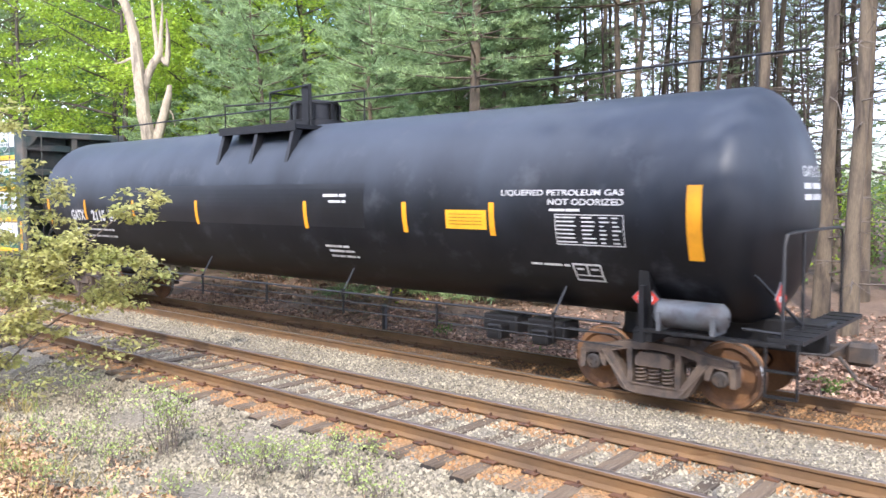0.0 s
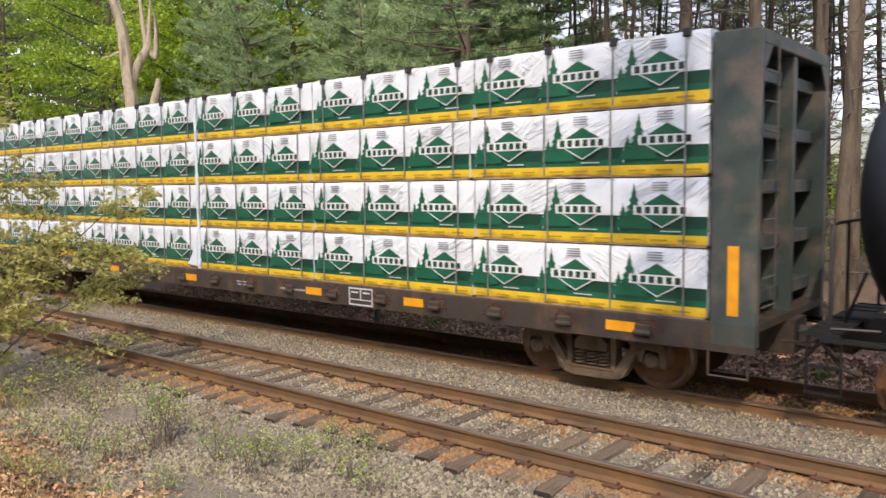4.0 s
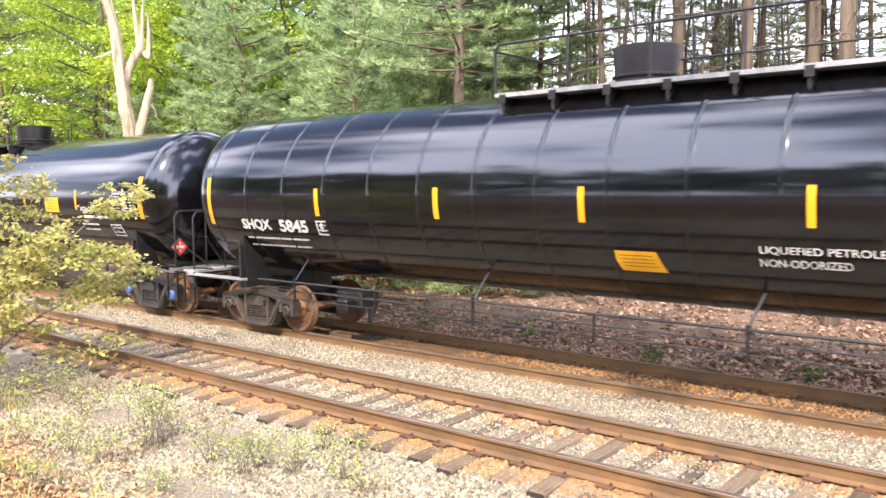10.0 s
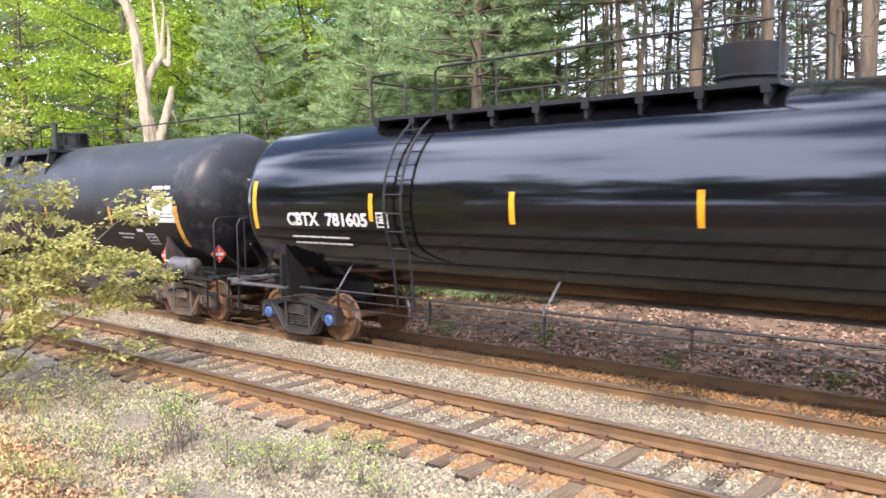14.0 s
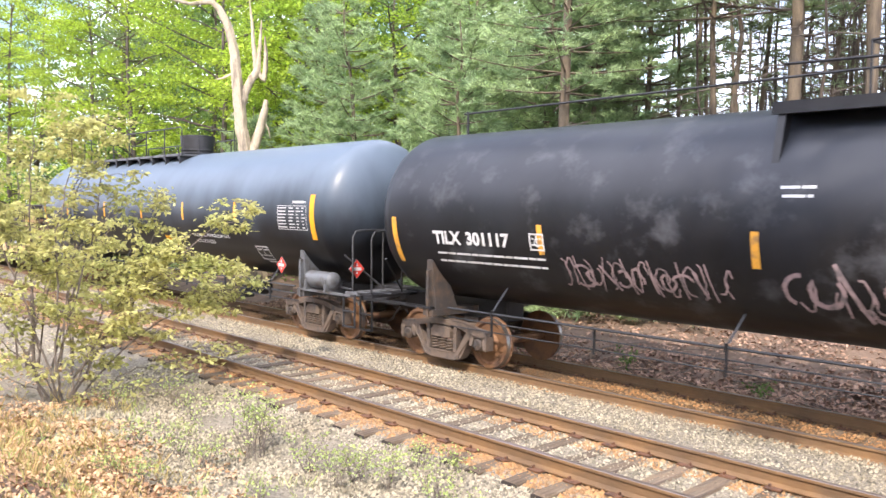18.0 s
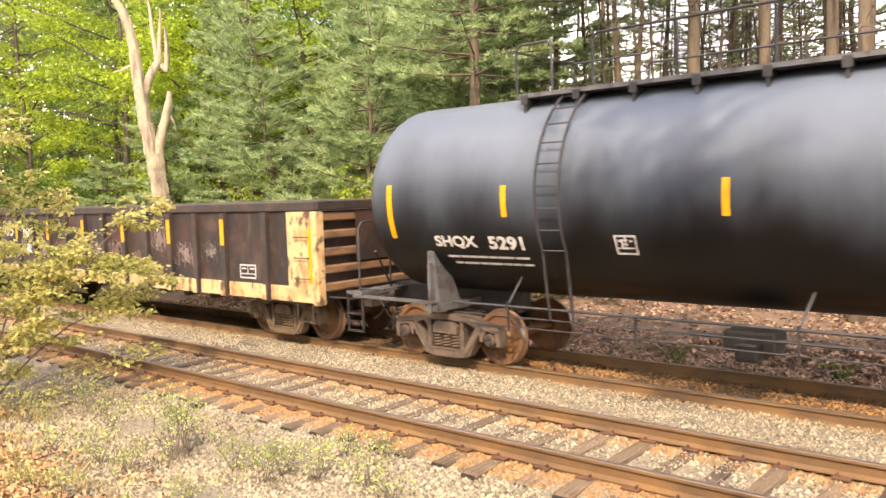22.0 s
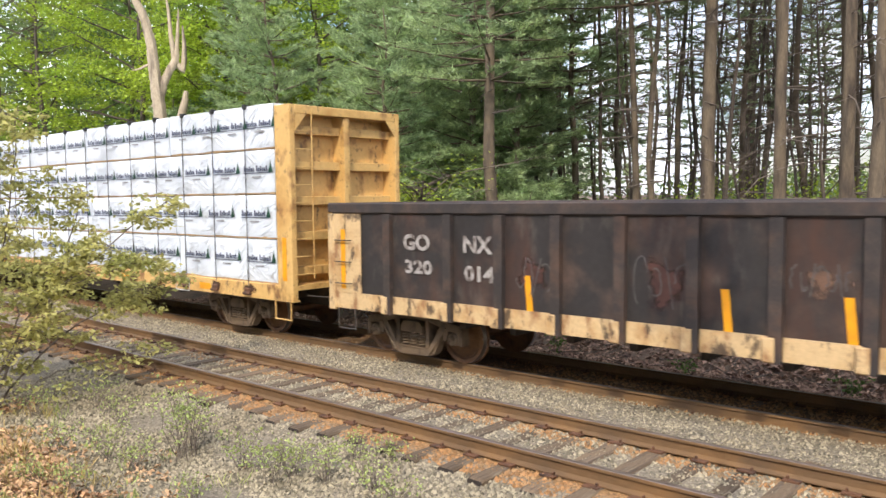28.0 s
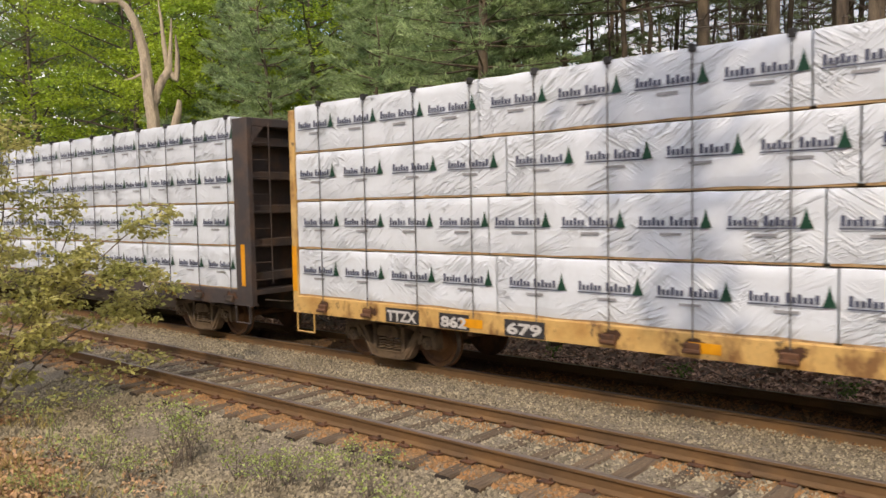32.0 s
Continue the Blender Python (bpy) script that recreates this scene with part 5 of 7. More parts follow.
def gondola(s, number, low_strips, seed):
    """A ribbed steel gondola: sides, ribs, top rail, corrugated ends, yellow sill."""
    car = new_car("gondola_car", s, "scuffed brown-black open gondola car with rubbed yellow sill", "gondola car")
    rng, half, w = random.Random(seed), 8.12, 1.56
    base, top = 0.88, 2.84

    def surf(x, z, off=0.0):
        return -w + 0.02 - off

    def over(x, z, off=0.0):
        return -w + 0.008 - off

    for y in (-1, 1):
        a, b = sorted((y * (w - 0.02), y * (w - 0.06)))
        part("side_wall", Soup().box(-half, half, a, b, base + 0.05, top - 0.1), GON_BLACK, car)
        a, b = sorted((y * (w + 0.03), y * (w - 0.09)))
        part("top_rail", Soup().box(-half - 0.05, half + 0.05, a, b, top - 0.2, top, 0, 0.025), GON_RIM, car)
        a, b = sorted((y * w, y * (w - 0.02)))
        part("side_sill", Soup().box(-half, half, a, b, base, base + 0.30), GON_YELLOW, car, "rubbed cream-yellow sill")
    ribs = [-6.65, -5.25, -4.2, -3.15, -2.1, -1.05, 0.0, 1.05, 2.1, 3.15, 4.2, 5.27, 6.7]
    for y in (-1, 1):
        for x in ribs:
            a, b = sorted((y * (w - 0.02), y * (w + 0.075)))
            part("rib", Soup().prism([(x - 0.085, base + 0.3), (x, base + 0.3), (x, base - 0.02), (x + 0.075, base - 0.02), (x + 0.085, top - 0.2), (x - 0.085, top - 0.2)], a, b), GON_RIM, car)
            if y < 0:
                part("rib_foot", Soup().box(x - 0.16, x - 0.004, -w - 0.085, -w, base - 0.02, base + 0.30, 0, 0.02), GON_YELLOW, car)
    part("floor", Soup().box(-half, half, -w + 0.05, w - 0.05, base, base + 0.06), GON_RIM, car)
    part("centre_sill", Soup().box(-half - 0.2, half + 0.2, -0.25, 0.25, 0.66, base), CAST_DARK, car)
    for x in np.arange(-5.2, 5.3, 1.05):
        part("cross_bearer", Soup().prism([(x - 0.06, base), (x + 0.06, base), (x + 0.06, 0.72), (x - 0.06, 0.72)], -1.3, 1.3), CAST_DARK, car)
    for e in (-1, 1):
        a, b = sorted((e * half, e * (half - 0.06)))
        part("end_wall", Soup().box(a, b, -w + 0.06, w - 0.06, base, top - 0.2), GON_BLACK, car)
        for k in range(5):
            z = base + 0.2 + 0.34 * k
            a, b = sorted((e * half, e * (half + 0.12)))
            part("end_rib", Soup().box(a, b, -w + 0.15, w - 0.15, z, z + 0.17, 0, 0.03), GON_PLANK, car)
        a, b = sorted((e * (half + 0.122), e * (half + 0.135)))
        part("end_panel", Soup().box(a, b, -0.55, 0.45, base + 0.75, top - 0.22), GON_BLACK, car, "dark repair plate")
        a, b = sorted((e * half, e * (half + 0.17)))
        part("end_top_rail", Soup().box(a, b, -w, w, top - 0.18, top, 0, 0.02), GON_RIM, car)
        for y in (-1, 1):
            a, b = sorted((e * (half - 0.03), e * (half + 0.14)))
            c, d = sorted((y * (w - 0.18), y * (w + 0.03)))
            part("corner_post", Soup().box(a, b, c, d, base - 0.05, top - 0.2, 0, 0.02), GON_YELLOW, car)
        a, b = sorted((e * (half - 0.75), e * (half - 0.03)))
        part("corner_plate", Soup().box(a, b, -w - 0.012, -w + 0.002, base + 0.3, top - 0.2), GON_YELLOW, car, "chipped cream corner plate")
        for z in (1.35, 1.75, 2.15):
            handrail(car, [[(e * (half - 0.1), -w, z), (e * (half - 0.1), -w - 0.07, z), (e * (half - 0.5), -w - 0.07, z), (e * (half - 0.5), -w, z)]], 0.012, CAST_DARK, "grab_iron")
        step = Soup().tube([(e * (half - 0.1), -w + 0.02, 0.9), (e * (half - 0.1), -w + 0.02, 0.5), (e * (half - 0.55), -w + 0.02, 0.5), (e * (half - 0.55), -w + 0.02, 0.9)], 0.018, 6)
        part("sill_step", step, CAST_DARK, car)
        sl = [(e * (half - (0.28 if low_strips else 0.06)), 1.25, 2.35)] if e > 0 or low_strips else [(e * (half - 0.12), 1.1, 2.45)]
        for x, z0, z1 in sl:
            part("reflector", patch(Soup(), x - 0.06, x + 0.06, z0, z1, lambda a, b, o: -w - 0.016 - o), YELLOW_TAPE, car, "yellow reflective strip")
    for x in (-3.65, -0.6, 0.85, 3.7) if low_strips else ():
        part("reflector", patch(Soup(), x - 0.05, x + 0.06, 1.15, 1.72, surf, 0.008, 0, -0.1), YELLOW_TAPE, car, "yellow reflective strip")
    for k, x in enumerate(() if low_strips else ribs[1::2]):
        if k >= 0:
            part("reflector", patch(Soup(), x - 0.07, x + 0.07, 1.95, 2.5, lambda a, b, o: -w - 0.075 - o), YELLOW_TAPE if k else WORN_TAPE, car, "yellow reflective strip")
    x = -6.2
    mark = WHITE_PAINT if not low_strips else WORN_WHITE
    for body, a, b, z0, z1 in (("GO", x - 0.1, x + 0.52, 2.02, 2.30), ("NX", x + 1.25, x + 1.85, 2.02, 2.30), (number[0], x - 0.06, x + 0.58, 1.62, 1.86), (number[1], x + 1.27, x + 1.88, 1.56, 1.82)):
        letters(car, "letter", body, a, b, z0, z1, mark, over)
    test_box(car, 5.75, 6.3, 1.27, 1.56, over, mark)
    for x, z0, z1, wide, color, strokes in (SCRAWLS_LOW if low_strips else SCRAWLS_HIGH):
        scrawl(car, x - wide, x + wide, z0, z1, surf, GRAFFITI if strokes > 6 else GRAFFITI_GREY, seed + int(10 * x), strokes + 2, 0.009)
        part("faded_spray", patch(Soup(), x - wide - 0.1, x + wide + 0.1, z0 - 0.12, z1 + 0.12, surf, 0.005), OLD_SPRAY[color], car, "faded sprayed paint")
    if not low_strips:
        part("faded_spray", patch(Soup(), -6.35, -4.15, 1.3, 2.15, over, 0.005), OLD_SPRAY[3], car, "pale rubbed paint round the numbers")
    for a, b in () if low_strips else ((-6.3, -5.3), (-5.0, -4.15)):
        part("number_panel", patch(Soup(), a, b, 1.45, 1.98, over, 0.009), TOUCH_UP, car, "dark touched-up paint under the number")
    couplers(car, half + 0.35, CAST_DARK)
    add_trucks(car, (-6.55, 6.55), "tan", CAST_TAN, CAST_TAN)
    return car


gondola(-138.92, ("320", "185"), False, 21)
gondola(-156.55, ("320", "014"), True, 34)

# ---- centre-beam cars with wrapped lumber ----


def bundle_mesh(length, film, printed, seed):
    """A wrapped bundle of boards: slightly slack film on front, top and ends; bands of print are bands of the film."""
    s, h, d = Soup(), 0.875, 1.30
    zs = [0, 0.125, 0.135, 0.21, 0.37, 0.55, 0.72, 0.84, h]
    xs = np.linspace(0, length, int(length / 0.14) + 1)
    for z in zs:
        for x in xs:
            slack = 0.012 * noise.noise((x * 2.2 + seed * 7, z * 3, 0)) + 0.006 * noise.noise((x * 7 + z * 5, z * 6, seed))
            edge = 0.02 if z in (0, h) else 0.0
            s.v.append((x, -d / 2 + edge + slack, z + ((0.02 if z == 0 else 0.012) * noise.noise((x * (1.3 if z == 0 else 3), seed * 3, 5)) if z in (0, h) else 0)))
    w = len(xs)
    for j in range(len(zs) - 1):
        for i in range(w - 1):
            s.f.append((j * w + i, j * w + i + 1, (j + 1) * w + i + 1, (j + 1) * w + i))
            s.m.append((2 if j < 1 else 1 if j < 3 else 4 if j < 4 else 0) if printed else 0)
    s.add([(0, -d / 2 + 0.02, h), (length, -d / 2 + 0.02, h), (length, d / 2, h), (0, d / 2, h)], [(0, 1, 2, 3)])
    s.add([(0, -d / 2, 0), (0, d / 2, 0), (0, d / 2, h), (0, -d / 2 + 0.01, h)], [(0, 1, 2, 3)])
    s.add([(length, -d / 2, 0), (length, d / 2, 0), (length, d / 2, h), (length, -d / 2 + 0.01, h)], [(0, 1, 2, 3)])
    s.add([(0, d / 2, 0), (length, d / 2, 0), (length, d / 2, h), (0, d / 2, h)], [(0, 1, 2, 3)])
    s.add([(0, -d / 2 + 0.03, 0.002), (length, -d / 2 + 0.03, 0.002), (length, d / 2, 0.002), (0, d / 2, 0.002)], [(0, 1, 2, 3)], 3)
    s.box(0.03, length - 0.03, -d / 2 + 0.025, d / 2 - 0.05, -0.030, 0.02, 3)
    return s.mesh("lumber_bundle", film, WRAP_GREEN, WRAP_YELLOW, LUMBER, WRAP_DARK, smooth=True)


def tree_shape(s, x, z, h, w, y, mat):
    """A spiky conifer silhouette."""
    pts = [(x - 0.02, z)]
    n = 6
    for k in range(n):
        q = k / n
        pts += [(x - w * (1 - q) * 0.5, z + h * (q * 0.9 + 0.02)), (x - w * (1 - q) * 0.24, z + h * (q * 0.9 + 0.09))]
    pts.append((x, z + h))
    for k in range(n - 1, -1, -1):
        q = k / n
        pts += [(x + w * (1 - q) * 0.24, z + h * (q * 0.9 + 0.09)), (x + w * (1 - q) * 0.5, z + h * (q * 0.9 + 0.02))]
    pts.append((x + 0.02, z))
    c = (x, y, z + h * 0.5)
    v = [c] + [(a, y, b) for a, b in pts]
    s.add(v, [(0, k + 1, (k + 1) % len(pts) + 1) for k in range(len(pts))], mat)


def green_emblem():
    """Printed emblem: tall conifers beside a white-edged diamond with a blank nameplate, and small notes of bars."""
    s, y = Soup(), -0.672
    for dx, z, h, w in ((-0.36, 0.20, 0.62, 0.40), (-0.52, 0.20, 0.34, 0.28), (-0.22, 0.20, 0.38, 0.30)):
        tree_shape(s, dx, z, h, w, y - 0.002, 1)
    for k, (a, b, mat) in enumerate(((0.42, 0.235, 0), (0.39, 0.215, 4))):
        yy = y - 0.004 - 0.003 * k
        s.add([(0.04 - a, yy, 0.45), (0.04, yy, 0.45 - b), (0.04 + a, yy, 0.45), (0.04, yy, 0.45 + b)], [(0, 1, 2, 3)], mat)
    s.add([(-0.36, y - 0.010, 0.385), (0.44, y - 0.010, 0.385), (0.44, y - 0.010, 0.515), (-0.36, y - 0.010, 0.515)], [(0, 1, 2, 3)], 0)
    for k in range(6):
        xa = -0.315 + 0.122 * k
        s.add([(xa, y - 0.013, 0.405), (xa + 0.075, y - 0.013, 0.405), (xa + 0.075, y - 0.013, 0.495), (xa, y - 0.013, 0.495)], [(0, 1, 2, 3)], 5)
    for k in range(4):
        s.add([(-0.10, y, 0.70 + 0.034 * k), (0.12 - 0.02 * (k % 2), y, 0.70 + 0.034 * k), (0.12, y, 0.718 + 0.034 * k), (-0.10, y, 0.718 + 0.034 * k)], [(0, 1, 2, 3)], 2)
    for k in range(3):
        xa = -0.5 + 0.38 * k
        s.add([(xa, y, 0.04), (xa + 0.24, y, 0.04), (xa + 0.24, y, 0.065), (xa, y, 0.065)], [(0, 1, 2, 3)], 3)
    s.add([(0.02, y, 0.165), (0.3, y, 0.165), (0.3, y, 0.18), (0.02, y, 0.18)], [(0, 1, 2, 3)], 0)
    s.add([(-0.585, y, 0.16), (-0.575, y, 0.16), (-0.575, y, 0.37), (-0.585, y, 0.37)], [(0, 1, 2, 3)], 0)
    return s.mesh("printed_emblem", WRAP_WHITE, WRAP_GREEN, WRAP_GREY, material("ochre_print", (0.45, 0.28, 0.02), 0.5), WRAP_GREEN, WRAP_DARK)


def navy_name():
    """Printed name reduced to bars over a thin rule, with a small conifer."""
    s, y, x = Soup(), -0.672, -0.43
    for k, (a, b) in enumerate(((0.0, 0.38), (0.44, 0.84))):
        n = 6
        for j in range(n):
            xa = x + a + (b - a) * j / n
            up = 0.125 if j == 0 else (0.075 if (j + k) % 3 else 0.11)
            s.add([(xa, y, 0.44), (xa + (b - a) / n * 0.7, y, 0.44), (xa + (b - a) / n * 0.7, y, 0.44 + up), (xa, y, 0.44 + up)], [(0, 1, 2, 3)], 0)
    s.add([(x - 0.02, y, 0.40), (x + 0.92, y, 0.40), (x + 0.92, y, 0.418), (x - 0.02, y, 0.418)], [(0, 1, 2, 3)], 0)
    tree_shape(s, x + 0.93, 0.41, 0.27, 0.17, y - 0.002, 1)
    s.add([(x + 0.3, y, 0.31), (x + 0.6, y, 0.31), (x + 0.6, y, 0.345), (x + 0.3, y, 0.345)], [(0, 1, 2, 3)], 2)
    return s.mesh("printed_name", WRAP_NAVY, WRAP_DARK, WRAP_GREY)


STRAP_DARK = material("dull_cable", (0.12, 0.12, 0.125), 0.5, 0.4, 0.15)
STRAP_MESH = Soup().box(-0.010, 0.010, -0.690, -0.676, 0.0, 0.885).box(-0.010, 0.010, -0.69, 0.65, 0.885, 0.892).mesh("strap", STRAP)
GUARD_MESH = Soup().box(-0.05, 0.05, -0.705, -0.56, 0.80, 0.91, 0, 0.01).mesh("corner_guard", CORNER)
PRINTS = {"green": green_emblem(), "navy": navy_name()}
BUNDLES = {}


def bundle(car, x, y, z, length, style, variant, turn, top_row):
    key = (round(length, 2), style, variant)
    if key not in BUNDLES:
        BUNDLES[key] = bundle_mesh(length, WRAP_FILM if style == "green" else WRAP_SILVER, style == "green", variant)
    m = pose(x, y, z) if not turn else pose(x + length, y, z, 0, 0, 180)
    b = part("lumber_pack", BUNDLES[key], [], car, "lumber bundle in green-printed white wrap" if style == "green" else "lumber bundle in silvery white wrap", at=m)
    if turn:
        return
    step = (length - 0.04) / round(length / (1.17 if style == "green" else 1.13))
    at = step * (0.5, 0.56, 0.46)[variant % 3]
    while at < length - 0.40:
        part("printed_emblem" if style == "green" else "printed_name", PRINTS[style], [], b, at=pose(at, 0, 0))
        at += step
    for q in np.linspace(0.3, length - 0.3, 4) if style == "green" else ():
        part("strap", STRAP_MESH, [], b, at=pose(q, 0, 0))
        if top_row:
            part("corner_guard", GUARD_MESH, [], b, at=pose(q, 0, 0))


def centrebeam_car(s, label, paint, sill_paint, style, cuts, face, mark, tape_x, rear=None):
    """A centre-beam flat car: sills, bulkheads, truss and its wrapped load on both sides."""
    car = new_car("lumber_flat_car", s, label, "lumber car")
    w, deck, rear = 1.55, 1.18, rear or face
    x0, x1 = cuts[0], cuts[-1]
    deep = 0.31 if style == "navy" else 0.36
    part("deck", Soup().box(-rear, face, -w + 0.02, w - 0.02, deck - 0.1, deck), sill_paint, car)
    for y in (-1, 1):
        a, b = sorted((y * w, y * (w - 0.05)))
        sill = Soup().box(-rear, face, a, b, deck - deep, deck - 0.005, 0, 0.012)
        a, b = sorted((y * (w - 0.18), y * w))
        sill.box(-rear, face, a, b, deck - deep - 0.02, deck - deep + 0.015)
        part("side_sill", sill, sill_paint, car)
        for x in np.arange(-rear + 0.9, face - 0.5, 1.22):
            if y < 0 and not any(a - 0.25 < x < b + 0.25 for _, a, b in mark):
                part("rust_stain", patch(Soup(), x - 0.32, x + 0.32, deck - deep + 0.01, deck - 0.01, lambda a, c, o: -w - o, 0.002), RUST_SMEAR, car)
                part("winch", Soup().box(x - 0.11, x + 0.11, -w - 0.05, -w, deck - 0.22, deck - 0.13, 0, 0.015).tube([(x - 0.12, -w - 0.05, deck - 0.24), (x + 0.12, -w - 0.05, deck - 0.24)], 0.035, 8), RUST if paint is CB_YELLOW else CB_BROWN, car)
    part("centre_sill", Soup().box(-rear - 0.1, face + 0.1, -0.3, 0.3, 0.62, deck - 0.1), CB_BROWN, car)
    for x in np.arange(-rear + 1.2, face - 1, 1.6):
        part("cross_bearer", Soup().prism([(x - 0.05, deck - 0.1), (x + 0.05, deck - 0.1), (x + 0.05, 0.76), (x - 0.05, 0.76)], -1.45, 1.45), CB_BROWN, car)
    truss = Soup().box(x0, x1, -0.09, 0.09, 4.62, 4.78)
    for x in np.arange(x0 + 0.6, x1, 1.83):
        truss.box(x - 0.06, x + 0.06, -0.08, 0.08, deck, 4.65)
    part("centre_beam", truss, paint, car)
    for e in (-1, 1):
        inner = abs(x1 if e > 0 else x0) + 0.02
        half = face if e > 0 else rear
        lo, hi = sorted((e * inner, e * half))
        p, q = sorted((e * (inner + 0.02), e * (inner + 0.08)))
        bulk = part("bulkhead", Soup().box(p, q, -w + 0.14, w - 0.14, deck - 0.05, 4.62), paint, car)
        for y in (-1, 1):
            c, d = sorted((y * w, y * (w - 0.14)))
            part("side_post", Soup().box(lo, hi, c, d, deck - 0.3, 4.80, 0, 0.015), paint, bulk)
        part("top_beam", Soup().box(lo, hi, -w + 0.14, w - 0.14, 4.62, 4.80, 0, 0.015), paint, bulk)
        face_x = sorted((e * (inner + 0.08), e * max(half - 0.04, inner + 0.12)))
        part("middle_post", Soup().box(*face_x, -0.08, 0.08, deck - 0.1, 4.62, 0, 0.01), paint, bulk)
        rib_x = sorted((e * (inner + 0.08), e * max(half - 0.18, inner + 0.1)))
        for k in range(5):
            z = 1.35 + 0.72 * k
            for y0, y1 in ((-w + 0.14, -0.08), (0.08, w - 0.14)):
                part("bulkhead_rib", Soup().box(*rib_x, y0, y1, z, z + 0.18, 0, 0.01), paint, bulk)
        for y in (-1, 1):
            g = Soup()
            yy = y * (w - 0.14)
            g.add([(e * half, yy, 4.62), (e * half, yy - y * 0.30, 4.62), (e * half, yy, 4.28), (e * (half - 0.02), yy, 4.62), (e * (half - 0.02), yy - y * 0.30, 4.62), (e * (half - 0.02), yy, 4.28)],
                  [(0, 1, 2), (3, 5, 4), (0, 3, 4, 1), (1, 4, 5, 2), (2, 5, 3, 0)])
            part("gusset", g, paint, bulk)
        for k in range(9):
            z = 1.4 + 0.36 * k
            xx = e * (half + 0.05)
            part("ladder_rung", Soup().tube([(xx, -w + 0.05, z), (xx, -w + 0.52, z)], 0.012, 6), paint, bulk)
        part("ladder_rail", Soup().tube([(e * (half + 0.05), -w + 0.52, 1.3), (e * (half + 0.05), -w + 0.52, 4.7)], 0.014, 6), paint, bulk)
        xs = e * (half - 0.35)
        step = Soup().tube([(xs - 0.25, -w + 0.02, 0.9), (xs - 0.25, -w + 0.02, 0.48), (xs + 0.25, -w + 0.02, 0.48), (xs + 0.25, -w + 0.02, 0.9)], 0.02, 6)
        part("sill_step", step, sill_paint, car)
        xr = e * (inner + (half - inner) * 0.5)
        part("reflector", patch(Soup(), xr - 0.07, xr + 0.07, 1.27, 2.15, lambda a, c, o: -w - o), YELLOW_TAPE, car, "yellow reflective strip")
    if style == "navy":
        for x in np.arange(-rear + 0.9, face - 0.5, 1.22):
            if x0 + 0.1 < x < x1 - 0.1:
                part("tie_down_cable", Soup().box(x - 0.007, x + 0.007, -1.56, -1.546, deck - 0.1, 4.87).box(x - 0.007, x + 0.007, -1.56, -0.1, 4.87, 4.885), STRAP_DARK, car)
                part("corner_guard", Soup().box(x - 0.045, x + 0.045, -1.575, -1.44, 4.80, 4.90, 0, 0.01), CORNER, car)
    z = deck + 0.03
    for row in range(4):
        off = (0.0, -0.14, 0.22, -0.3)[row] if style == "navy" else (0.0, 0.05, -0.04, 0.06)[row]
        ends = [cuts[0]] + [c + off for c in cuts[1:-1]] + [cuts[-1]]
        for k in range(len(cuts) - 1):
            length = round(ends[k + 1] - ends[k] - 0.03, 2)
            for y, turn in ((-0.87, False), (0.87, True)):
                bundle(car, ends[k], y, z, length, style, (row + k) % 3, turn, row == 3)
        for x in np.arange(x0 + 0.5, x1, 1.4):
            part("dunnage", Soup().box(x - 0.05, x + 0.05, -1.45, 1.45, z - 0.032, z - 0.002), LUMBER, car)
        z += 0.925
    if style == "green":
        x, s = -0.09, Soup()
        for z, w0 in ((1.2, 0.05), (2.1, 0.03), (3.0, 0.04), (3.9, 0.025), (4.86, 0.045)):
            s.v += [(x - w0, -1.565 - 0.02 * (w0 > 0.07), z), (x + w0 * 0.7, -1.555, z), (x + w0 * 0.7, -1.53, z), (x - w0, -1.53, z)]
        s.f = [(i * 4 + k, i * 4 + (k + 1) % 4, i * 4 + 4 + (k + 1) % 4, i * 4 + 4 + k) for i in range(4) for k in range(4)]
        s.m = [0] * len(s.f)
        part("loose_wrap", s, WRAP_SILVER, car, "pale strip of loose film over the gap")
        torn = Soup().add([(x - 0.45, -1.56, 1.28), (x - 0.06, -1.59, 1.26), (x - 0.04, -1.57, 2.02), (x - 0.14, -1.575, 1.72), (x - 0.28, -1.57, 1.46),
                           (x - 0.45, -1.545, 1.28), (x - 0.06, -1.56, 1.26), (x - 0.04, -1.545, 2.02), (x - 0.14, -1.55, 1.72), (x - 0.28, -1.55, 1.46)],
                          [(0, 1, 4), (1, 3, 4), (1, 2, 3), (5, 9, 6), (6, 9, 8), (6, 8, 7), (0, 5, 6, 1), (1, 6, 7, 2), (2, 7, 8, 3), (3, 8, 9, 4), (4, 9, 5, 0)])
        part("torn_wrap", torn, WRAP_SILVER, car, "torn flap of white wrap")
    for x in tape_x:
        part("reflector", patch(Soup(), x - 0.22, x + 0.22, deck - 0.26, deck - 0.12, lambda a, c, o: -w - 0.004 - o), YELLOW_TAPE, car, "yellow reflective strip")

    def surf(a, c, o=0.0):
        return -w - o

    for body, a, b in mark:
        plate = patch(Soup(), a - 0.05, b + 0.05, deck - 0.32, deck - 0.06, surf, 0.004)
        part("number_panel", plate, DARK_INK if paint is CB_YELLOW else CB_BROWN, car)
        letters(car, "letter", body, a, b, deck - 0.29, deck - 0.10, WHITE_PAINT, lambda a_, c, o: -w - 0.006 - o)
    bars(car, [(1.2, 1.7, deck - 0.16, 0.04), (1.25, 1.6, deck - 0.22, 0.04), (2.6, 3.4, deck - 0.2, 0.05)], lambda a, c, o: -w - o, WORN_WHITE)
    bx = 4.55 if style == "green" else 7.35
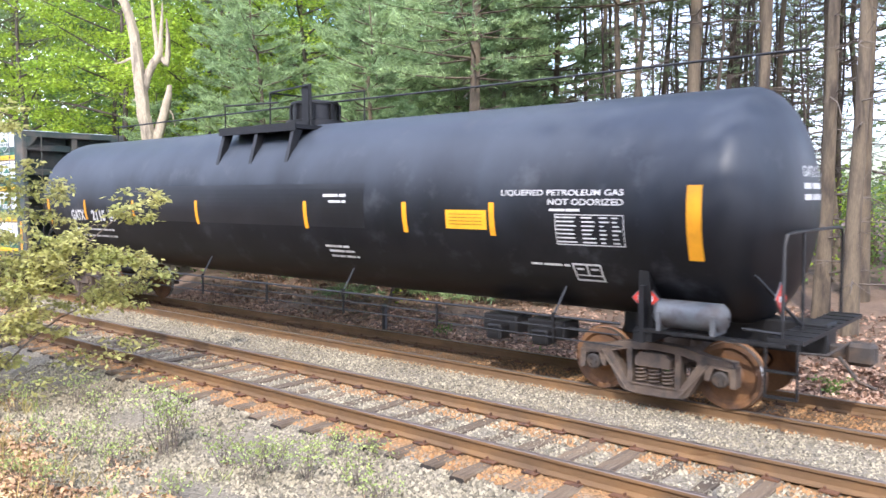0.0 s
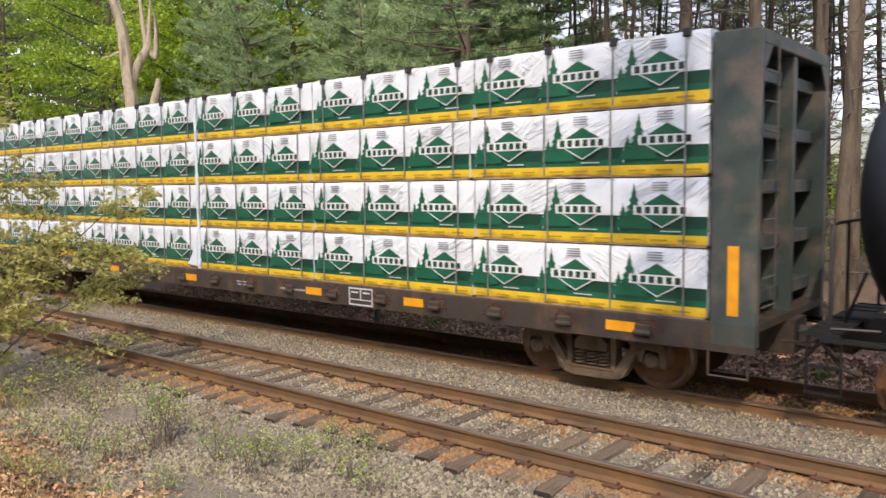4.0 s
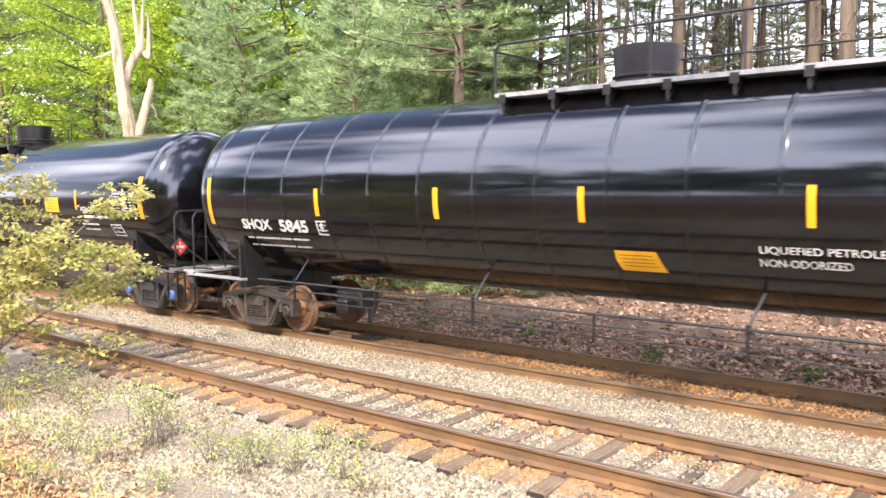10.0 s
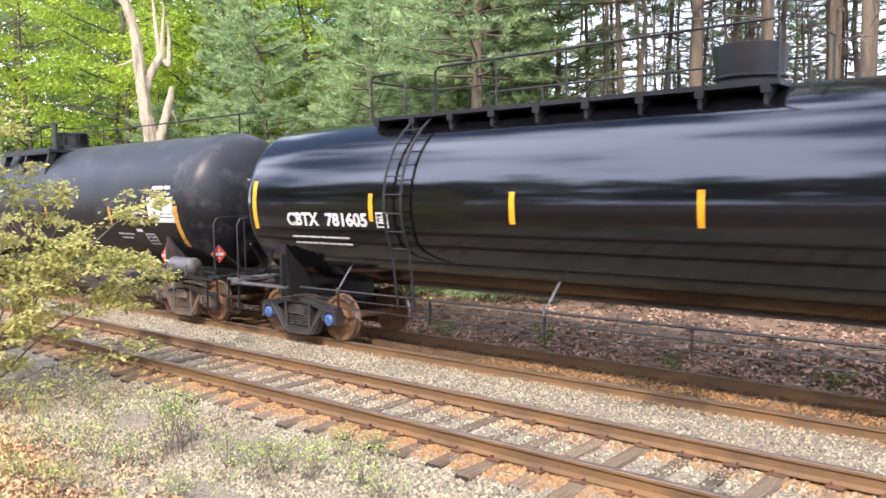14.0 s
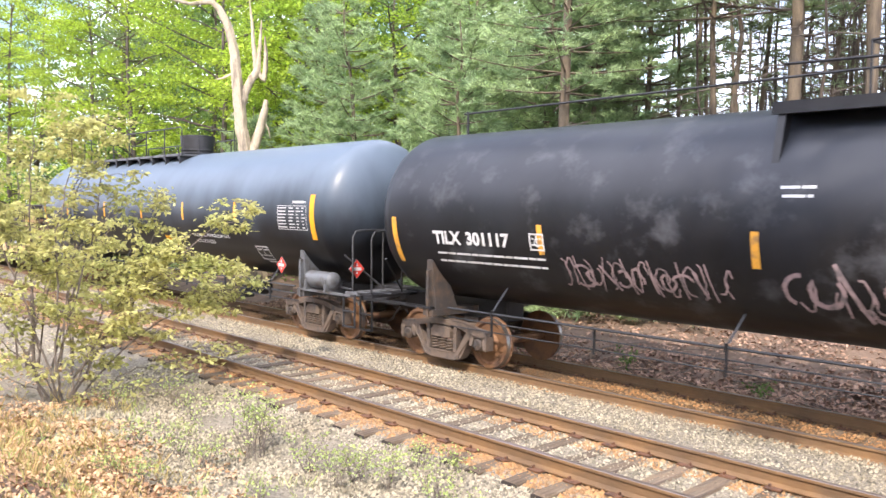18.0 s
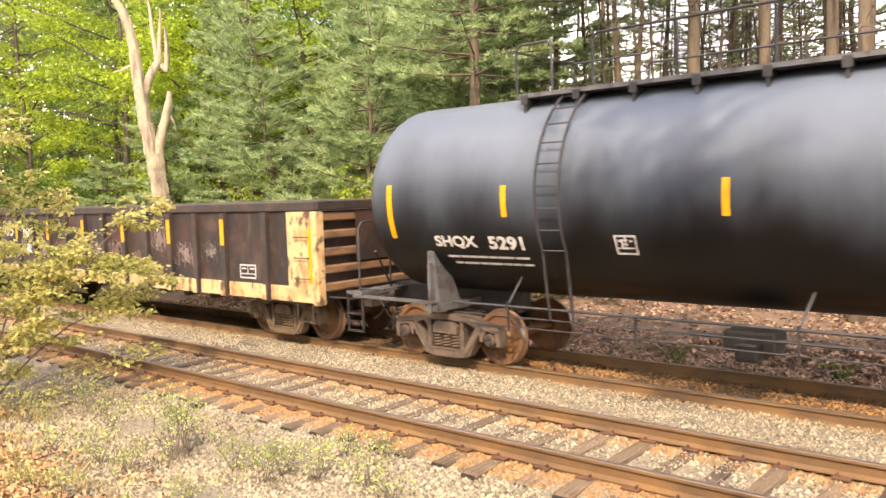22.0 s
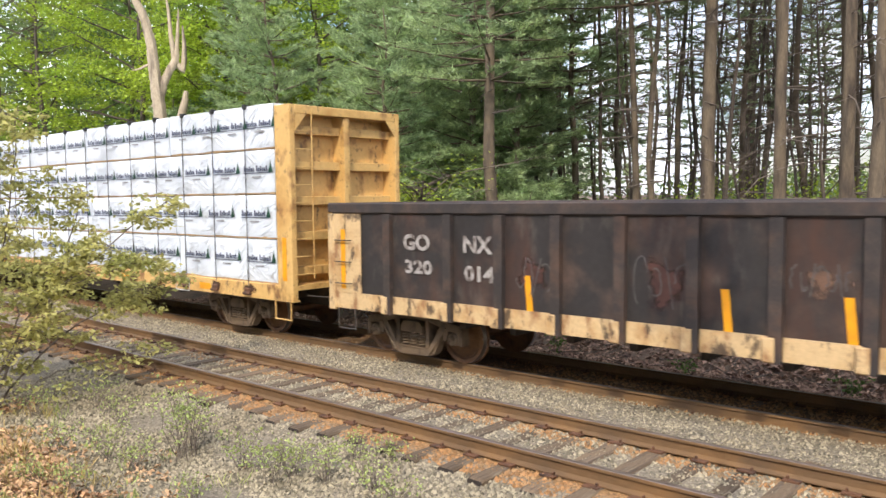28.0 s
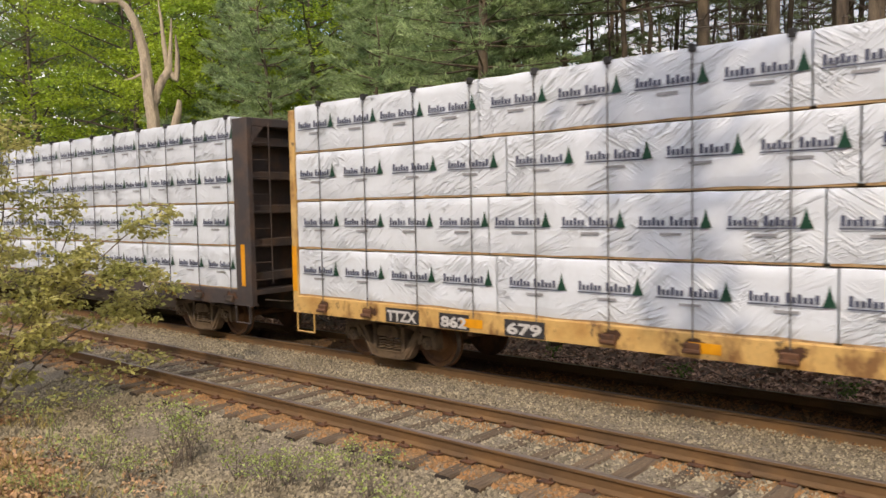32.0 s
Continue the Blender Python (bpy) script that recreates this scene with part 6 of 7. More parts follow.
    test_box(car, bx, bx + 0.6, deck - 0.36, deck - 0.04, lambda a, c, o: -w - 0.004 - o)
    couplers(car, face + 0.35, CAST_DARK)
    add_trucks(car, (-9.2, 9.2), "tan", CAST_TAN, CAST_TAN)
    return car


centrebeam_car(-36.0, "dark green lumber car stacked with green-printed white bundles", CB_GREEN, CB_BROWN, "green", [-11.07, -7.5, -3.84, -0.1, 3.6, 7.35, 11.12], 11.72,
               [("WRWK", -9.25, -8.5), ("873", -7.5, -7.0), ("336", -6.52, -5.99)], (-5.7, -3.75, -0.45, 3.6, 6.1, 9.9), 11.40)
centrebeam_car(-177.7, "faded yellow lumber car stacked with silver-white wrapped bundles", CB_YELLOW, CB_YELLOW, "navy", [-11.2, -6.34, -1.4, 3.3, 7.55, 11.25], 11.76,
               [("TTZX", -8.75, -8.05), ("862", -7.5, -6.95), ("679", -6.15, -5.5)], (-6.85, -3.0, 5.0, 8.6), 11.38)
centrebeam_car(-202.25, "dark brown lumber car stacked with silver-white wrapped bundles", CB_DARK, CB_DARK, "navy", [-11.2, -6.34, -1.4, 3.3, 7.55, 11.25], 11.8, [], (-3.0, 5.0, 8.6))

# ---- woods ----


def rise(y):
    return ground_height(y) - 0.15


def trunk_soup(points, radii, seg=10):
    return Soup().tube(points, radii, seg)


def wander(base, top, n, sway, rng):
    """A gently bent line from base to top."""
    base, top = np.array(base, float), np.array(top, float)
    ts = np.linspace(0, 1, n)
    off = np.cumsum(rng.normal(size=(n, 3)) * (sway, sway, 0), 0)
    off -= np.outer(ts, off[-1])
    return [tuple(base + (top - base) * t + off[k]) for k, t in enumerate(ts)]


def pine_tree(x, y, h, base, spread, r0, seed, mat, label, tufts=7.0, dead=0.0, name="pine_tree", per=21):
    """A white pine: straight trunk, whorls of level boughs set with needle sprays, dead snags below."""
    rng = np.random.default_rng(seed)
    root = tagged(new(name), label, "pine tree", "trees of the wood")
    z0 = rise(y)
    root.location = (x, y, z0)
    slender = 2.6 if r0 < 0.125 and base > 8 else 1.0
    lean = rng.normal(size=2) * 0.42 * slender
    line = wander((0, 0, 0), (lean[0], lean[1], h), 9, 0.075 * slender, rng)
    part("trunk", trunk_soup(line, [r0 * (1 - 0.85 * k / 8) * (1.25 if k == 0 else 1) for k in range(9)]), BARK_PINE, root, smooth=True)
    boughs, snags = Soup(), Soup()
    spots, ways = [], []
    z = base
    while z < h - 0.4:
        q = (z - base) / max(h - base, 1)
        at = np.array([np.interp(z, [p[2] for p in line], [p[k] for p in line]) for k in (0, 1)] + [z])
        for a in rng.uniform(0, 6.283) + np.arange(5) * 1.257 + rng.normal(size=5) * 0.25:
            length = (spread * (1 - q) ** 0.65 * rng.uniform(0.65, 1.15)) + 0.35
            d = np.array([math.cos(a), math.sin(a), rng.uniform(-0.05, 0.30)])
            pts = [at + d * length * t + np.array([0, 0, 0.22 * length * t * t * (0.4 + q) - 0.12 * length * t * (1 - q)]) for t in (0, 0.35, 0.7, 1.0)]
            boughs.tube(pts, [0.035 * (1 - q * 0.6), 0.024, 0.014, 0.006], 4, 0, False)
            n = max(5, int(length * tufts))
            t = rng.uniform(0.28, 1.04, n) ** 0.8
            side = np.array([-d[1], d[0], 0]) * (rng.normal(size=n) * 0.27 * length * (0.35 + 0.6 * (1 - t)))[:, None]
            p = np.array([[np.interp(v, (0, 0.35, 0.7, 1.0), [r[k] for r in pts]) for k in range(3)] for v in t]) + side
            p[:, 2] += rng.normal(size=n) * 0.035
            spots.append(p)
            ways.append(unit(d * 0.8 + unit(side + 1e-4) * 0.5))
        z += rng.uniform(0.45, 0.65)
    part("bough_wood", boughs, BARK_PINE, root)
    if dead:
        z = 1.2
        while z < min(base + 1, 10):
            for a in rng.uniform(0, 6.283, rng.integers(1, 3)):
                length = rng.uniform(0.5, 1.9) * dead
                d = np.array([math.cos(a), math.sin(a), rng.uniform(-0.35, 0.25)])
                b = np.array([0, 0, z])
                bent = np.array([0, 0, rng.uniform(-0.25, 0.1)]) * length
                snags.tube([b, b + d * length * 0.5, b + d * length + bent], [0.02, 0.014, 0.005], 4, 0, False)
                for k in range(3):
                    f = rng.uniform(0.3, 0.95)
                    e = d + rng.normal(size=3) * 0.5
                    s0 = b + d * length * f
                    snags.tube([s0, s0 + e * length * 0.3], [0.008, 0.003], 3, 0, False)
            z += rng.uniform(0.35, 0.9)
        tagged(part("deadwood", snags, TWIG, root), "bare dead branches", kind="stuff")
    p, w = np.concatenate(spots), np.concatenate(ways)
    p, w = np.repeat(p, per, 0), np.repeat(w, per, 0)
    way = unit(w * 0.6 + rng.normal(size=p.shape) * (0.55, 0.55, 0.4) + (0, 0, 0.22))
    across = unit(np.cross(way, rng.normal(size=p.shape)))
    p = p + rng.normal(size=p.shape) * (0.05, 0.05, 0.02)
    ln = rng.uniform(0.12, 0.26, len(p))
    part("crown", blades("crown", mat, p, way, across, ln, ln * 0.17, 0.0, 3), [], root, "feathery needle sprays")
    return root


def leafy_tree(x, y, h, base, spread, r0, seed, mat, label, clumps=190, per=95, size=0.15, name="maple_tree", bark=None, flat=0.10):
    """A broadleaf tree: forking limbs and layered sprays of leaves with gaps between."""
    rng = np.random.default_rng(seed)
    root = tagged(new(name), label, "maple tree", "trees of the wood")
    root.location = (x, y, rise(y))
    bark = bark or BARK_GREY
    top = (rng.normal() * 0.4, rng.normal() * 0.4, h * 0.8)
    line = wander((0, 0, 0), top, 8, 0.12, rng)
    part("trunk", trunk_soup(line, [r0 * (1 - 0.8 * k / 7) * (1.2 if k == 0 else 1) for k in range(8)]), bark, root, smooth=True)
    ends, limbs = [], Soup()
    for k in range(22):
        z = base * 0.8 + (h * 0.75 - base * 0.8) * (k + 0.5) / 22
        b = np.array([np.interp(z, [p[2] for p in line], [p[i] for p in line]) for i in range(3)])
        a = k * 2.4 + rng.normal() * 0.3
        q = (z - base) / (h - base)
        length = spread * math.sqrt(max(0.12, 1 - (1.5 * q - 0.45) ** 2)) * rng.uniform(0.7, 1.1)
        e = b + np.array([math.cos(a) * length, math.sin(a) * length, length * rng.uniform(0.15, 0.6)])
        mid = (b + e) / 2 + rng.normal(size=3) * 0.15
        limbs.tube([b, mid, e], [0.07 * (1 - 0.6 * q), 0.04, 0.012], 5, 0, False)
        for f in (0.45, 0.65, 0.85, 1.0):
            tip = b + (e - b) * f
            for j in range(2):
                w = tip + rng.normal(size=3) * (0.55, 0.55, 0.35)
                limbs.tube([tip, w], [0.015, 0.005], 3, 0, False)
                ends.append(w)
    part("limbwork", limbs, bark, root)
    ends = np.array(ends)
    c = ends[rng.choice(len(ends), clumps)] + rng.normal(size=(clumps, 3)) * (0.3, 0.3, 0.25)
    n = rng.integers(int(per * 0.5), int(per * 1.5), clumps)
    at = np.repeat(c, n, 0) + rng.normal(size=(n.sum(), 3)) * (0.42, 0.42, flat)
    part("crown", random_leaves("crown", mat, at, size, rng, 0.2, 1.0), [], root, "layered fresh green leaves")
    return root


# bleached dead tree with a fork
def dead_tree():
    root = tagged(new("dead_tree"), "bare bleached forked trunk with peeling bark at the wood's edge", "dead tree", "trees of the wood")
    root.location = (-27.0, 15.8, rise(15.8))

    rng = np.random.default_rng(77)

    def line(pts):
        return [(0.505 * u, 0.863 * u, z + 0.10) for u, z in pts]

    def gnarled(name, pts, radii, seg=14):
        """A knotty limb: the line and its thickness wander between the given points, with ridges down the bark."""
        n = len(pts) * 5
        k = np.linspace(0, len(pts) - 1, n)
        p = np.column_stack([np.interp(k, range(len(pts)), [q[i] for q in line(pts)]) for i in range(3)])
        r = 0.87 * np.interp(k, range(len(pts)), radii)
        p[1:-1] += rng.normal(size=(n - 2, 3)) * 0.05 * r[1:-1, None]
        r = r * (1 + rng.normal(size=n) * 0.03)
        s = Soup().tube([tuple(q) for q in p], list(r), seg)
        ridge = 1 + rng.normal(size=seg) * 0.07
        for i in range(n):
            for j in range(seg):
                v = np.array(s.v[i * seg + j])
                s.v[i * seg + j] = tuple(p[i] + (v - p[i]) * ridge[j] * (1 + rng.normal() * 0.025))
        part(name, s, BARK_DEAD, root, smooth=True)

    gnarled("trunk", [(0.14, -0.1), (0.08, 1.3), (0.0, 2.9), (-0.13, 3.9), (-0.22, 4.9)], [0.48, 0.40, 0.36, 0.34, 0.36])
    gnarled("limb", [(-0.28, 4.6), (-0.36, 5.4), (-0.50, 6.2), (-0.57, 7.2), (-0.66, 8.1), (-0.73, 8.9), (-0.97, 9.9), (-1.27, 10.5), (-1.56, 10.75), (-2.35, 10.62), (-2.9, 10.72), (-3.5, 11.0)], [0.27, 0.27, 0.26, 0.25, 0.22, 0.20, 0.17, 0.14, 0.10, 0.075, 0.06, 0.03])
    gnarled("limb", [(-1.46, 10.6), (-1.55, 11.0), (-1.72, 11.8)], [0.09, 0.07, 0.03], 10)
    gnarled("limb", [(-0.18, 4.6), (-0.06, 5.3), (0.16, 6.0), (0.35, 6.75), (0.42, 7.2)], [0.26, 0.22, 0.19, 0.16, 0.09])
    gnarled("limb", [(-0.52, 6.9), (-0.38, 7.4), (-0.20, 7.8), (0.06, 8.25), (0.14, 8.8)], [0.20, 0.18, 0.17, 0.17, 0.11])
    gnarled("limb", [(0.06, 8.2), (-0.04, 9.1), (-0.10, 10.0), (-0.20, 10.9)], [0.12, 0.10, 0.07, 0.02], 10)
    gnarled("limb", [(0.13, 8.6), (0.21, 9.5), (0.24, 10.2)], [0.09, 0.07, 0.02], 10)
    gnarled("limb", [(0.12, 8.2), (0.32, 7.95), (0.40, 8.4), (0.41, 8.9), (0.37, 9.6)], [0.12, 0.13, 0.11, 0.09, 0.03], 10)
    gnarled("snag", [(-0.66, 8.05), (-0.90, 8.1), (-1.16, 7.95), (-1.46, 7.88)], [0.07, 0.055, 0.04, 0.012], 8)
    gnarled("snag", [(-0.55, 6.9), (-0.75, 6.7), (-0.85, 6.55)], [0.05, 0.03, 0.01], 8)
    gnarled("snag", [(0.30, 6.4), (0.5, 6.1), (0.58, 5.7)], [0.06, 0.04, 0.015], 8)


dead_tree()
MAPLE_LABEL = "bright green maple in fresh spring leaf at the wood's edge"
for k, (x, y, h, base, spread) in enumerate(((-43.0, 18.0, 20, 3.0, 4.6), (-36.0, 19.5, 18, 3.5, 4.4), (-52.0, 19.0, 21, 2.5, 4.6), (-30.5, 20.0, 14, 4.0, 3.8), (-37.0, 25.0, 20, 4.0, 4.4), (-27.5, 23.5, 15, 5.0, 3.6), (-48, 25, 22, 3, 4.6), (-61.0, 16.8, 22, 1.5, 4.6), (-74.0, 17.0, 24, 1.0, 5.0), (-66.0, 20.0, 24, 1.5, 4.8))):
    leafy_tree(x, y, h, base, spread, 0.2, 40 + k, LEAF_MAPLE, MAPLE_LABEL)
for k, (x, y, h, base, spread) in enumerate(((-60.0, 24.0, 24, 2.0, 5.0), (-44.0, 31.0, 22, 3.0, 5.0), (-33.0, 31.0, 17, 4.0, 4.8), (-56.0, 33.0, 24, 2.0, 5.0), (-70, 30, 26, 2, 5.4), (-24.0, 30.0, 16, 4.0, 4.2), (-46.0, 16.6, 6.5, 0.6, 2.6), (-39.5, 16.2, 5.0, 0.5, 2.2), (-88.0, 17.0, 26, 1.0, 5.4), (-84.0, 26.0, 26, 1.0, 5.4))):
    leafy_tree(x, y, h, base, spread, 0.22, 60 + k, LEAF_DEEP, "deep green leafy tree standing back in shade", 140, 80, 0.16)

PINE_LABEL = "blue-green white pine with feathery level boughs"
for k, (x, y, h, base, spread, r0) in enumerate(((-25.6, 18.2, 11, 0.8, 2.9, 0.14), (-21.8, 17.2, 10, 0.6, 3.0, 0.14), (-19.6, 19.2, 12, 1.0, 3.0, 0.15), (-17.0, 16.9, 8.5, 0.5, 2.6, 0.12), (-16.2, 20.0, 12, 1.4, 2.8, 0.15),
                                                 (-23.0, 22.0, 13, 1.2, 3.2, 0.17), (-14.6, 18.6, 4.2, 0.5, 1.9, 0.07), (-29.0, 17.6, 7.0, 0.5, 2.2, 0.10), (-19.0, 24.5, 14, 1.5, 3.2, 0.18), (-27.5, 26.0, 14, 2.0, 3.2, 0.18),
                                                 (-12.4, 17.6, 3.1, 0.4, 1.7, 0.06), (-10.6, 18.4, 2.8, 0.4, 1.5, 0.05), (-33.5, 16.8, 5.0, 0.4, 2.0, 0.08), (-15.2, 20.4, 11, 0.8, 2.4, 0.13), (-17.6, 22.0, 12, 1.0, 2.8, 0.14))):
    pine_tree(x, y, h, base, spread, r0, 100 + k, NEEDLES, PINE_LABEL, 13.0)
for k, (x, y, h, base, spread, r0) in enumerate(((-13.1, 17.0, 16, 6.2, 2.6, 0.21), (-9.1, 18.8, 15, 8.2, 3.6, 0.10), (-14.4, 23.5, 16, 5.6, 2.6, 0.14))):
    pine_tree(x, y, h, base, spread, r0, 140 + k, NEEDLES, "tall dark pine with a rough brown trunk and high boughs", 8.5, 1.0)
for k, (x, y, h, base, spread, r0) in enumerate(((-7.85, 18.4, 15, 8.4, 2.2, 0.20), (-6.3, 18.8, 16, 9.0, 2.2, 0.16), (-6.8, 21.0, 16, 9.4, 2.0, 0.11), (-4.7, 18.2, 15, 8.6, 2.2, 0.16), (-3.9, 17.4, 15, 9.0, 2.2, 0.16),
                                                 (-11.6, 24.4, 16, 9.0, 2.0, 0.10), (-14.4, 27.0, 16, 9.4, 2.0, 0.12), (-9.9, 27.0, 17, 10.0, 2.0, 0.12), (-7.7, 26.0, 16, 9.6, 2.0, 0.12), (-4.55, 21.0, 16, 9.4, 2.0, 0.22),
                                                 (-2.6, 20.0, 15, 9.0, 2.2, 0.15), (-1.0, 18.0, 15, 8.0, 2.4, 0.16), (1.2, 19.5, 15, 8.0, 2.4, 0.16), (-8.6, 33.0, 17, 11.0, 2.0, 0.13), (-12.5, 34.0, 17, 10.0, 2.0, 0.14),
                                                 (-5.5, 30.0, 17, 10.5, 2.0, 0.12), (-3.6, 26.0, 17, 9.5, 2.0, 0.12), (-10.8, 30.2, 17, 10.5, 1.8, 0.10), (-13.4, 31.0, 17, 10.5, 1.8, 0.10))):
    pine_tree(x, y, h + 4, base + 3.6, spread, r0, 170 + k, NEEDLES_DARK, "bare-trunked pine with dead lower branches against the sky", 4.0, 1.1 if y < 22 else 0.6, per=11)


for k, (x, y, h, base, spread, r0) in enumerate(((-10.3, 19.6, 15, 7.8, 3.8, 0.12), (-5.6, 23.5, 17, 11.5, 3.0, 0.14), (-2.0, 22.6, 15, 8.4, 3.0, 0.15), (-17.0, 26.5, 13, 4.4, 2.8, 0.13))):
    pine_tree(x, y, h, base, spread, r0, 210 + k, NEEDLES_DARK, "pine with wide green boughs hanging over bare lower branches", 8.0, 1.1)
slim = np.random.default_rng(31)
for k in range(23):
    y = slim.uniform(22, 46)
    x = -y * (slim.uniform(0.54, 0.74) if k % 5 < 2 else slim.uniform(-0.05, 0.54)) + slim.uniform(-0.6, 0.6)
    h = slim.uniform(19, 26)
    pine_tree(x, y, h, 0.8 * h, 1.6, slim.uniform(0.05, 0.12), 400 + k, NEEDLES_DARK, "slim far trunk with bare twigs against the sky", 2.0, 0.85, per=7)


for k in range(23):
    y = slim.uniform(24, 44)
    x = -y * (slim.uniform(0.02, 0.44) if k % 5 else slim.uniform(0.46, 0.56))
    pine_tree(x, y, slim.uniform(9, 19), slim.uniform(2.5, 6.5), 1.9, slim.uniform(0.06, 0.10), 470 + k, NEEDLES_DARK, "thin pine with sparse ragged boughs", 3.4, 0.6, per=12)


def bare_tree(x, y, h, r0, seed):
    """A thin leafless tree: forks that rise and split into fine twigs."""
    rng = np.random.default_rng(seed)
    root = tagged(new("bare_tree"), "thin leafless tree with fine forking twigs", "bare tree", "trees of the wood")
    root.location = (x, y, rise(y))
    line = wander((0, 0, 0), (rng.normal() * 0.9, rng.normal() * 0.5, h), 9, 0.10, rng)
    part("trunk", trunk_soup(line, [r0 * (1 - 0.9 * k / 8) for k in range(9)], 7), BARK_GREY, root, smooth=True)
    twigs = Soup()
    for z in np.linspace(2.5, h - 0.5, 17):
        b = np.array([np.interp(z, [p[2] for p in line], [p[i] for p in line]) for i in range(3)])
        a, q = rng.uniform(0, 6.283), z / h
        d = np.array([math.cos(a), math.sin(a), rng.uniform(0.2, 1.3)]) * rng.uniform(0.8, 2.2) * (1.2 - q)
        e = b + d + rng.normal(size=3) * 0.12
        twigs.tube([b, b + d * 0.5 + rng.normal(size=3) * 0.08, e], [r0 * 0.32 * (1.1 - q), 0.014, 0.007], 4, 0, False)
        for j in range(6):
            p = b + d * rng.uniform(0.25, 1.0)
            w = p + (unit(d) * 0.6 + rng.normal(size=3) * (0.5, 0.5, 0.35)) * rng.uniform(0.4, 0.9)
            twigs.tube([p, (p + w) / 2 + rng.normal(size=3) * 0.05, w], [0.010, 0.007, 0.004], 3, 0, False)
            for m in range(3):
                g = p + (w - p) * rng.uniform(0.3, 1.0)
                twigs.tube([g, g + rng.normal(size=3) * 0.28], [0.005, 0.003], 3, 0, False)
    tagged(part("twig_spray", twigs, BARK_GREY, root), kind="stuff")


for k in range(19):
    y = slim.uniform(19, 36)
    bare_tree(-y * (slim.uniform(0.02, 0.40) if k % 3 else slim.uniform(0.40, 0.60)), y, slim.uniform(9, 16), slim.uniform(0.05, 0.09), 620 + k)


def thicket(name, mat, boxes, size, seed, label, kind="stuff", category="undergrowth"):
    """Low growth that nobody could count: leaves gathered in clumps inside boxes x0, x1, y0, y1, height, clumps."""
    rng = np.random.default_rng(seed)
    at = []
    for x0, x1, y0, y1, z0, z1, clumps, per in boxes:
        c = rng.uniform((x0, y0, 0), (x1, y1, 1), (clumps, 3))
        ground = np.interp(c[:, 1], [p[0] for p in GROUND_LINE], [p[1] for p in GROUND_LINE])
        c[:, 2] = ground + z0 + (z1 - z0) * c[:, 2] ** 1.3
        spread = 0.22 + 0.02 * abs(y0)
        at.append(np.repeat(c, per, 0) + rng.normal(size=(clumps * per, 3)) * (spread, spread, spread * 0.6))
    tagged(new(name, random_leaves(name, mat, np.concatenate(at), size, rng)), label, category, kind=kind)


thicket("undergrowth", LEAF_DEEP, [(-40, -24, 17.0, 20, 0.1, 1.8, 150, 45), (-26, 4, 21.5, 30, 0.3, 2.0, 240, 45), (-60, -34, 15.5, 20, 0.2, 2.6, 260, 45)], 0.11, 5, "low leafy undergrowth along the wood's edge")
thicket("bright_undergrowth", LEAF_MAPLE, [(-13, -5, 22, 30, 1.0, 2.6, 90, 50)], 0.10, 6, "sunlit young leaves between the trunks")
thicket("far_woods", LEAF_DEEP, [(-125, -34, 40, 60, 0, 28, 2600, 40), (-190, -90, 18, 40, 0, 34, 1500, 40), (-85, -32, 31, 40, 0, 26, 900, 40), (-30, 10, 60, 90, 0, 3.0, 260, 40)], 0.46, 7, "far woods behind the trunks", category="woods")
thicket("far_pines", NEEDLES_DARK, [(-38, -24, 32, 45, 0, 13, 240, 45), (-28, -18, 24, 34, 0.5, 7.5, 60, 40), (-18, 4, 32, 48, 0.5, 9, 55, 36)], 0.30, 8, "dense far pines", category="woods")

# fallen leaves and dry grass


def litter(name, mat, boxes, size, seed, label, bare=-0.5, fade=0.0):
    """Fallen leaves lying in drifts, with bare spots between."""
    rng = np.random.default_rng(seed)
    xy = np.concatenate([rng.uniform((x0, y0), (x1, y1), (n, 2)) for x0, x1, y0, y1, n in boxes])
    drift = np.array([noise.noise((a * 1.1, b * 1.1, seed)) + 0.5 * noise.noise((a * 3.1, b * 3.1, seed)) for a, b in xy])
    xy = xy[drift - fade * np.maximum(xy[:, 1] - 3.9, 0) + rng.normal(size=len(xy)) * 0.16 > bare]
    z = np.interp(xy[:, 1], [p[0] for p in GROUND_LINE], [p[1] for p in GROUND_LINE]) + rng.uniform(0.0, 0.06, len(xy))
    way = unit(rng.normal(size=(len(xy), 3)) * (1, 1, 0.35))
    across = unit(np.cross(way, rng.normal(size=way.shape) * 0.4 + (0, 0, 1)))
    ln = size * rng.uniform(0.6, 1.3, len(xy))
    tagged(new(name, blades(name, mat, np.column_stack([xy, z]), way, across, ln, ln * 0.55, 0.02)), label, "leaf litter", kind="stuff")


litter("bank_litter", BANK_LITTER, [(-24, 3, 13.0, 15.6, 26000), (-24, 3, 15.6, 19, 9000)], 0.115, 19, "red-brown fallen leaves on the bank behind the track")
twig_rng = np.random.default_rng(23)
sticks = Soup()
for k in range(130):
    x, y, a, half = twig_rng.uniform(-20, 2), twig_rng.uniform(13.1, 16.5), twig_rng.uniform(0, 3.14), twig_rng.uniform(0.15, 0.7)
    z, d = ground_height(y) + 0.05, (math.cos(a), math.sin(a))
    sticks.tube([(x - d[0] * half, y - d[1] * half * 0.5, z), (x, y, z + 0.05), (x + d[0] * half, y + d[1] * half * 0.5, z + 0.03 + 0.25 * half * twig_rng.random())], [0.012, 0.010, 0.004], 4)
tagged(part("fallen_sticks", sticks, TWIG), "thin grey fallen sticks on the leaf litter", "sticks", kind="stuff")
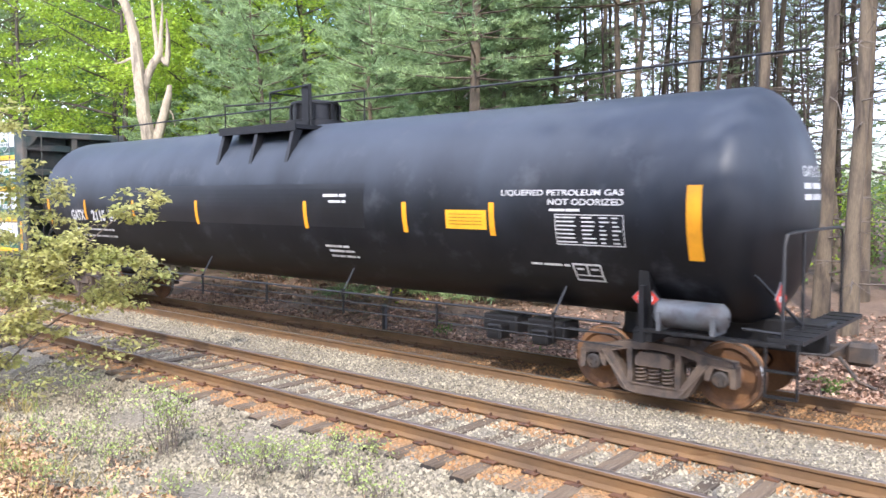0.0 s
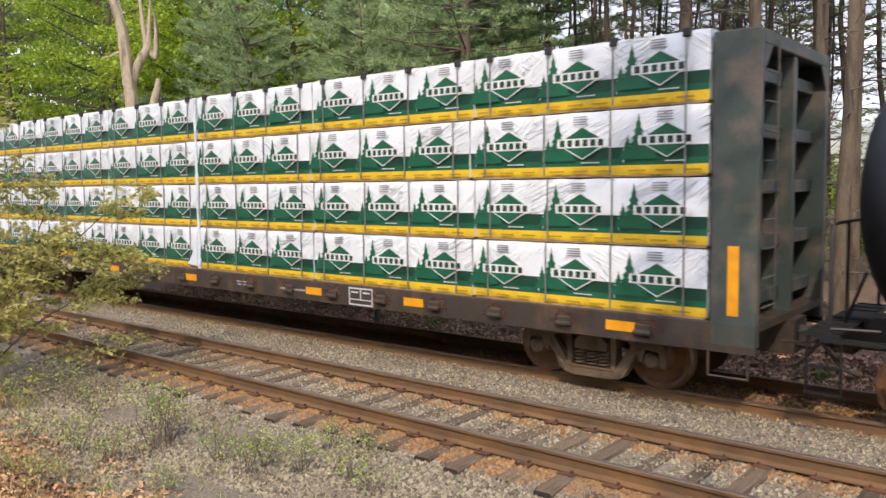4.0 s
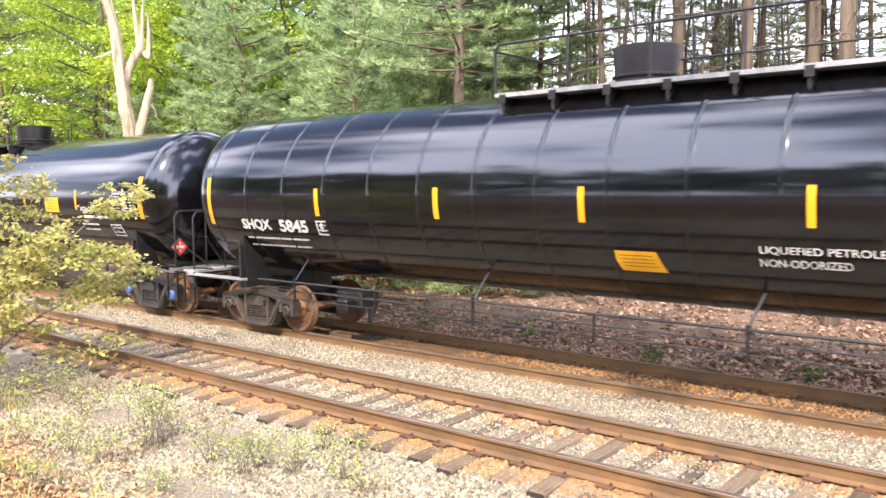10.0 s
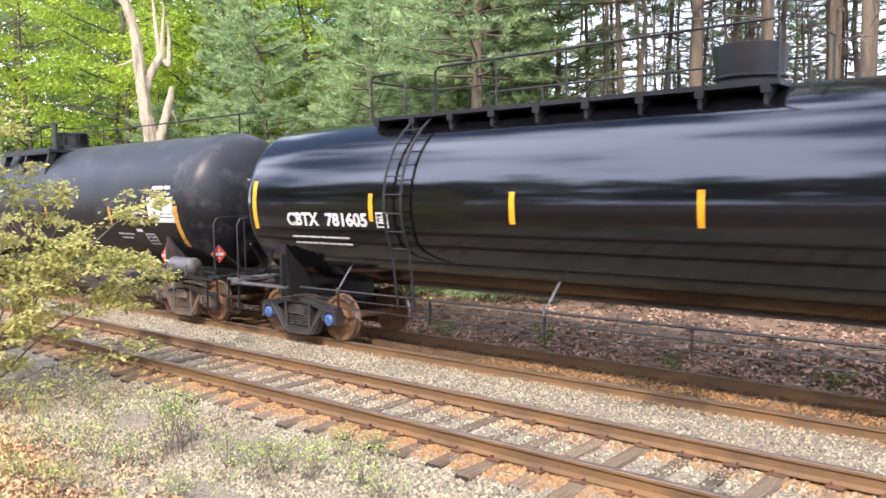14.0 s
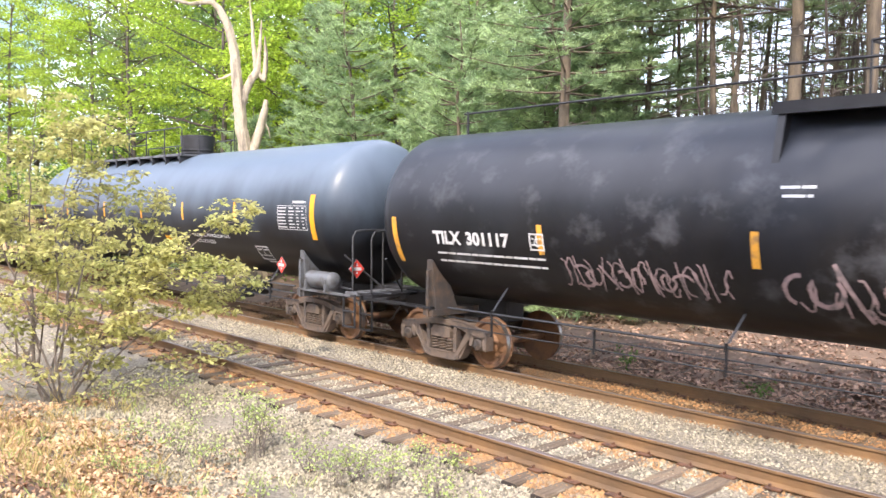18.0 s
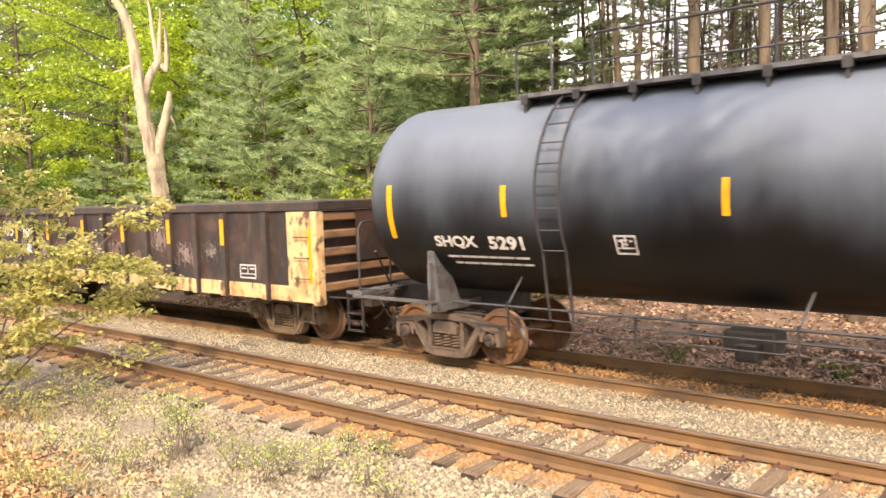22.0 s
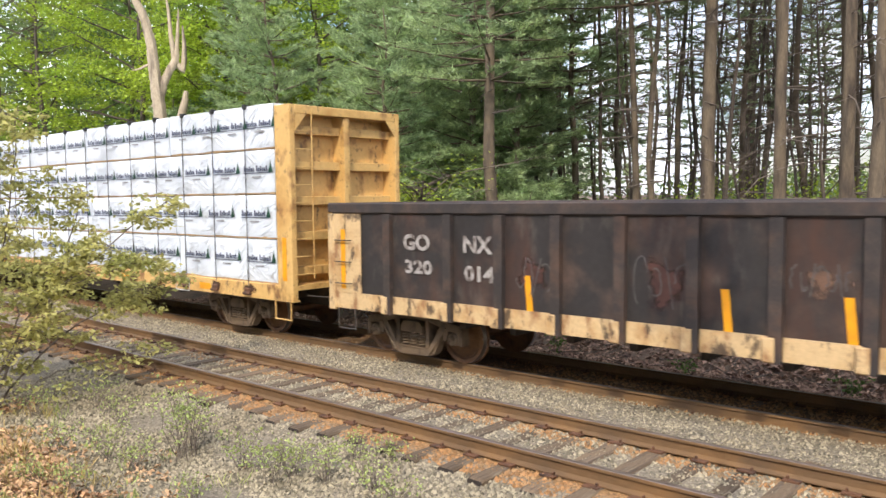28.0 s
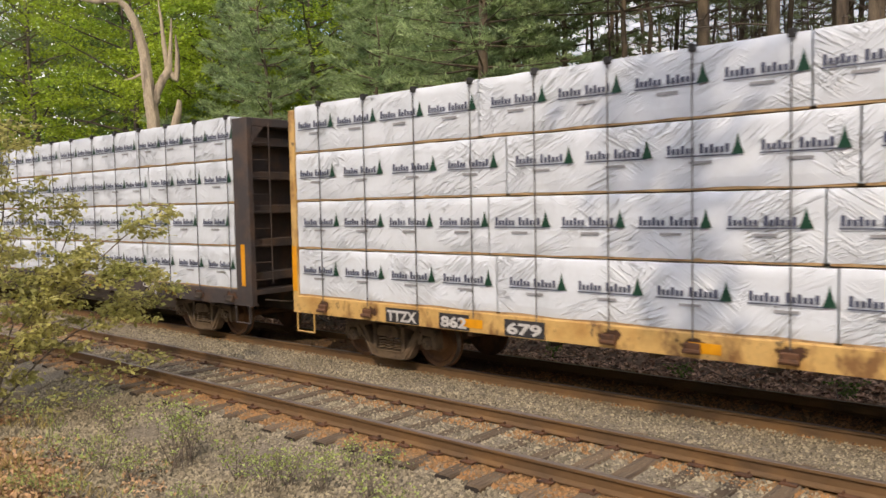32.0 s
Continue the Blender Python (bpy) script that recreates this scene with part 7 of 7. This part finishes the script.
litter("leaf_litter", LITTER, [(-12.5, -5.0, 2.6, 4.1, 8600), (-20, -12, 0.5, 5.4, 11000), (-12, -4, 0.5, 2.7, 6000), (-14, -5, 3.7, 4.7, 2600), (-12, -3, 3.9, 5.8, 900)], 0.075, 9, "brown fallen oak leaves on the ground", -0.15, 0.5)


def grass(name, mat, boxes, seed, label, length=0.22):
    rng = np.random.default_rng(seed)
    xy = np.concatenate([np.repeat(rng.uniform((x0, y0), (x1, y1), (n, 2)), 9, 0) + rng.normal(size=(9 * n, 2)) * 0.05 for x0, x1, y0, y1, n in boxes])
    z = np.interp(xy[:, 1], [p[0] for p in GROUND_LINE], [p[1] for p in GROUND_LINE])
    way = unit(rng.normal(size=(len(xy), 3)) * (0.5, 0.5, 0.1) + (0, 0, 0.9))
    across = unit(np.cross(way, rng.normal(size=way.shape)))
    ln = length * rng.uniform(0.5, 1.4, len(xy))
    tagged(new(name, blades(name, mat, np.column_stack([xy, z]), way, across, ln, 0.012)), label, "grass", kind="stuff")


grass("dry_grass", GRASS_DRY, [(-12.5, -5.5, 2.4, 4.2, 190), (-20, -12, 0.5, 5, 150), (-12, -4, 0.5, 2.7, 110)], 11, "thin dry yellow grass on the bank")
grass("green_grass", LEAF_WEED, [(-12.5, -5, 3.0, 5.2, 45), (-14, -5, 1.2, 3.2, 120)], 12, "sparse green grass blades among the stones", 0.16)


def shrub(name, x, y, stems, height, reach, leaves, size, seed, mat, label, tilt=(0, 0), low=0.25, category="shrub", wood=None, flat=0.5):
    """Many thin stems that fork, with leaves in sprays towards the tips."""
    rng = np.random.default_rng(seed)
    root = tagged(new(name), label, category)
    root.location = (x, y, ground_height(y) - 0.03)
    wood_soup, spots = Soup(), []
    for k in range(stems):
        a = rng.uniform(0, 6.283)
        out = reach * rng.uniform(0.35, 1.0)
        tip = np.array([math.cos(a) * out + tilt[0], math.sin(a) * out + tilt[1], height * rng.uniform(0.55, 1.0)])
        b = rng.normal(size=3) * (0.08, 0.08, 0) * height
        pts = [b, b + (tip - b) * (0.3, 0.3, 0.42) + rng.normal(size=3) * 0.04 * height, b + (tip - b) * (0.66, 0.66, 0.76), tip]
        r = 0.0018 + 0.004 * height
        wood_soup.tube(pts, [r, r * 0.8, r * 0.5, r * 0.2], 5, 0, False)
        for j in range(9):
            f = rng.uniform(low, 1.0)
            p = np.array([np.interp(f, (0, 0.33, 0.68, 1), [q[i] for q in pts]) for i in range(3)])
            d = unit(rng.normal(size=3) * (1, 1, 0.5) + np.append(np.array(tilt) * 0.3, 0.1)) * reach * rng.uniform(0.15, 0.42)
            wood_soup.tube([p, p + d * 0.6 + (0, 0, 0.02), p + d], [r * 0.3, r * 0.2, r * 0.1], 4, 0, False)
            spots += [p + d * 0.75, p + d, p + d * 1.1]
    part("stemwork", wood_soup, wood or TWIG, root)
    spots = np.array(spots)
    pick = spots[rng.choice(len(spots), leaves)]
    at = pick + rng.normal(size=(leaves, 3)) * reach * 0.065 * (1, 1, flat)
    part("foliage", random_leaves("foliage", mat, at, size, rng, 0.5), [], root)
    return root


OAK_LABEL = "young oak sapling with pale yellow-green spring leaves"
# stems of the oak thicket: across, up, depth of the tip, thickness, share of leaves
OAK_STEMS = [([(-0.42, 0), (-0.49, 0.5), (-0.54, 1.5), (-0.58, 3.15), (-0.52, 4.3), (-0.44, 5.1)], 0.2, 0.022, 1.2), ([(-0.12, 0), (-0.23, 0.5), (-0.03, 1.4), (0.36, 2.9), (0.51, 3.9), (0.59, 4.8)], 0.5, 0.024, 1.3),
             ([(-0.05, 0), (0.10, 0.3), (0.5, 1.1), (1.0, 1.83), (1.98, 2.7), (2.9, 3.35)], -0.2, 0.028, 1.35), ([(0.0, 0), (0.2, 0.2), (1.05, 1.1), (1.96, 1.55), (2.95, 1.85)], 0.3, 0.022, 1.25),
             ([(0.02, 0), (0.3, 0.2), (0.91, 0.5), (1.67, 0.62), (2.75, 0.80)], 0.1, 0.014, 0.45), ([(-0.2, 0), (-0.29, 0.5), (-0.8, 2.2), (-1.15, 3.1), (-1.6, 3.8)], -0.3, 0.02, 1.3),
             ([(-0.2, 0), (-0.35, 0.4), (-0.95, 1.0), (-1.4, 1.6), (-2.0, 2.2)], 0.3, 0.015, 0.6), ([(-0.15, 0), (-0.2, 0.6), (-0.19, 2.0), (-0.22, 2.8), (0.04, 3.8), (0.05, 4.5)], -0.4, 0.022, 1.3),
             ([(-0.05, 0), (0.05, 0.4), (0.93, 1.44), (1.2, 2.4), (1.55, 3.5)], 0.6, 0.022, 1.2), ([(-0.1, 0), (0.25, 0.8), (0.7, 1.7), (1.6, 2.1), (2.4, 2.3)], -0.5, 0.018, 1.2),
             ([(-0.3, 0), (-0.7, 0.9), (-1.5, 2.3), (-2.3, 3.4), (-2.9, 4.2)], 0.5, 0.022, 1.0), ([(-0.3, 0), (-0.5, 0.3), (-0.9, 0.5), (-1.5, 0.9)], 0.0, 0.010, 0.2), ([(0.05, 0), (0.5, 0.25), (1.2, 0.35), (1.6, 0.55)], -0.6, 0.010, 0.25)]


def oak_thicket(x, y, seed):
    """A clump of leaning oak stems with level side twigs that carry sprays of drooping leaves."""
    rng = np.random.default_rng(seed)
    root = tagged(new("oak_sapling"), OAK_LABEL, "sapling")
    root.location = (x, y, ground_height(y) - 0.03)
    wide, deep = np.array([0.317, 0.948, 0]), np.array([-0.948, 0.317, 0])
    spots = []
    for pts, depth, r, share in OAK_STEMS:
        n = len(pts)
        line = np.array([wide * u + deep * depth * (k / (n - 1)) + (0, 0, z) for k, (u, z) in enumerate(pts)])
        fine = np.linspace(0, n - 1, n * 4)
        path = np.column_stack([np.interp(fine, range(n), line[:, i]) for i in range(3)])
        path[1:] += rng.normal(size=(len(path) - 1, 3)) * 0.018
        stem = part("stem", Soup().tube(path, list(np.linspace(r, r * 0.22, len(path))), 6), TWIG, root, smooth=True)
        twigs = Soup()
        for j in range(int(15 * share) + 7):
            f = (0.28 + 0.72 * rng.random() ** 0.8) * (n - 1)
            p = np.array([np.interp(f, range(n), line[:, i]) for i in range(3)])
            d = unit(rng.normal(size=3) * (1, 1, 0.32) + (0, 0, 0.12)) * rng.uniform(0.3, 0.85) * (1.15 - 0.5 * f / (n - 1))
            q = [p, p + d * 0.5 + (0, 0, 0.04), p + d]
            twigs.tube(q, [r * 0.32, r * 0.2, 0.002], 4, 0, False)
            for g in (0.45, 0.7, 0.9, 1.0):
                side = d * g + rng.normal(size=3) * (0.10, 0.10, 0.05)
                twigs.tube([p + d * g * 0.9, p + side], [0.003, 0.0015], 3, 0, False)
                spots += [(p + side, share)] * 2
        tagged(part("twig_spray", twigs, TWIG, stem), kind="stuff")
    at, wt = np.array([q for q, _ in spots]), np.array([w for _, w in spots])
    leaves = 15000
    pick = at[rng.choice(len(at), leaves, p=wt / wt.sum())] + rng.normal(size=(leaves, 3)) * (0.075, 0.075, 0.035)
    way = unit(rng.normal(size=(leaves, 3)) * (1, 1, 0.4) + (0, 0, -0.35))
    across = unit(np.cross(way, rng.normal(size=(leaves, 3)) * 0.5 + (0, -0.2, 0.8)))
    length = 0.112 * rng.uniform(0.55, 1.25, leaves)
    tagged(part("foliage", blades("foliage", LEAF_OAK, pick, way, across, length, length * 0.52), [], root), kind="stuff")


oak_thicket(-13.3, 4.45, 21)
shrub("oak_sapling", -16.2, 5.2, 10, 4.6, 1.5, 2600, 0.09, 22, LEAF_OAK, OAK_LABEL, (0.2, 0.3), 0.4, "sapling")
for k, (x, y, h) in enumerate(((-17.0, 16.4, 4.2), (-15.3, 17.0, 3.6), (-22.5, 16.6, 4.4), (-19.0, 17.4, 3.8))):
    shrub("beech_sapling", x, y, 7, h, 1.0, 700, 0.085, 95 + k, LEAF_MAPLE, "thin understorey sapling with fresh green leaves", (0.2, 0), 0.62, "sapling")
leafy_tree(-15.5, 15.9, 4.6, 1.6, 1.1, 0.05, 90, LEAF_MAPLE, "slender young birch with small bright leaves", 60, 45, 0.085, "birch_sapling", flat=0.2)
pine_tree(-52.8, 21.0, 16, 9.0, 2.6, 0.42, 91, NEEDLES_DARK, "stout old pine with a rough brown trunk", 7.0, 1.0)
WEED_LABEL = "thin weedy shrub growing out of the gravel"
for k, (x, y, h, reach, n) in enumerate(((-8.82, 5.13, 1.0, 0.46, 520), (-9.0, 5.35, 0.75, 0.35, 240), (-9.59, 4.52, 0.5, 0.40, 200), (-8.94, 4.55, 0.45, 0.35, 170), (-7.9, 5.36, 0.55, 0.35, 220), (-7.25, 5.29, 0.55, 0.40, 260),
                                     (-7.24, 5.58, 0.50, 0.35, 220), (-6.78, 5.66, 0.50, 0.35, 220), (-6.95, 6.30, 0.35, 0.28, 150), (-6.18, 5.86, 0.45, 0.35, 200), (-6.51, 6.5, 0.28, 0.25, 110), (-5.69, 5.74, 0.35, 0.30, 130), (-7.47, 4.45, 0.35, 0.30, 140),
                                     (-8.53, 3.62, 0.40, 0.30, 140), (-9.12, 3.53, 0.40, 0.30, 140), (-12.02, 5.54, 0.45, 0.40, 160), (-10.96, 5.4, 0.40, 0.40, 160), (-12.39, 4.76, 0.5, 0.40, 180), (-10.4, 4.3, 0.35, 0.3, 120))):
    shrub("weed_shrub", x, y, 13, h * 1.1, reach, int(n * 1.0), 0.034, 70 + k, LEAF_WEED, WEED_LABEL, (0, 0), 0.5, "weed", None, 0.9)

for k, (x, y, h) in enumerate(((-6.2, 13.9, 0.5), (-3.4, 14.1, 0.55), (-1.4, 13.8, 0.4), (-9.3, 14.3, 0.6), (-11.8, 14.0, 0.5), (0.6, 14.4, 0.5))):
    shrub("weed_shrub", x, y, 6, h, 0.3, 130, 0.06, 540 + k, LEAF_DEEP, "small green seedling in the leaf litter", (0, 0), 0.3, "weed")


def post():
    root = tagged(new("marker_post"), "short grey weathered post beside the far track", "post")
    root.location = (-13.4, 13.7, ground_height(13.7) - 0.05)
    part("stake", Soup().box(-0.05, 0.05, -0.05, 0.05, 0, 0.75, 0, 0.012).box(-0.07, 0.07, -0.07, 0.07, 0.60, 0.66), GREY_STEEL, root)


post()
# the wood behind the camera, which shades the bank and shows in the glossy tanks
for k in range(8):
    leafy_tree(-22.0 + 8.0 * k, -25.0 - 3.0 * (k % 2), 20.0 + 1.5 * (k % 3), 1.5, 6.4, 0.3, 300 + k, LEAF_DEEP, "tall leafy tree behind the bank", 240, 50, 0.62, flat=0.4)
for k, (x, y, h) in enumerate(((-29.0, -19.0, 19), (-36.0, -18.0, 18), (-43.0, -18.5, 19), (-51.0, -17.5, 18), (-60.0, -18.0, 19))):
    leafy_tree(x, y, h, 1.5, 5.2, 0.26, 340 + k, LEAF_DEEP, "tall leafy tree on the bank up the line", 210, 50, 0.55, flat=0.4)
# a tall thin tree beside the bank, whose crown dapples the tanks
for k, (x, y) in enumerate(((8.2, -3.4), (3.2, -3.8))):
    leafy_tree(x, y, 26.0, 20.5, 4.0, 0.08, 330 + k, LEAF_DEEP, "tall slender tree with a thin crown", 9, 36, 0.30, flat=0.3)

# ---- motion of the train ----


def run(t):
    """How far the train has come at t seconds."""
    return 5.0737584 * t + 0.02197878 * t**2 - 0.00049681575 * t**3 + 7.15438e-06 * t**4 + 0.5 * (1 - math.exp(-t / 1.1))


def motions():
    beats = [float(t) for t in range(0, 33)]
    for car, s in CARS:
        walk(car, [(t, pose(s + run(t), TRAIN_Y, TRAIN_Z)) for t in beats])
    steps = [k / 10 for k in range(0, 321)]
    for wheel, x in WHEELS:
        walk(wheel, [(t, pose(x, 0, WHEEL_R, 0, math.degrees(run(t) / WHEEL_R) % 360, 0)) for t in steps])


motions()
